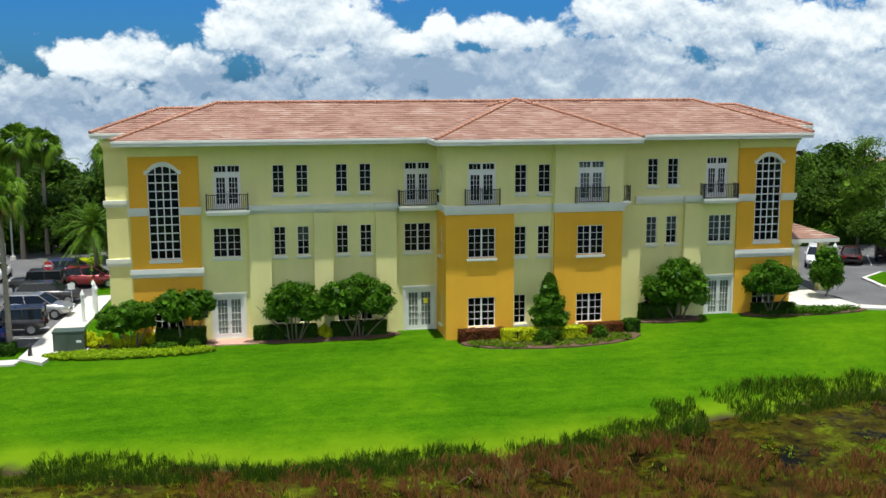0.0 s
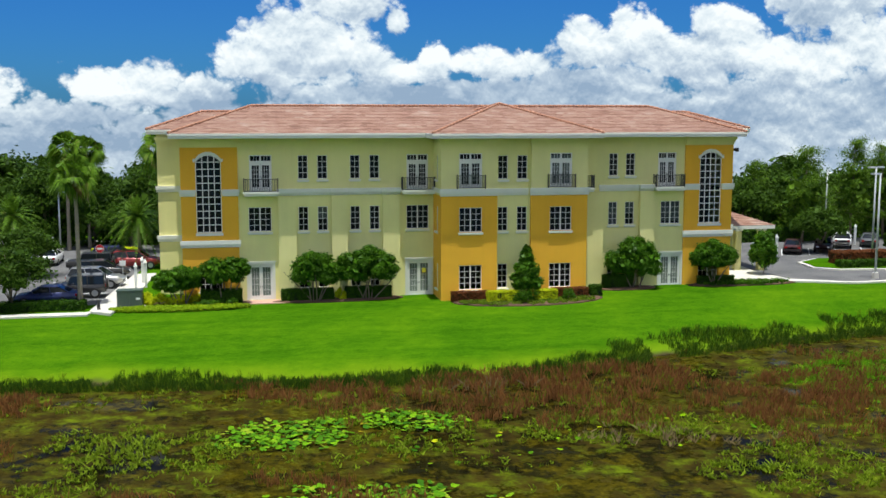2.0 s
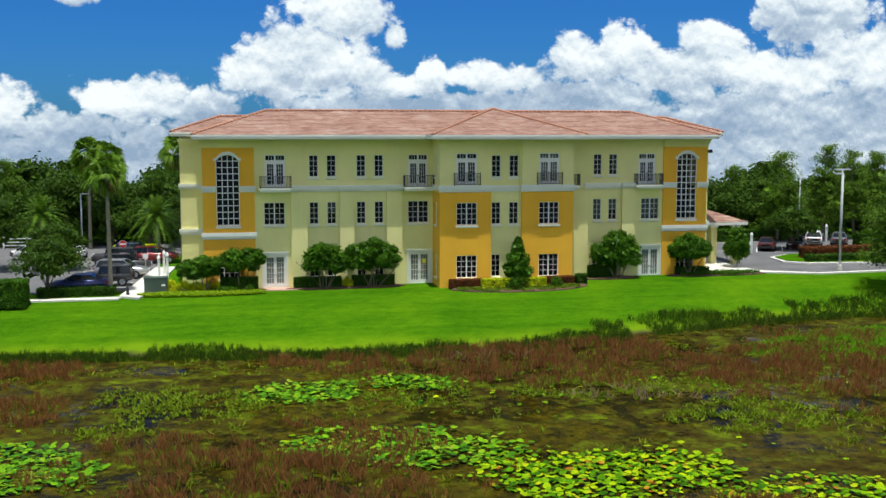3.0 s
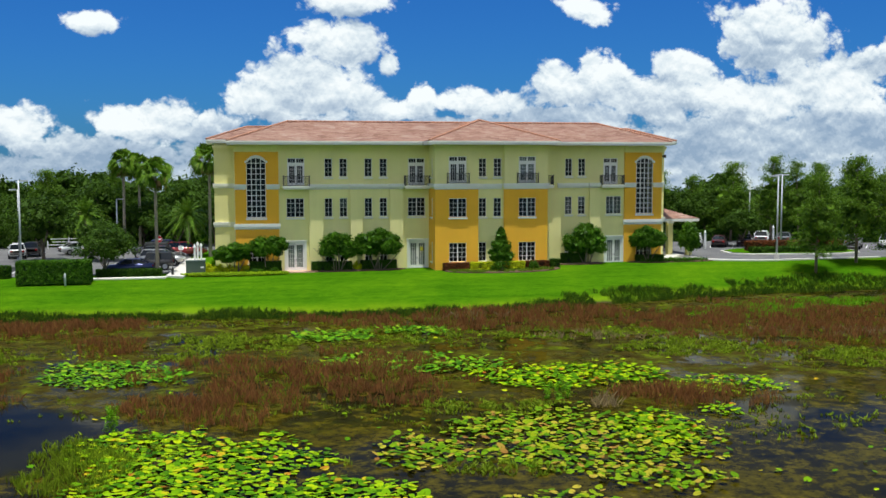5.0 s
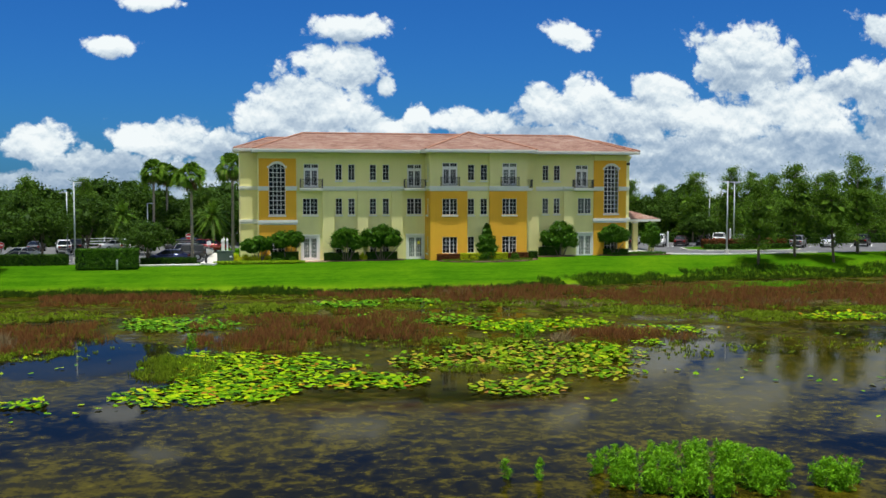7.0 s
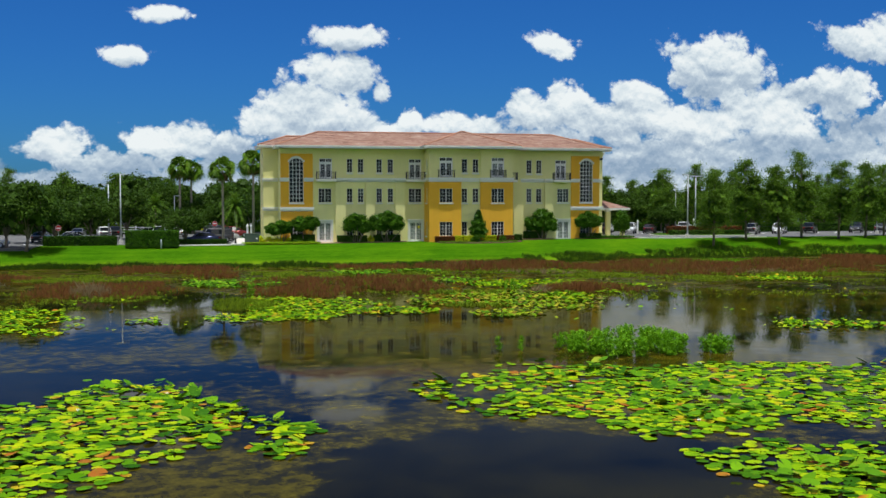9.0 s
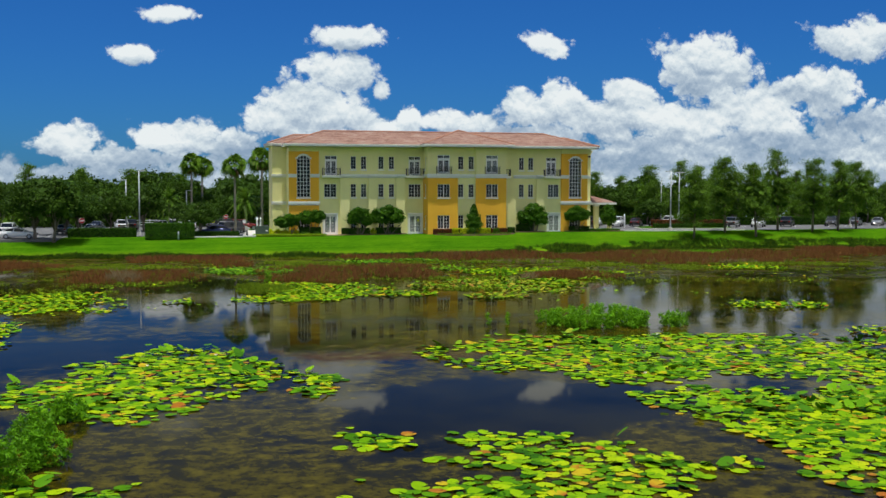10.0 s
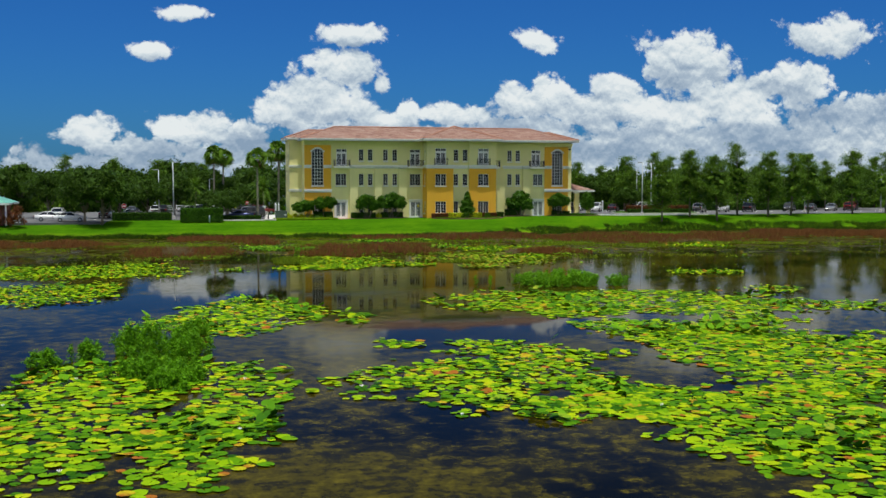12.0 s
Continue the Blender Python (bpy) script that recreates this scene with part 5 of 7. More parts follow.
# ---- trees ----
oaks = [broad_tree(101, 7.8, 8.8, bare=0.12, label="dark green spreading oak behind the car park"), broad_tree(102, 8.6, 7.8, bare=0.16, n=40, label="dense dark green oak behind the car park"), broad_tree(103, 6.6, 7.6, bare=0.14, label="low spreading green oak behind the car park")]
far_oaks = [broad_tree(104, 8.2, 8.6, bare=0.10, dense=80, leaf=0.27, label="far dark green oak in the woods"), broad_tree(105, 8.8, 7.8, bare=0.12, dense=80, leaf=0.27, label="far dense green oak in the woods"), broad_tree(106, 7.4, 8.0, bare=0.1, dense=80, leaf=0.27, label="far spreading oak in the woods")]
pines = [pine_tree(111, 11.6, 7.0, "tall slash pine with loose tufts"), pine_tree(112, 10.6, 6.2, "slim slash pine with loose tufts"), pine_tree(113, 12.4, 6.6, "tall uneven slash pine")]


def plant(models, spots):
    """Sets each model at its first spot and copies of it at the others: model, x, y, turn, size."""
    used = set()
    for k, x, y, turn, size in spots:
        ob = models[k]
        m = pose(x, y, ground_z(x, y) + 0.02, 0, 0, turn)
        if k in used:
            ob = copy_thing(ob, m)
        else:
            ob.matrix_basis = m
            used.add(k)
        ob.scale = (size, size, size)


rng = random.Random(5)
spots, far_spots = [], []
# woods behind the left car park
for i in range(17):
    x = -104 + i * 5.1 + rng.uniform(-1.2, 1.2)
    spots.append((i % 3, x, 42 + rng.uniform(-2.5, 3), rng.uniform(0, 360), rng.uniform(0.95, 1.15)))
for i in range(17):
    x = -100 + i * 5.1 + rng.uniform(-1.5, 1.5)
    far_spots.append(((i + 1) % 3, x, 51 + rng.uniform(-3, 4), rng.uniform(0, 360), rng.uniform(1.05, 1.3)))
# nearer car park trees on the left
for x, y, s in [(-32.7, 0.9, 0.62), (-45.2, 9.0, 0.80), (-51.2, 9.8, 0.92), (-41.1, 18.8, 0.9), (-34.9, 17.8, 0.72), (-53.4, -3.4, 0.98), (-50.9, -5.2, 1.02), (-49.2, 5.6, 0.95), (-60.4, 13.2, 0.95), (-27.4, 33.7, 0.85), (-22.8, 37.5, 0.8)]:
    spots.append((rng.randrange(3), x, y, rng.uniform(0, 360), s))
# woods on the right
for i in range(22):
    x = 24 + i * 5.0 + rng.uniform(-1.2, 1.2)
    spots.append((i % 3, x, 32 + 0.06 * (x - 24) + rng.uniform(-2, 3), rng.uniform(0, 360), rng.uniform(0.85, 1.05)))
for i in range(22):
    x = 26 + i * 5.2 + rng.uniform(-1.5, 1.5)
    far_spots.append(((i + 2) % 3, x, 41 + 0.08 * (x - 24) + rng.uniform(-2, 4), rng.uniform(0, 360), rng.uniform(0.9, 1.1)))
for x, y, s in [(41.7, 18.4, 0.75), (59, 23.3, 0.85), (73.2, 25.2, 0.9), (83.6, 23.8, 0.95), (92.1, 21.1, 0.95)]:
    spots.append((rng.randrange(3), x, y, rng.uniform(0, 360), s))
plant(oaks, spots)
plant(far_oaks, far_spots)
spots = [(0, 37.4, -5.4, 20, 0.88), (1, 43.8, -2.6, 80, 1.05), (1, 47.6, -5.0, 10, 1.02), (2, 53.5, -1.0, 200, 0.98), (0, 58.4, -2.6, 30, 0.95), (1, 69.2, 2.2, 70, 1.0), (2, 77.0, 0.5, 100, 0.9), (0, 84.5, 1.5, 140, 0.95), (2, 63.5, -1.5, 260, 0.86)]
for i in range(18):
    x = 27 + i * 4.6 + rng.uniform(-1.5, 1.5)
    spots.append((rng.randrange(3), x, 28 + 0.06 * (x - 24) + rng.uniform(-3, 9), rng.uniform(0, 360), rng.uniform(0.78, 1.0)))
for i in range(5):
    spots.append((rng.randrange(3), -70 + i * 9 + rng.uniform(-2, 2), 45 + rng.uniform(-2, 4), rng.uniform(0, 360), rng.uniform(0.8, 0.9)))
plant(pines, spots)

thick = [mound("thicket", "dense dark undergrowth below the trees", (0, 0, 0), (4.2, 2.2, 2.6), LEAF_OAK, 81, 0.24, 130, "undergrowth", "undergrowth below the woods"), mound("thicket", "dense green undergrowth below the trees", (0, 0, 0), (3.6, 2.0, 3.4), LEAF_PINE, 82, 0.24, 130, "undergrowth", "undergrowth below the woods")]
spots = []
for i in range(18):
    spots.append((i % 2, -110 + i * 5.1 + rng.uniform(-1, 1), 39.5 + rng.uniform(-0.6, 2.5), rng.uniform(-15, 15), rng.uniform(0.9, 1.25)))
for i in range(22):
    spots.append(((i + 1) % 2, 22 + i * 5.2 + rng.uniform(-1, 1), 31.0 + rng.uniform(0.0, 2.5), rng.uniform(-15, 15), rng.uniform(0.85, 1.2)))
for i in range(14):
    spots.append((i % 2, -112 + i * 7.0 + rng.uniform(-1, 1), 59 + rng.uniform(-1, 2), rng.uniform(-15, 15), rng.uniform(1.7, 2.1)))
for i in range(16):
    spots.append((i % 2, 20 + i * 7.2 + rng.uniform(-1, 1), 49 + rng.uniform(-1, 2), rng.uniform(-15, 15), rng.uniform(1.6, 2.0)))
plant(thick, spots)

palms = [palm(121, 11.8, "tall fan palm with a skirt of dry fronds"), palm(122, 6.2, "date palm with long arching fronds", False, 2.6, False)]
plant(palms, [(0, -28.0, 1.4, 0, 0.90), (0, -34.2, 36.5, 120, 1.0), (0, -23.3, 21.0, 60, 1.04), (0, -32.4, 38.5, 200, 0.96), (1, -25.6, 22.5, 0, 1.0), (1, -37.6, 26.2, 90, 1.0)])

# ---- cars ----
def paint(name, colour, metal=0.3):
    def build(N, coord):
        p = world_place(N)
        dust = N.noise(p, 2.5, 4.0)
        n = N.mix(N.math("MULTIPLY", dust, 0.12), colour, (0.35, 0.32, 0.28))
        return n, N.math("MULTIPLY_ADD", dust, 0.15, 0.22), None, 0, {"Metallic": metal, "Coat Weight": 0.6, "Coat Roughness": 0.05}
    return material(name, build)


PAINTS = {"white": paint("white_paint", (0.80, 0.80, 0.79), 0.0), "silver": paint("silver_paint", (0.50, 0.49, 0.46), 0.7), "black": paint("black_paint", (0.012, 0.012, 0.014), 0.1),
          "grey": paint("grey_paint", (0.16, 0.17, 0.18), 0.5), "blue": paint("blue_paint", (0.010, 0.022, 0.12), 0.4), "red": paint("red_paint", (0.32, 0.012, 0.012), 0.2), "maroon": paint("maroon_paint", (0.06, 0.012, 0.014), 0.3)}
TYRE = plain("tyre_rubber", (0.018, 0.018, 0.018), 0.85, 0.2, 12.0)
RIM = plain("alloy_rim", (0.50, 0.50, 0.51), 0.35, 0.1, 10.0, metal=0.8)
CAR_GLASS = plain("tinted_car_glass", (0.012, 0.015, 0.017), 0.06, 0.05, 2.0, bump=0.0)
TAIL = plain("tail_light_red", (0.35, 0.010, 0.008), 0.25, 0.1, 10.0)
HEAD = plain("head_light_clear", (0.72, 0.74, 0.75), 0.15, 0.1, 10.0)
TRIM_BLACK = plain("black_plastic", (0.02, 0.02, 0.02), 0.6, 0.2, 10.0)

# along the car: x, sill height, shoulder height, half width
SHAPES = {
    "sedan": ([(-2.35, 0.46, 0.80, 0.66), (-2.25, 0.33, 0.96, 0.80), (-1.6, 0.27, 1.00, 0.88), (-0.4, 0.25, 0.97, 0.90), (0.9, 0.25, 0.93, 0.90), (1.7, 0.27, 0.84, 0.86), (2.2, 0.33, 0.70, 0.76), (2.35, 0.42, 0.60, 0.62)],
              (-1.95, 1.15, -1.05, 0.25, 1.43, 0.78, 0.56), 0.32),
    "suv": ([(-2.30, 0.52, 0.98, 0.72), (-2.22, 0.40, 1.10, 0.86), (-1.4, 0.34, 1.14, 0.92), (0.0, 0.32, 1.10, 0.93), (1.2, 0.34, 1.06, 0.92), (1.9, 0.38, 0.98, 0.86), (2.25, 0.46, 0.84, 0.74), (2.32, 0.52, 0.72, 0.60)],
            (-2.15, 1.15, -1.85, 0.30, 1.70, 0.84, 0.66), 0.37),
    "jeep": ([(-2.05, 0.55, 1.08, 0.80), (-2.0, 0.48, 1.16, 0.86), (-1.0, 0.46, 1.18, 0.87), (0.4, 0.46, 1.18, 0.87), (0.8, 0.48, 1.16, 0.80), (1.8, 0.50, 1.12, 0.72), (1.95, 0.55, 1.05, 0.68)],
             (-1.98, 0.72, -1.92, 0.50, 1.80, 0.82, 0.74), 0.40),
}


def car(shape, colour, label):
    stations, (gx0, gx1, rx0, rx1, rz, gw, rw), radius = SHAPES[shape]
    ob = thing("car", label, "car", group="parked cars")
    b, rings = Build(), []
    for x, lo, hi, w in stations:
        m = lo + (hi - lo) * 0.55
        ring = [(x, -w + 0.10, lo), (x, -w, lo + 0.12), (x, -w - 0.01, m), (x, -w + 0.07, hi - 0.03), (x, -w + 0.16, hi), (x, w - 0.16, hi), (x, w - 0.07, hi - 0.03), (x, w + 0.01, m), (x, w, lo + 0.12), (x, w - 0.10, lo)]
        rings.append(range(len(b.v), len(b.v) + 10))
        b.v += ring
    for r0, r1 in zip(rings, rings[1:]):
        for k in range(10):
            b.f.append((r0[k], r0[(k + 1) % 10], r1[(k + 1) % 10], r1[k]))
    b.f += [tuple(rings[0]), tuple(reversed(rings[-1]))]
    part("body", b.mesh("body", PAINTS[colour], True), ob)
    zs = 0.93 if shape == "sedan" else 1.08
    lo = [(gx0, -gw, zs), (gx1, -gw, zs), (gx1, gw, zs), (gx0, gw, zs)]
    hi = [(rx0, -rw, rz - 0.05), (rx1, -rw, rz - 0.05), (rx1, rw, rz - 0.05), (rx0, rw, rz - 0.05)]
    for i, pane_name in enumerate(("side_window", "windscreen", "side_window", "rear_window")):
        j = (i + 1) % 4
        part(pane_name, Build().face(lo[i], lo[j], hi[j], hi[i]).mesh(pane_name, CAR_GLASS), ob, "dark tinted glass")
    r = Build()
    top = [(rx0 + 0.12, -rw + 0.1, rz), (rx1 - 0.2, -rw + 0.1, rz), (rx1 - 0.2, rw - 0.1, rz), (rx0 + 0.12, rw - 0.1, rz)]
    rim_ = [(rx0 - 0.03, -rw - 0.015, rz - 0.06), (rx1 + 0.03, -rw - 0.015, rz - 0.06), (rx1 + 0.03, rw + 0.015, rz - 0.06), (rx0 - 0.03, rw + 0.015, rz - 0.06)]
    r.face(*top)
    for i in range(4):
        j = (i + 1) % 4
        r.face(rim_[i], rim_[j], top[j], top[i])
    for s in (-1, 1):
        for fx, tx in ((gx0, rx0), (gx1, rx1), ((gx0 + gx1) / 2 - 0.1, (rx0 + rx1) / 2)):
            part("pillar", Build().tube([(fx, s * (gw + 0.005), zs), (tx, s * (rw + 0.01), rz - 0.05)], [0.045, 0.04], 4).mesh("pillar", PAINTS[colour]), ob)
    part("roof", r.mesh("roof", PAINTS[colour]), ob)
    wx = 1.38 if shape != "jeep" else 1.25
    tyre = Build()
    for k in range(16):
        a0, a1 = 2 * math.pi * k / 16, 2 * math.pi * (k + 1) / 16
        for ra, rb, ya, yb in ((radius, radius, -0.10, 0.10), (radius * 0.62, radius, -0.115, -0.10), (radius, radius * 0.62, 0.10, 0.115)):
            tyre.face((math.cos(a0) * ra, ya, math.sin(a0) * ra), (math.cos(a1) * ra, ya, math.sin(a1) * ra), (math.cos(a1) * rb, yb, math.sin(a1) * rb), (math.cos(a0) * rb, yb, math.sin(a0) * rb))
    tm = tyre.mesh("tyre", TYRE, True)
    rimb = Build()
    for y in (-0.105, 0.105):
        rimb.face(*[(math.cos(2 * math.pi * k / 14) * radius * 0.62, y, math.sin(2 * math.pi * k / 14) * radius * 0.62) for k in range(14)])
    rm = rimb.mesh("rim", RIM)
    hw = stations[3][3]
    spots = [(sx * wx, sy * (hw - 0.08), radius) for sx in (-1, 1) for sy in (-1, 1)]
    if shape == "jeep":
        spots.append((-2.13, 0.0, 1.02))
    for i, (x, y, z) in enumerate(spots):
        w = part("wheel", tm, ob, "black tyre on a pale rim", (x, y, z))
        part("rim", rm, w)
        if i == 4:
            w.rotation_euler = (0, 0, math.pi / 2)
    zl = stations[1][2] - 0.2
    for y in (-0.62, 0.62):
        part("tail_light", Build().box(stations[0][0] - 0.03, stations[0][0] + 0.12, y - 0.13, y + 0.13, zl - 0.09, zl + 0.08).mesh("tail_light", TAIL), ob, "red tail light")
        zh = stations[-1][2] + 0.0
        part("headlight", Build().box(stations[-1][0] - 0.16, stations[-1][0] + 0.015, y * 0.85 - 0.14, y * 0.85 + 0.14, zh - 0.02, zh + 0.10).mesh("headlight", HEAD), ob, "clear headlight")
        part("mirror", Build().box(gx1 - 0.45, gx1 - 0.30, *sorted((y * 1.45, y * 1.66)), zs + 0.02, zs + 0.17).mesh("mirror", PAINTS[colour]), ob)
    part("bumper", Build().box(stations[0][0] - 0.05, stations[0][0] + 0.1, -0.7, 0.7, stations[0][1] - 0.05, stations[0][1] + 0.1).mesh("bumper", TRIM_BLACK), ob, "black bumper")
    return ob


CARS = {
    ("sedan", "blue", "dark blue saloon parked beside the walk"): [(-30.8, 3.4, 178)],
    ("jeep", "black", "black off-roader with a spare wheel, parked by the walk"): [(-28.8, 6.1, 182), (-29.9, 20, 180)],
    ("suv", "silver", "silver crossover parked beside the walk"): [(-28.1, 10.9, -8), (53.2, 12.4, 52)],
    ("suv", "black", "black utility vehicle parked in the car park"): [(-28.2, 15.5, 4), (64.1, 13.8, 50), (73, 14.6, 230), (-43.3, 25.9, 90), (30.8, 18.9, 62)],
    ("suv", "red", "red utility vehicle parked beside the walk"): [(-26, 21.6, 0), (87.9, 17.2, 46)],
    ("suv", "blue", "dark blue utility vehicle in the car park"): [(-28.2, 25.4, 0)],
    ("suv", "white", "white utility vehicle parked in the car park"): [(58, 12.6, 232), (35, 18, 240), (46.4, 22.3, 60), (-44.7, 23.6, 100), (-58.8, 10.8, 90), (-36.9, 25.6, 90)],
    ("sedan", "white", "white saloon parked in the car park"): [(-55.6, -2.2, 4), (-58.6, 0.2, 8), (-47.3, 11.2, 60), (-38.4, 27.3, 20), (33.3, 23.1, 62), (-34.3, 26.3, 90)],
    ("sedan", "silver", "silver saloon parked in the car park"): [(-46.3, 3.9, 15), (-51.5, 11.7, 80), (82.9, 15.9, 228)],
    ("sedan", "maroon", "dark red saloon parked in the car park"): [(38.9, 19, 60), (42.7, 19.6, 238)],
    ("sedan", "grey", "grey saloon parked in the car park"): [(78.3, 15.6, 48), (-48.5, 26.4, 90), (49.8, 22.6, 58)],
}
for (shape, colour, label), spots in CARS.items():
    first = car(shape, colour, label)
    for k, (x, y, turn) in enumerate(spots):
        m = pose(x, y, land_z(x) + 0.005, 0, 0, turn)
        if k == 0:
            first.matrix_basis = m
        else:
            copy_thing(first, m)


# ---- lamp posts, signs, posts ----
def street_lamp(height, heads, label):
    ob = thing("street_lamp", label, "street lamp", group="car park lamps")
    part("base", Build().tube([(0, 0, -0.3), (0, 0, 0.5)], [0.28, 0.26], 12).mesh("base", CONCRETE), ob, "round concrete foot")
    part("pole", Build().tube([(0, 0, 0.45), (0, 0, height)], [0.10, 0.07], 10).mesh("pole", STEEL, True), ob, "pale painted steel pole")
    for s in (1, -1)[:heads]:
        h = Build().box(*sorted((s * 0.05, s * 0.16)), -0.03, 0.03, height - 0.10, height - 0.04)
        h.box(*sorted((s * 0.16, s * 0.86)), -0.20, 0.20, height - 0.11, height + 0.03)
        part("lamp_head", h.mesh("lamp_head", STEEL), ob, "flat shoebox lamp head, unlit")
    return ob


two = street_lamp(9.0, 2, "tall pale lamp post with two flat heads")
two.matrix_basis = pose(43.3, 12, LOT_EAST, 0, 0, 10)
one = street_lamp(9.0, 1, "tall pale lamp post with one flat head")
one.matrix_basis = pose(-40.9, 4.7, LOT, 0, 0, 0)
for x, y, turn, h in [(37, 1.7, 188, 1.0), (46.6, 26, 60, 0.88), (72.2, 8.1, 200, 0.98), (88.5, 8.5, 190, 0.94), (-35.0, 36.0, 0, 0.69), (-43.6, 18.9, 180, 0.87)]:
    copy_thing(one, pose(x, y, land_z(x), 0, 0, turn)).scale = (1, 1, h)

SIGN_RED = plain("sign_red", (0.48, 0.015, 0.02), 0.45, 0.08, 4.0)
SIGN_WHITE = plain("sign_white", (0.80, 0.80, 0.78), 0.5, 0.05, 4.0)
BOX_GREEN = plain("utility_green", (0.065, 0.095, 0.070), 0.5, 0.12, 3.0)


def stop_sign(at, turn):
    ob = thing("stop_sign", "red octagonal stop sign on a pale post", "sign", at, turn)
    part("post", Build().tube([(0, 0, -0.1), (0, 0, 2.5)], [0.035, 0.035], 6).mesh("post", STEEL), ob)
    ring = [(math.cos(math.pi / 8 + k * math.pi / 4), math.sin(math.pi / 8 + k * math.pi / 4)) for k in range(8)]
    for name, r, y, mat in (("border", 0.40, -0.045, SIGN_WHITE), ("plate", 0.37, -0.052, SIGN_RED)):
        b = Build().face(*[(x * r, y, 2.15 + z * r) for x, z in ring])
        b.face(*[(x * r, y + 0.006, 2.15 + z * r) for x, z in reversed(ring)])
        part(name, b.mesh(name, mat), ob)
    part("lettering", Build().box(-0.26, 0.26, -0.058, -0.053, 2.07, 2.23).mesh("lettering", SIGN_WHITE), ob, "white bar of lettering")


stop_sign((-28.9, 19.6, LOT), 0)
stop_sign((-48.2, 1.9, LOT), 20)
s = thing("notice", "small white notice on a thin post", "sign", (-26.3, 13.7, LOT))
part("post", Build().tube([(0, 0, -0.1), (0, 0, 1.9)], [0.03, 0.03], 6).mesh("post", STEEL), s)
part("plate", Build().box(-0.25, 0.25, -0.05, -0.035, 1.35, 1.8).mesh("plate", SIGN_WHITE), s, "white plate")
p = thing("gate_post", "white pointed square post beside the walk", "post", (-24.7, 8.2, LOT + 0.1), group="white posts beside the walk")
part("shaft", Build().box(-0.1, 0.1, -0.1, 0.1, -0.3, 1.9).mesh("shaft", SIGN_WHITE), p)
part("cap", Build().tube([(0, 0, 1.9), (0, 0, 1.97), (0, 0, 2.25)], [0.17, 0.15, 0.02], 8).mesh("cap", SIGN_WHITE), p, "pointed white cap")
for x, y in ((-24.5, 11.9), (-24.1, 10.1)):
    copy_thing(p, pose(x, y, LOT + 0.1))
for x, y in ((35.6, 16.2), (49, 24)):
    copy_thing(p, pose(x, y, LOT_EAST))
u = thing("utility_box", "dull green steel utility cabinet on a pad", "utility box", (-24.4, 0.8, -0.56))
part("pad", Build().box(-1.05, 1.05, -0.65, 0.65, -0.2, 0.08).mesh("pad", CONCRETE), u, "concrete pad")
part("cabinet", Build().box(-0.9, 0.9, -0.5, 0.5, 0.08, 1.25).box(-0.94, 0.94, -0.54, 0.54, 1.25, 1.33).mesh("cabinet", BOX_GREEN), u)
part("door", Build().box(-0.85, -0.01, -0.52, -0.5, 0.15, 1.2).mesh("door", BOX_GREEN), u)
part("door", Build().box(0.01, 0.85, -0.52, -0.5, 0.15, 1.2).mesh("door", BOX_GREEN), u)
part("label", Build().box(0.45, 0.75, -0.527, -0.522, 0.62, 0.78).mesh("label", SIGN_WHITE), u, "small white sticker")
d = thing("bollard", "short dark bollard by the palm", "bollard", (-26.5, -0.4, -0.6))
part("shaft", Build().tube([(0, 0, -0.1), (0, 0, 0.75), (0, 0, 0.95)], [0.14, 0.10, 0.02], 8).mesh("shaft", TRIM_BLACK, True), d)
k = thing("hydrant", "small pale post standing in the large hedge", "post", (-35.5, -5.1, -0.62))
part("shaft", Build().tube([(0, 0, -0.1), (0, 0, 0.8), (0, 0, 1.0)], [0.10, 0.10, 0.03], 8).mesh("shaft", STEEL, True), k)


def rail_fence(x0, x1, y, label):
    ob = thing("rail_fence", label, "fence")
    n = int((x1 - x0) / 2.4)
    for i in range(n + 1):
        x = x0 + (x1 - x0) * i / n
        part("post", Build().box(x - 0.08, x + 0.08, y - 0.08, y + 0.08, -0.8, 0.78).mesh("post", SIGN_WHITE), ob)
    for z in (-0.15, 0.22, 0.60):
        part("rail", Build().box(x0, x1, y - 0.12, y - 0.085, z - 0.05, z + 0.05).mesh("rail", SIGN_WHITE), ob)


rail_fence(-43.6, -36.0, 37.4, "white three-rail fence below the trees")
rail_fence(27.8, 52.8, 30.0, "white three-rail fence below the trees")

# ---- porch at the far end ----
porch = thing("porch", "drive-through porch with tiled hip roof and cream columns", "porch")
for x, y in ((27.4, 8.2), (29.7, 8.2), (27.4, 13.6), (29.7, 13.6)):
    c = part("column", Build().box(x - 0.28, x + 0.28, y - 0.28, y + 0.28, -0.5, 3.3).mesh("column", CREAM), porch)
    part("capital", Build().box(x - 0.36, x + 0.36, y - 0.36, y + 0.36, 3.3, 3.5).mesh("capital", TRIM), c)
part("beam", Build().box(25.8, 30.05, 7.85, 8.55, 3.5, 3.85).box(25.8, 30.05, 13.25, 13.95, 3.5, 3.85).box(29.35, 30.05, 8.55, 13.25, 3.5, 3.85).mesh("beam", CREAM), porch)
x1, y0, y1, ez = 30.5, 7.2, 14.9, 3.85
porch_roof = part("roof", Build().box(25.9, x1 - 0.15, y0 + 0.15, y1 - 0.15, ez - 0.05, ez).mesh("roof", ROOF), porch, "salmon terracotta tiles")
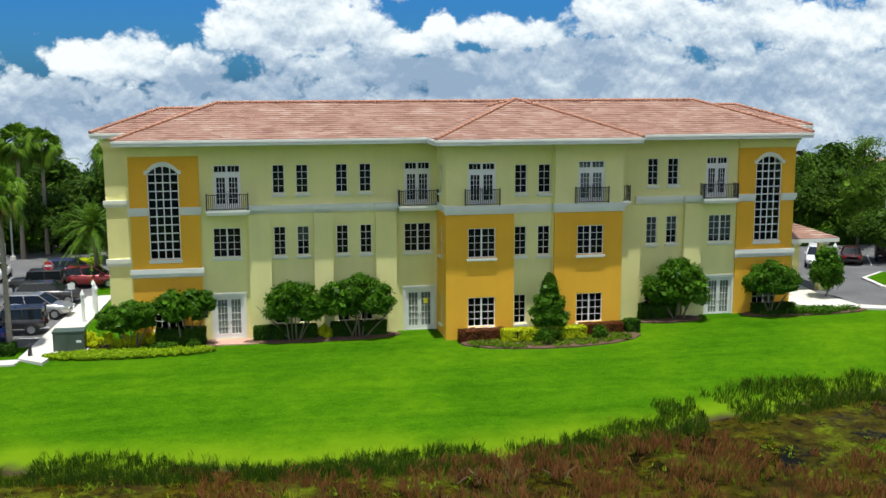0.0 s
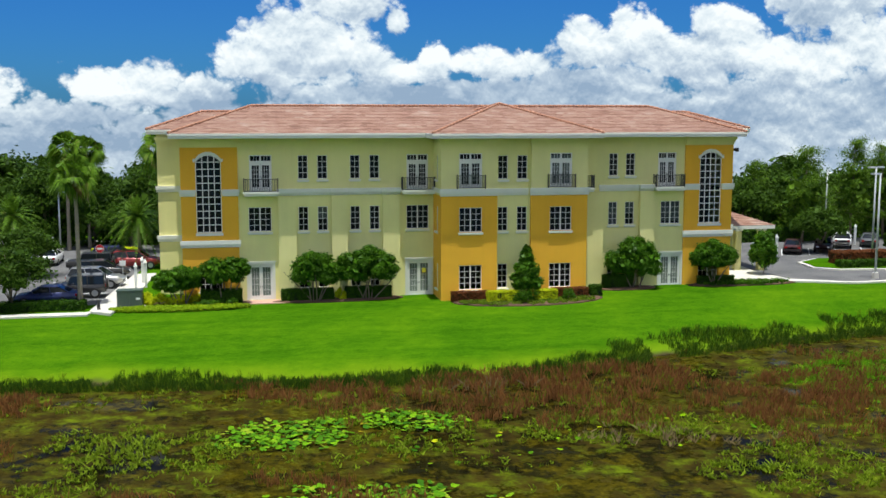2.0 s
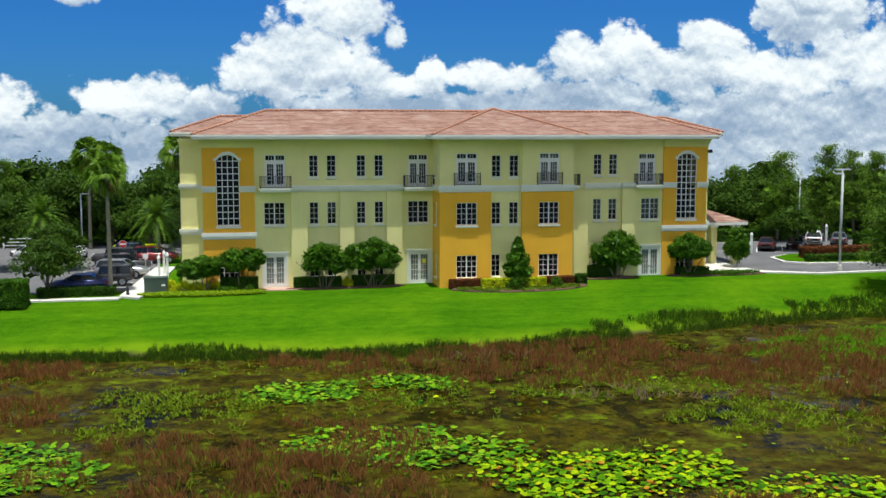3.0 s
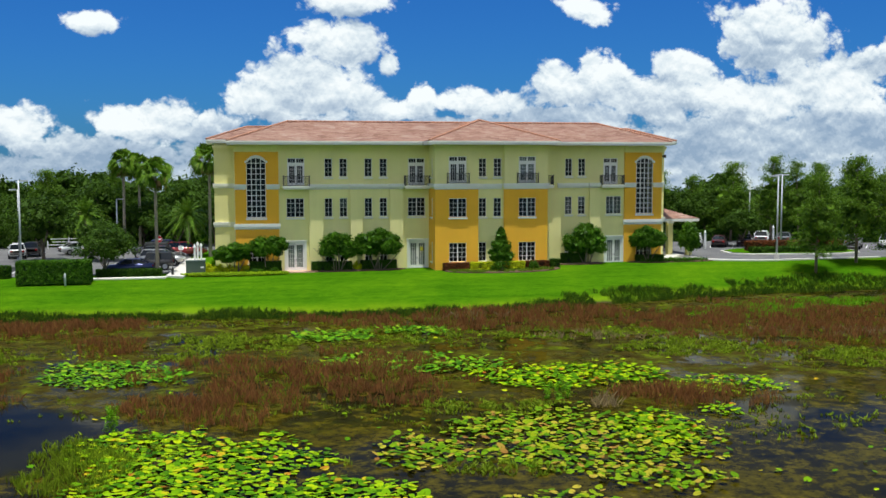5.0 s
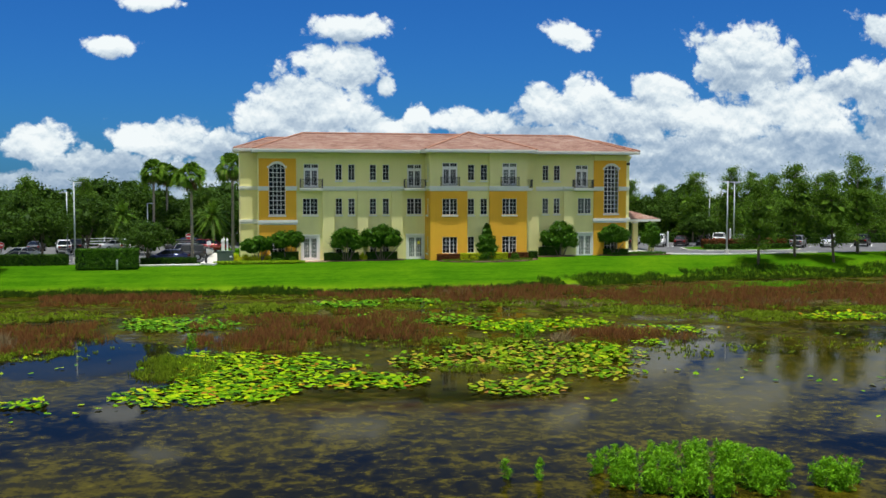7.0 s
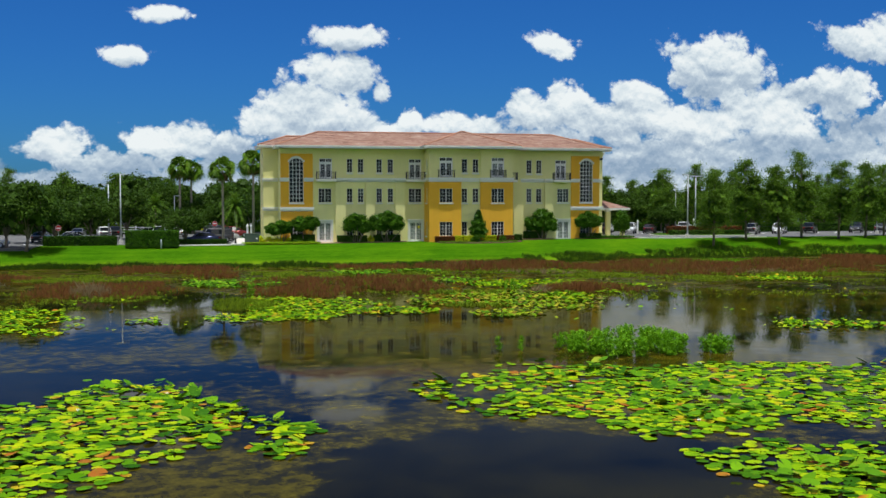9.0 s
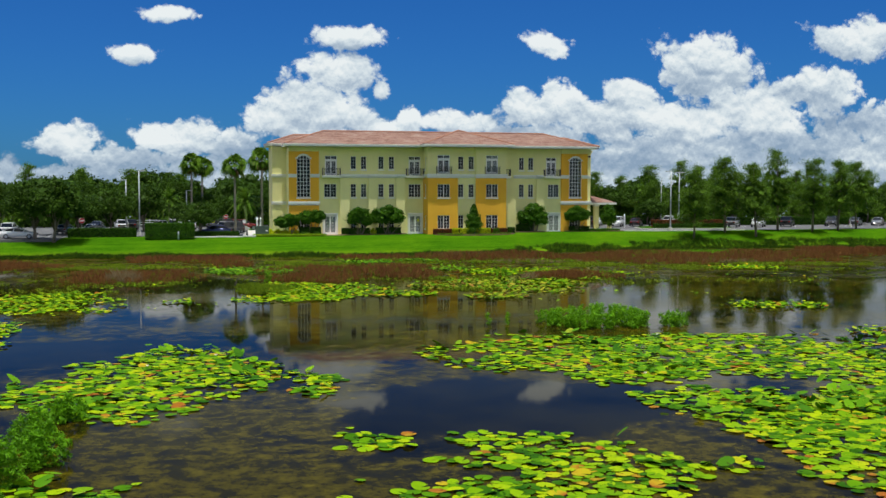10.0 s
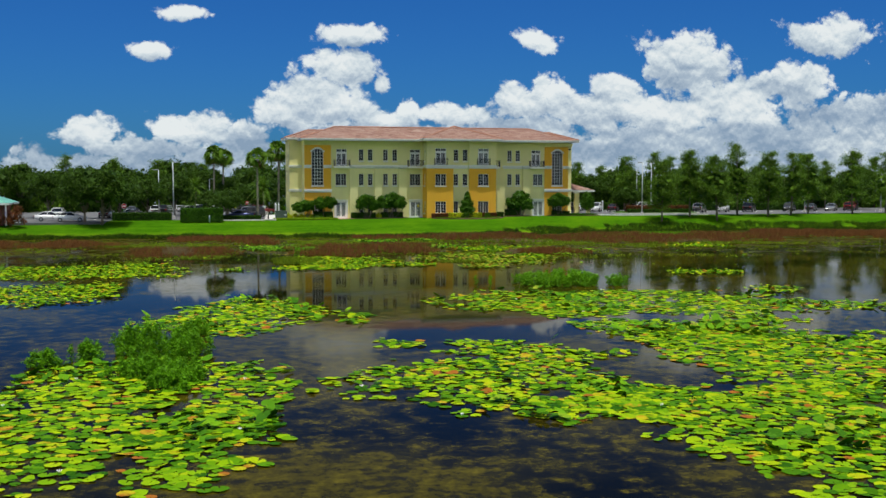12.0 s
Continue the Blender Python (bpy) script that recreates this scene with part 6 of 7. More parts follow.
for k in range(12):
    b = Build()
    d0, d1 = k * 0.34, min((k + 1) * 0.34, 3.85)
    za, zb = ez + PITCH * d0 + 0.045, ez + PITCH * d1 + 0.012
    b.face((25.9, y0 + d0, za), (x1 - d0, y0 + d0, za), (x1 - d1, y0 + d1, zb), (25.9, y0 + d1, zb))
    b.face((25.9, y1 - d0, za), (25.9, y1 - d1, zb), (x1 - d1, y1 - d1, zb), (x1 - d0, y1 - d0, za))
    b.face((x1 - d0, y0 + d0, za), (x1 - d0, y1 - d0, za), (x1 - d1, y1 - d1, zb), (x1 - d1, y0 + d1, zb))
    b.face((25.9, y0 + d0, za - 0.045), (x1 - d0, y0 + d0, za - 0.045), (x1 - d0, y0 + d0, za), (25.9, y0 + d0, za))
    part("tile_course", b.mesh("tile_course", ROOF), porch_roof)
part("fascia", Build().box(25.9, x1, y0, y0 + 0.1, 3.55, 3.85).box(25.9, x1, y1 - 0.1, y1, 3.55, 3.85).box(x1 - 0.1, x1, y0 + 0.1, y1 - 0.1, 3.55, 3.85).mesh("fascia", TRIM), porch, "pale fascia")
part("ceiling_board", Build().box(25.9, x1 - 0.1, y0 + 0.1, y1 - 0.1, 3.6, 3.65).mesh("ceiling_board", TRIM), porch)
part("lantern", Build().box(26.2, 26.45, 7.6, 7.82, 2.45, 2.65).mesh("lantern", TRIM_BLACK), porch, "dark wall lantern")

# ---- domed building far beyond the woods ----
far = thing("far_building", "distant pale building with three white domes above the trees", "building", (96.0, 110.0, -8.2))
part("wall", Build().box(-7.5, 12.0, -3.0, 6.0, 0, 8.6).mesh("wall", CONCRETE), far)
part("roof", Build().box(-7.8, 12.3, -3.3, 6.3, 8.6, 8.9).mesh("roof", ROOF), far, "low tiled roof edge")
for x in (-5.6, -1.7, 1.4):
    drum = part("drum", Build().tube([(x, 0, 8.9), (x, 0, 9.9)], [0.95, 0.95], 14).mesh("drum", SIGN_WHITE), far)
    part("dome", Build().tube([(x, 0, 9.9), (x, 0, 10.3), (x, 0, 10.65), (x, 0, 10.82)], [0.95, 0.85, 0.5, 0.05], 14).mesh("dome", SIGN_WHITE, True), drum, "white dome")

# ---- green-roofed shelter far to the side ----
ROOF_GREEN = plain("green_metal_roof", (0.16, 0.42, 0.30), 0.45, 0.1, 2.0)
BRICK_RED = plain("red_brown_wall", (0.20, 0.075, 0.05), 0.85, 0.2, 3.0)
sh = thing("shelter", "small shelter with a pale green metal roof", "pavilion", (-67.9, -2.6, -0.6))
part("roof", Build().face((-4.6, -4.6, 2.9), (4.6, -4.6, 2.9), (0, 0, 4.7)).face((4.6, -4.6, 2.9), (4.6, 4.6, 2.9), (0, 0, 4.7)).face((4.6, 4.6, 2.9), (-4.6, 4.6, 2.9), (0, 0, 4.7)).face((-4.6, 4.6, 2.9), (-4.6, -4.6, 2.9), (0, 0, 4.7)).mesh("roof", ROOF_GREEN), sh, "pale green metal roof")
part("fascia", Build().box(-4.6, 4.6, -4.65, -4.55, 2.65, 2.92).box(4.55, 4.65, -4.55, 4.6, 2.65, 2.92).mesh("fascia", TRIM), sh)
part("wall", Build().box(-3.6, 3.6, -3.4, 3.6, -0.3, 2.8).mesh("wall", BRICK_RED), sh, "red-brown wall")
for x in (-4.2, 4.2):
    part("post", Build().box(x - 0.12, x + 0.12, -4.3, -4.06, -0.3, 2.9).mesh("post", SIGN_WHITE), sh)
mound("shrub", "red-leaved shrub beside the shelter", (-62.6, -6.7, -0.62), (1.6, 1.2, 2.4), LEAF_RED, 71, 0.12, 150, group="shrubs by the shelter")
mound("shrub", "low red shrub beside the shelter", (-65, -8.1, -0.62), (1.0, 0.8, 1.0), LEAF_RED, 72, 0.1, 100, group="shrubs by the shelter")
part("security_camera", Build().box(23.75, 23.95, 1.55, 1.85, 10.6, 10.9).box(23.62, 23.76, 1.85, 1.95, 10.65, 10.85).mesh("security_camera", TRIM_BLACK), building, "small dark camera at the corner")
part("notice", Build().box(-2.30, -1.98, Y_MAIN + 0.035, Y_MAIN + 0.045, 1.25, 1.62).mesh("notice", plain("yellow_paper", (0.62, 0.58, 0.05), 0.7, 0.05)), building, "yellow paper notice on a door")

# ---- pond plants ----
def pad_material(name, stops):
    def build(N, coord):
        geo = N.add("ShaderNodeNewGeometry")
        own = N.add("ShaderNodeObjectInfo").outputs["Random"]
        f = N.math("FRACT", N.math("ADD", N.math("MULTIPLY", own, 7.31), geo.outputs["Random Per Island"]))
        near = N.noise(geo.outputs["Position"], 0.45, 3.0)
        f = N.math("MULTIPLY_ADD", N.math("SUBTRACT", near, 0.5), 0.5, f)
        col = N.ramp(f, stops)
        vein = N.noise(geo.outputs["Position"], 9.0, 3.0)
        col = N.mix(N.math("MULTIPLY", N.step(vein, 0.52, 0.72), 0.35), col, (0.10, 0.20, 0.012))
        blotch = N.step(N.noise(geo.outputs["Position"], 3.2, 4.0, 0.7), 0.66, 0.74)
        col = N.mix(N.math("MULTIPLY", blotch, 0.55), col, (0.30, 0.22, 0.02))
        return col, 0.65, vein, 0.25, {"Specular IOR Level": 0.03}
    return material(name, build)


PAD = pad_material("lily_pad", [(0.03, (0.022, 0.085, 0.002)), (0.30, (0.078, 0.205, 0.002)), (0.65, (0.200, 0.345, 0.002)), (0.91, (0.340, 0.425, 0.003)), (0.96, (0.42, 0.31, 0.012)), (1.0, (0.30, 0.10, 0.015))])
PAD_OLD = pad_material("yellowing_lily_pad", [(0.05, (0.045, 0.125, 0.003)), (0.40, (0.110, 0.220, 0.003)), (0.70, (0.220, 0.280, 0.006)), (0.90, (0.360, 0.290, 0.030)), (1.0, (0.22, 0.10, 0.025))])
PAD_RAISED = pad_material("raised_lily_leaf", [(0.05, (0.030, 0.105, 0.006)), (0.45, (0.075, 0.200, 0.006)), (0.85, (0.150, 0.320, 0.006)), (1.0, (0.24, 0.30, 0.02))])
SEDGE = leafy("rusty_sedge", (0.080, 0.031, 0.010), (0.330, 0.145, 0.045), 0.8)
REED = leafy("dark_reeds", (0.012, 0.036, 0.003), (0.062, 0.130, 0.009), 0.6)
REED_BRIGHT = leafy("bright_water_plants", (0.060, 0.190, 0.004), (0.210, 0.450, 0.010), 0.5)
MAT_GREEN = leafy("floating_weed", (0.075, 0.120, 0.006), (0.210, 0.300, 0.012), 0.7)
REED_TUFT = leafy("bushy_water_plants", (0.030, 0.110, 0.003), (0.180, 0.420, 0.008), 0.5)
STRAW = leafy("dead_straw", (0.16, 0.11, 0.05), (0.36, 0.27, 0.13), 0.9)
PETAL = plain("white_petals", (0.85, 0.83, 0.78), 0.5, 0.05)


def pad_shape(seed, sides=11):
    """A round leaf with a notch, slightly dished, its rim here and there curled."""
    rng = random.Random(seed)
    pts = [(0, 0, 0.0)]
    curl = rng.choice((0.0, 0.0, 0.02, 0.09))
    w0 = rng.uniform(0, 6.28)
    for k in range(sides + 1):
        a = w0 + 0.16 + (2 * math.pi - 0.32) * k / sides
        r = 0.5 * (1 + 0.06 * math.sin(3 * a + seed) + rng.uniform(-0.03, 0.03))
        pts.append((math.cos(a) * r, math.sin(a) * r, 0.008 + curl * max(math.cos(a - w0 - 1.5), 0) * 2))
    return pts, [(0, k, k + 1) for k in range(1, sides + 1)]


PAD_SHAPES = [pad_shape(s) for s in range(8)]
PAD_MESHES = [mesh_of("pad", v, f, PAD) for v, f in PAD_SHAPES]

# lily fields: centre x, y, half length, half width, turn in degrees
NEAR_FIELDS = [(-41.5, -125.8, 5.8, 10.0, -13), (-37.2, -131.5, 2.8, 4.5, -13), (-24.6, -121.4, 6.1, 8.0, -13), (-8.4, -118.3, 7.4, 10.5, -13),
               (-16.2, -134.5, 5.2, 8.6, -13), (-20.3, -127.3, 2.8, 3.8, -13), (-13.2, -102.2, 3.6, 2.4, -13), (-10.5, -111.0, 4.8, 6.5, -13), (-6.5, -98.0, 13.5, 6.4, -13), (-34.4, -98.3, 4.8, 8.0, -13), (-27.7, -101.6, 1.2, 2.6, -13), (-27.1, -111.9, 1.5, 1.7, -13)]
FAR_FIELDS = [(-23.4, -59.8, 5.2, 6.6, -12), (-26.6, -65.4, 3.0, 2.9, -12), (-16.9, -64.1, 2.3, 1.9, -12), (-48.0, -65.5, 9.0, 7.0, -13), (-48.5, -83.4, 5.6, 7.0, -13)]
YELLOW_FIELDS = [(-5.7, -58.1, 5.6, 6.2, -12), (-13.4, -58.2, 1.8, 2.7, -12), (-10.1, -67.2, 2.5, 2.6, -12)]
SMALL_FIELDS = [(-28.6, -37.8, 4.2, 3.6, -12), (-10.8, -38.1, 5.4, 2.8, -12), (-3.6, -43.9, 3.8, 3.0, -12), (5.9, -48.2, 3.2, 2.4, -12), (2.8, -54.1, 1.1, 1.4, -12), (24.3, -44.7, 3.8, 2.6, -12),
                (-14.0, -27.0, 3.0, 2.4, -12), (-7.0, -26.0, 3.0, 2.0, -12), (-1.6, -55.8, 2.0, 3.6, -12), (1.5, -44.2, 2.5, 3.0, -12), (6.5, -92.7, 2.0, 2.0, -13), (7.4, -77.7, 3.3, 1.8, -13), (-34.2, -67.0, 1.1, 1.0, -12)]


def spread_pads(rng, field, cover, size):
    """Places of pads in an uneven oval field, kept from lying wholly on one another."""
    cx, cy, a, b, turn = field
    co, si = math.cos(radians(turn)), math.sin(radians(turn))
    want = int(math.pi * a * b * cover / (size * size * 0.7))
    grid, out = {}, []
    for _ in range(want * 6):
        if len(out) >= want:
            break
        u, v = rng.uniform(-1.25, 1.25), rng.uniform(-1.25, 1.25)
        x, y = cx + u * a * co - v * b * si, cy + u * a * si + v * b * co
        edge = math.hypot(u, v) + 0.5 * noise.noise((x * 0.16, y * 0.16, 3.0)) + 0.35 * noise.noise((x * 0.55, y * 0.55, 8.0))
        if edge > 1.12 or rng.random() > 1.6 * (1.12 - edge) + 0.12 or noise.noise((x * 0.33, y * 0.33, 20.0)) > 0.42 + 0.35 * (1 - edge):
            continue
        key = (int(x / size), int(y / size))
        near = [q for i in (-1, 0, 1) for j in (-1, 0, 1) for q in grid.get((key[0] + i, key[1] + j), ())]
        if any((x - p) ** 2 + (y - q) ** 2 < (size * 0.62) ** 2 for p, q in near):
            continue
        grid.setdefault(key, []).append((x, y))
        out.append((x, y))
    return out


def joined_pads(name, spots, rng, size, label, lift=0.0, mat=None):
    V, F = [], []
    for x, y in spots:
        pts, tris = PAD_SHAPES[rng.randrange(8)]
        s, w = size * rng.uniform(0.62, 1.25), rng.uniform(0, 6.28)
        co, si = math.cos(w) * s, math.sin(w) * s
        tx, ty = rng.gauss(0, 0.03 + lift), rng.gauss(0, 0.03 + lift)
        h = rng.uniform(0.004, 0.03) + abs(rng.gauss(0, lift * 0.6))
        n = len(V)
        for px, py, pz in pts:
            qx, qy = px * co - py * si, px * si + py * co
            V.append((x + qx, y + qy, WATER_Z + 0.012 + h + pz * s + abs(tx) * 0.3 * s + tx * qx + ty * qy))
        F += [(a + n, c + n, d + n) for a, c, d in tris]
    return tagged(new(name, mesh_of(name, V, F, mat or PAD)), label, "lily pads", "", "stuff")


rng = random.Random(77)
near_pads = thing("water_lily_field", "field of round yellow-green lily pads on dark water", "water lilies")
single, rest = [], []
for field in NEAR_FIELDS:
    for x, y in spread_pads(rng, field, 0.92, 0.42):
        (single if -126.0 < y < -113.0 and -33 < x < -12 and len(single) < 300 else rest).append((x, y))
for x, y in single:
    ob = part("pad", PAD_MESHES[rng.randrange(8)], near_pads)
    s = 0.47 * rng.uniform(0.55, 1.25)
    ob.location = (x, y, WATER_Z + 0.02 + rng.uniform(0, 0.03))
    ob.rotation_euler = (rng.gauss(0, 0.05), rng.gauss(0, 0.05), rng.uniform(0, 6.28))
    ob.scale = (s, s, s)
ob = joined_pads("pads", rest, rng, 0.47, "")
ob.parent = near_pads
del ob["category"]
for field in FAR_FIELDS:
    joined_pads("lily_pads", spread_pads(rng, field, 1.0, 0.29), rng, 0.33, "wide patch of yellow-green lily pads on the pond", 0.10)
for field in YELLOW_FIELDS:
    joined_pads("lily_pads", spread_pads(rng, field, 0.70, 0.29), rng, 0.31, "thin patch of yellowing and fallen lily leaves", 0.16, PAD_OLD)
for field in SMALL_FIELDS:
    joined_pads("lily_pads", spread_pads(rng, field, 0.9, 0.28), rng, 0.30, "small patch of lily pads in shallow water", 0.16, PAD_RAISED if field[1] > -41 else PAD)
# leaves that stand up out of the water here and there, half folded
stand = [(x, y) for x, y in rest if noise.noise((x * 0.22, y * 0.16, 51.0)) > 0.16 and rng.random() < 0.30]
joined_pads("raised_lily_leaves", stand, rng, 0.44, "folded lily leaves standing above the floating pads", 0.26, PAD_RAISED)

# white blossoms between the pads
fl = Build()
for k in range(8):
    w = k * math.pi / 4
    fl.face((0, 0, 0), (math.cos(w - 0.3) * 0.06, math.sin(w - 0.3) * 0.06, 0.05), (math.cos(w) * 0.10, math.sin(w) * 0.10, 0.10), (math.cos(w + 0.3) * 0.06, math.sin(w + 0.3) * 0.06, 0.05))
flower = fl.mesh("blossom", PETAL)
for k in range(16):
    x, y = rng.choice(rest)
    tagged(new("water_lily_blossom", flower), "white water lily blossom among the pads", "flower", "water lily blossoms").location = (x, y, WATER_Z + 0.05)


def blades(name, spots, rng, height, mat, label, category, per=5, width=0.03, lean=0.28):
    """Upright blades in tufts."""
    V, F = [], []
    for x, y, k in spots:
        for _ in range(per):
            h = height * k * rng.uniform(0.55, 1.2)
            w, l = rng.uniform(0, 6.28), rng.gauss(0, lean) * h
            bx, by = x + rng.gauss(0, 0.10), y + rng.gauss(0, 0.10)
            z = max(ground_z(bx, by), WATER_Z) - 0.02
            a = rng.uniform(0, 3.14)
            dx, dy = math.cos(a) * width, math.sin(a) * width
            n = len(V)
            V += [(bx - dx, by - dy, z), (bx + dx, by + dy, z), (bx + math.cos(w) * l * 0.4 + dx * 0.7, by + math.sin(w) * l * 0.4 + dy * 0.7, z + h * 0.6), (bx + math.cos(w) * l, by + math.sin(w) * l, z + h)]
            F += [(n, n + 1, n + 2), (n, n + 2, n + 3)]
    return tagged(new(name, mesh_of(name, V, F, mat)), label, category, "", "stuff")


def oval_spots(rng, field, per_m2, gap=0.35):
    cx, cy, a, b, turn = field
    co, si = math.cos(radians(turn)), math.sin(radians(turn))
    out = []
    for _ in range(int(math.pi * a * b * per_m2 * 1.4)):
        u, v = rng.uniform(-1.25, 1.25), rng.uniform(-1.25, 1.25)
        x, y = cx + u * a * co - v * b * si, cy + u * a * si + v * b * co
        edge = math.hypot(u, v) + 0.8 * noise.noise((x * 0.2, y * 0.2, 13.0)) + 0.3 * noise.noise((x * 0.7, y * 0.7, 2.0))
        if edge < 1.0 and y < shore_y(x) - 0.2 and noise.noise((x * 0.5, y * 0.5, 30.0)) < gap:
            out.append((x, y, 0.7 + 0.5 * (1 - max(edge, 0))))
    return out


SEDGE_FIELDS = [(-16.2, -40.9, 9.0, 6.4, -12), (-38.5, -44.1, 6.0, 7.5, -12), (1.5, -21.0, 17.4, 7.5, -8), (21.9, -26.8, 10.6, 11.0, -12), (-29.5, -28.3, 3.1, 3.4, -12), (36.5, -27.0, 8.0, 10.0, -12),
                (-21.8, -48.7, 4.7, 4.0, -12), (-35.0, -19.8, 7.0, 4.0, -6), (58.0, -22.0, 14.0, 8.0, -10), (-56.0, -28.0, 9.0, 5.0, 0), (2.0, -50.5, 6.0, 2.6, -12)]
for f in SEDGE_FIELDS:
    blades("sedge", oval_spots(rng, f, 12.0, 0.16), rng, 0.62, SEDGE, "rusty brown sedge standing in the shallows", "sedge", 7, 0.017)
# reeds along the shore
spots = []
for k in range(15000):
    x = rng.uniform(-90, 110)
    band_w = 2.2 + 1.5 * noise.noise((x * 0.12, 0, 5.0)) + (1.6 if x > 8 else 0)
    y = shore_y(x) - 0.3 + rng.uniform(-1.2, max(band_w, 0.4) - 1.2)
    if noise.noise((x * 0.3, y * 0.3, 44.0)) < 0.38:
        spots.append((x, y, rng.uniform(0.6, 1.25)))
blades("shore_reeds", spots, rng, 0.46, REED, "dark green reeds along the water's edge", "reeds", 9, 0.013, 0.22)
blades("shore_grass", [(x, y + rng.uniform(-0.5, 0.9), k) for x, y, k in spots[::2]], rng, 0.34, MAT_GREEN, "olive rank grass among the reeds at the shore", "grass", 7, 0.011, 0.35)
blades("dry_grass", oval_spots(rng, (4.7, -31.0, 5.5, 1.8, -10), 4.0, 0.2), rng, 0.45, STRAW, "pale dead grass in the shallows", "grass", 6, 0.02, 0.6)
blades("dry_grass", oval_spots(rng, (25.0, -33.5, 9.0, 1.6, -12), 4.0, 0.2), rng, 0.45, STRAW, "pale dead grass edging the sedge", "grass", 6, 0.02, 0.6)
blades("dry_grass", oval_spots(rng, (-2.0, -20.0, 6.0, 1.6, 6), 2.0, 0.1), rng, 0.55, STRAW, "pale dead grass at the shore", "grass", 6, 0.015, 0.6)
blades("dry_grass", oval_spots(rng, (-39.4, -47.8, 1.5, 1.3, 0), 12.0, 0.5), rng, 1.1, STRAW, "tuft of dead grass in the pond", "grass", 6, 0.02, 0.3)
blades("dry_grass", oval_spots(rng, (-2.4, -51.4, 1.0, 1.0, 0), 12.0, 0.5), rng, 0.7, STRAW, "tuft of dead grass in the pond", "grass", 6, 0.02, 0.5)
blades("water_grass", oval_spots(rng, (-27.6, -57.5, 2.6, 3.4, -12), 22.0, 0.5), rng, 0.40, MAT_GREEN, "bright grassy tussock in the pond", "water plants", 6, 0.025, 0.4)
GREEN_FIELDS = [(4.0, -28.6, 8.5, 4.4, -12), (-20.9, -27.4, 6.2, 3.6, -12), (-24.3, -33.3, 2.7, 1.5, -12), (-7.7, -50.7, 3.2, 2.2, -12), (18.7, -41.7, 3.4, 3.4, -12), (-9.3, -26.0, 5.2, 4.0, -12),
                (-9.7, -61.4, 3.0, 1.0, -12), (-37.5, -51.0, 5.0, 2.0, 10), (-41.0, -30.0, 7.0, 4.0, 0), (31.0, -39.0, 8.0, 2.4, -12), (9.5, -36.0, 6.0, 3.5, -12)]
for f in GREEN_FIELDS:
    blades("water_grass", oval_spots(rng, f, 11.0, 0.2), rng, 0.22, MAT_GREEN, "low yellow-green weed floating on the shallows", "water plants", 6, 0.05, 0.9)
blades("water_grass", oval_spots(rng, (22.0, -21.0, 6.0, 4.2, -12), 24.0, 0.3), rng, 0.34, REED_BRIGHT, "bright green grassy water plants near the shore", "water plants", 6, 0.03, 0.6)
blades("water_grass", oval_spots(rng, (33.0, -17.5, 10.0, 2.4, -8), 14.0, 0.3), rng, 0.40, REED_BRIGHT, "bright green grassy water plants near the shore", "water plants", 6, 0.03, 0.6)
for f in SEDGE_FIELDS[:7]:
    blades("water_grass", oval_spots(rng, f, 2.6, 0.1), rng, 0.50, MAT_GREEN, "green grass mixed into the rusty sedge", "water plants", 5, 0.015, 0.4)


def stems(label, spots, seed, height, mat, name="pickerel_weed"):
    """Leafy upright water plants: stems clothed in small blades."""
    rg = np.random.default_rng(seed)
    clumps = []
    for x, y, k in spots:
        h = height * k
        for j in range(5):
            f = (j + 0.6) / 5
            clumps.append((np.array([x + rg.normal() * 0.10, y + rg.normal() * 0.10, WATER_Z + h * f]), (0.19 * (1.15 - 0.5 * f), 0.19 * (1.15 - 0.5 * f), 0.20 * h)))
    tagged(new(name, leaf_mesh(name, seed, clumps, 34, 0.085, mat, 0.24)), label, "water plants", "", "stuff")


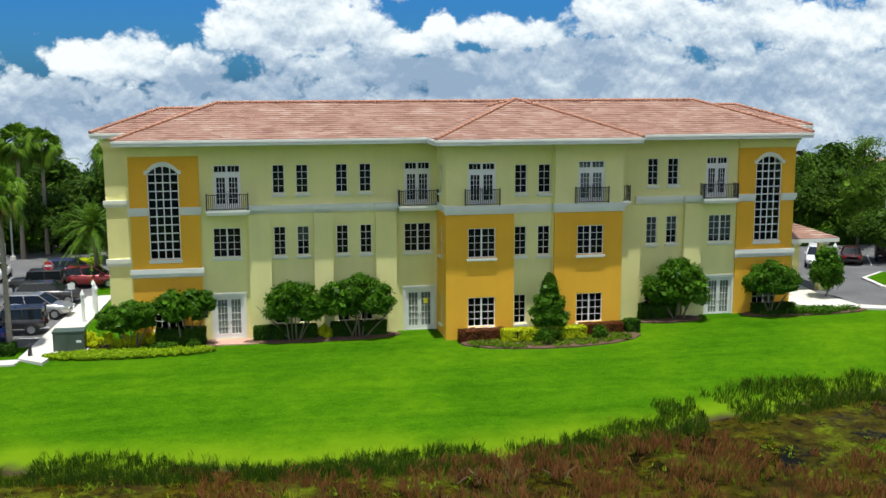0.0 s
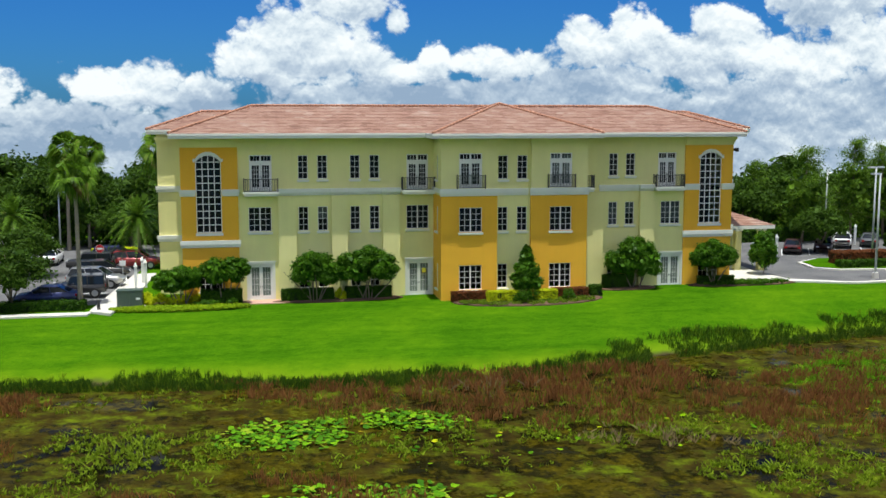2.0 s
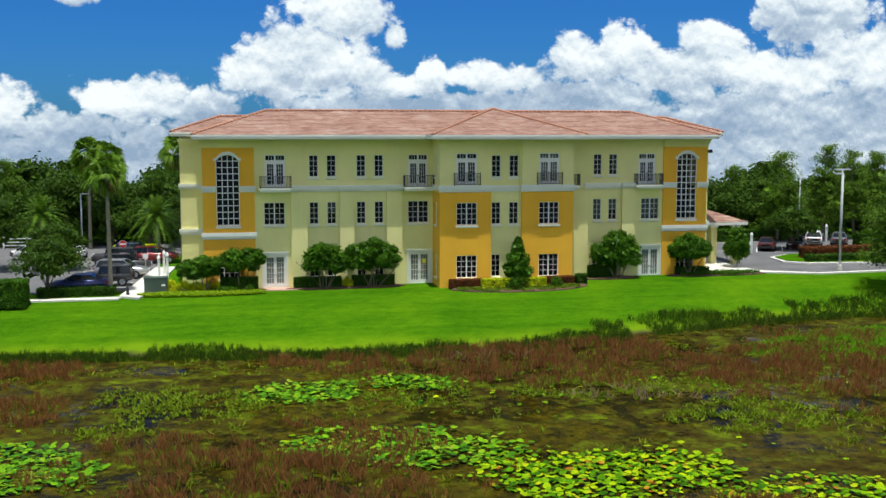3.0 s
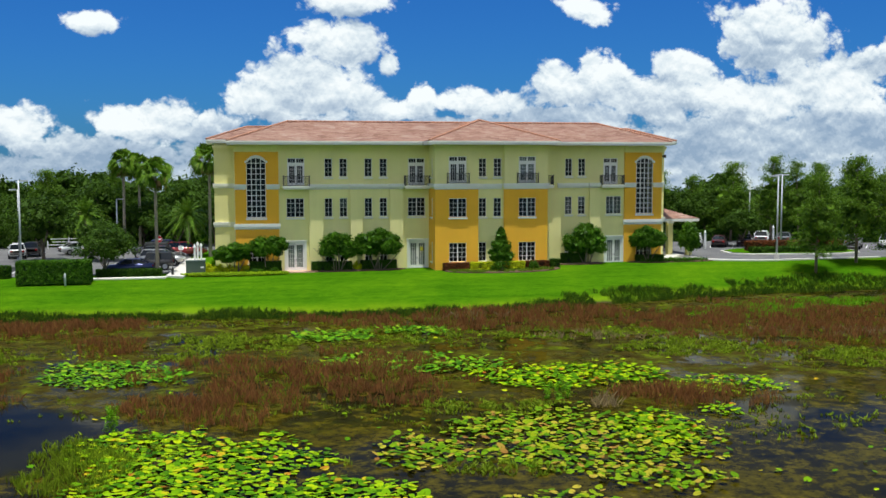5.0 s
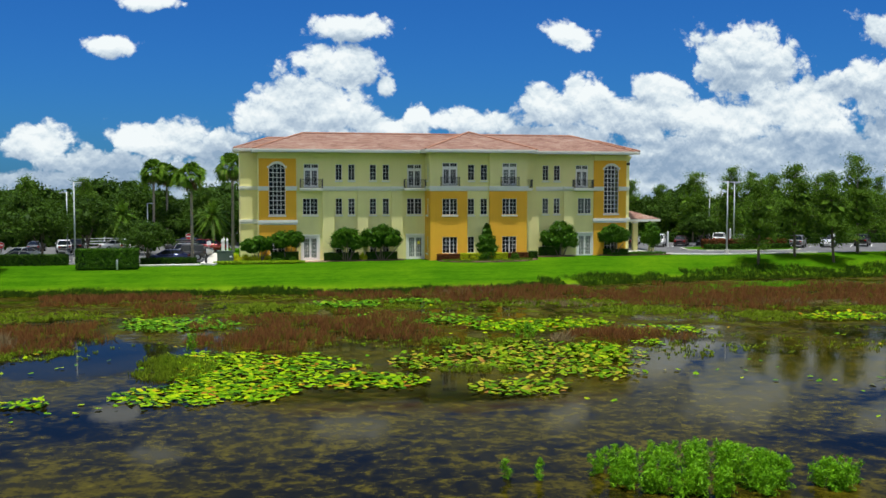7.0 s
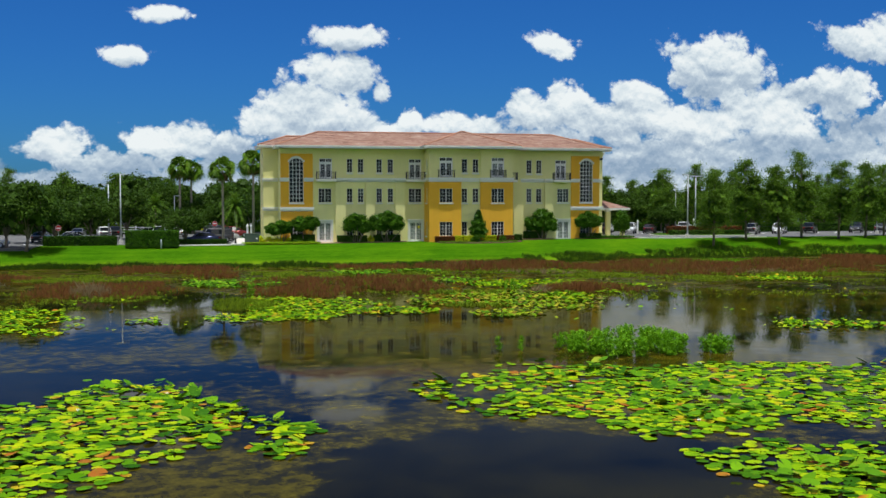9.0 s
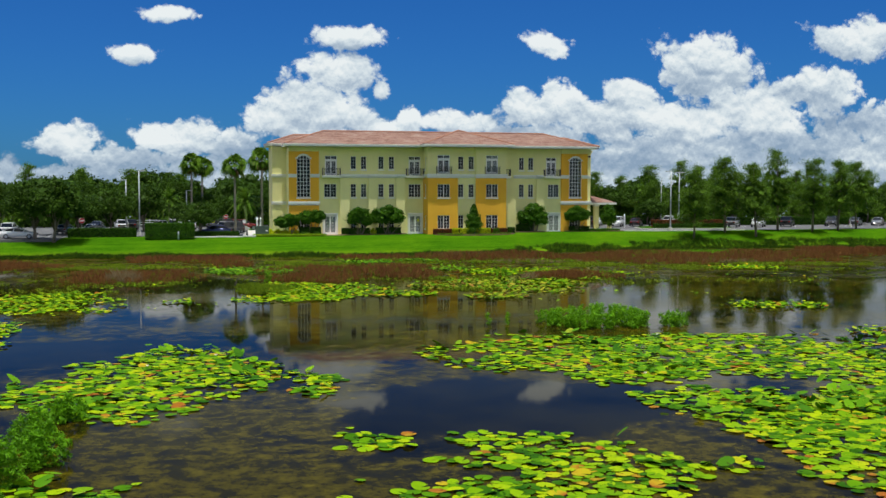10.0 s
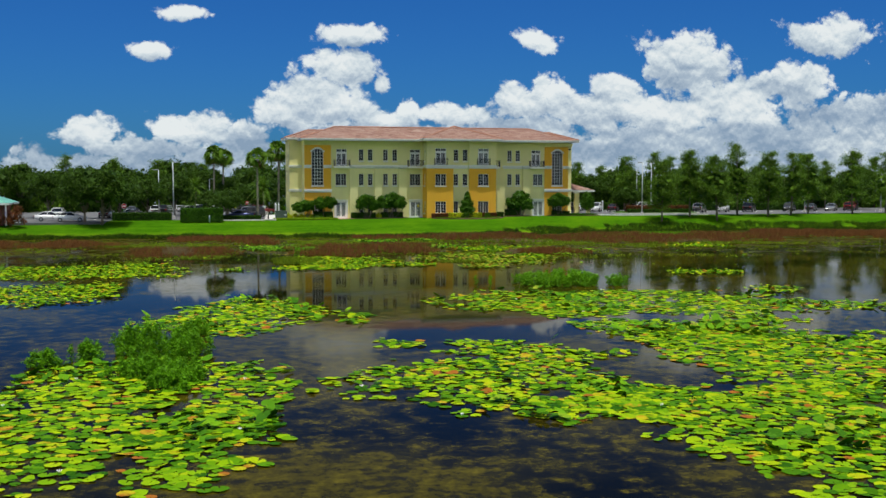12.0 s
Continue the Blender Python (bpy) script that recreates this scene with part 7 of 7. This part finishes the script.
stems("tall bright green leafy water plants", oval_spots(rng, (-9.6, -85.0, 4.8, 2.0, -13), 6.0, 0.4), 202, 1.0, REED_BRIGHT)
stems("tall bright green leafy water plants", oval_spots(rng, (-3.9, -86.6, 1.1, 1.4, -13), 6.0, 0.6), 206, 0.95, REED_BRIGHT)
# bushy tufts among the near pads: x, y, height
TUFTS = [(-40.4, -112.7, 1.0), (-39.3, -114.2, 1.15), (-38.2, -115.3, 1.0), (-37.4, -112.7, 0.7), (-42.4, -113.5, 0.6), (-44.1, -114.6, 0.5), (-39.3, -118.5, 0.6), (-37.8, -119.2, 0.6), (-38.4, -121.2, 0.5), (-40.6, -111.0, 0.75), (-39.4, -110.7, 0.85), (-38.0, -110.4, 0.8), (-37.3, -106.6, 0.6), (-40.3, -118.3, 0.55), (-39.5, -118.1, 0.6), (-38.5, -120.3, 0.55), (-37.9, -118.5, 0.5)]
spots = []
for x, y, k in TUFTS:
    for _ in range(16):
        u, v = rng.gauss(0, 0.38), rng.gauss(0, 0.38)
        spots.append((x + u, y + v, k * rng.uniform(0.65, 1.1) * (1.0 - 0.45 * min(math.hypot(u, v), 1.0))))
stems("tall bushy green water plants among the pads", spots, 201, 1.75, REED_TUFT)
stems("small round green water bush", [(-4.5 + 0.3 * k, -49.6 + 0.25 * (k % 2), 1.0) for k in range(-2, 3)], 204, 0.9, REED_BRIGHT)
stems("small green water bush", [(-27.0 + 0.2 * k, -52.2, 1.0) for k in range(3)], 205, 1.2, REED_BRIGHT)

# loose single pads between the patches
spots = []
for k in range(900):
    x, y = rng.uniform(-42, 30), rng.uniform(-72, -24)
    if noise.noise((x * 0.12, y * 0.12, 60.0)) > 0.12:
        spots.append((x, y))
joined_pads("lily_pads", spots, rng, 0.28, "loose lily pads and floating leaves in the shallows", 0.1)
spots = []
for k in range(7000):
    x, y = rng.uniform(-60, 55), rng.uniform(-60, -17)
    if y < shore_y(x) and noise.noise((x * 0.10, y * 0.18, 71.0)) + 0.6 * noise.noise((x * 0.4, y * 0.5, 5.0)) > 0.12:
        spots.append((x, y, rng.uniform(0.5, 1.2)))
blades("water_grass", spots, rng, 0.20, MAT_GREEN, "patchy yellow-green weed floating on the shallows", "water plants", 6, 0.05, 0.9)
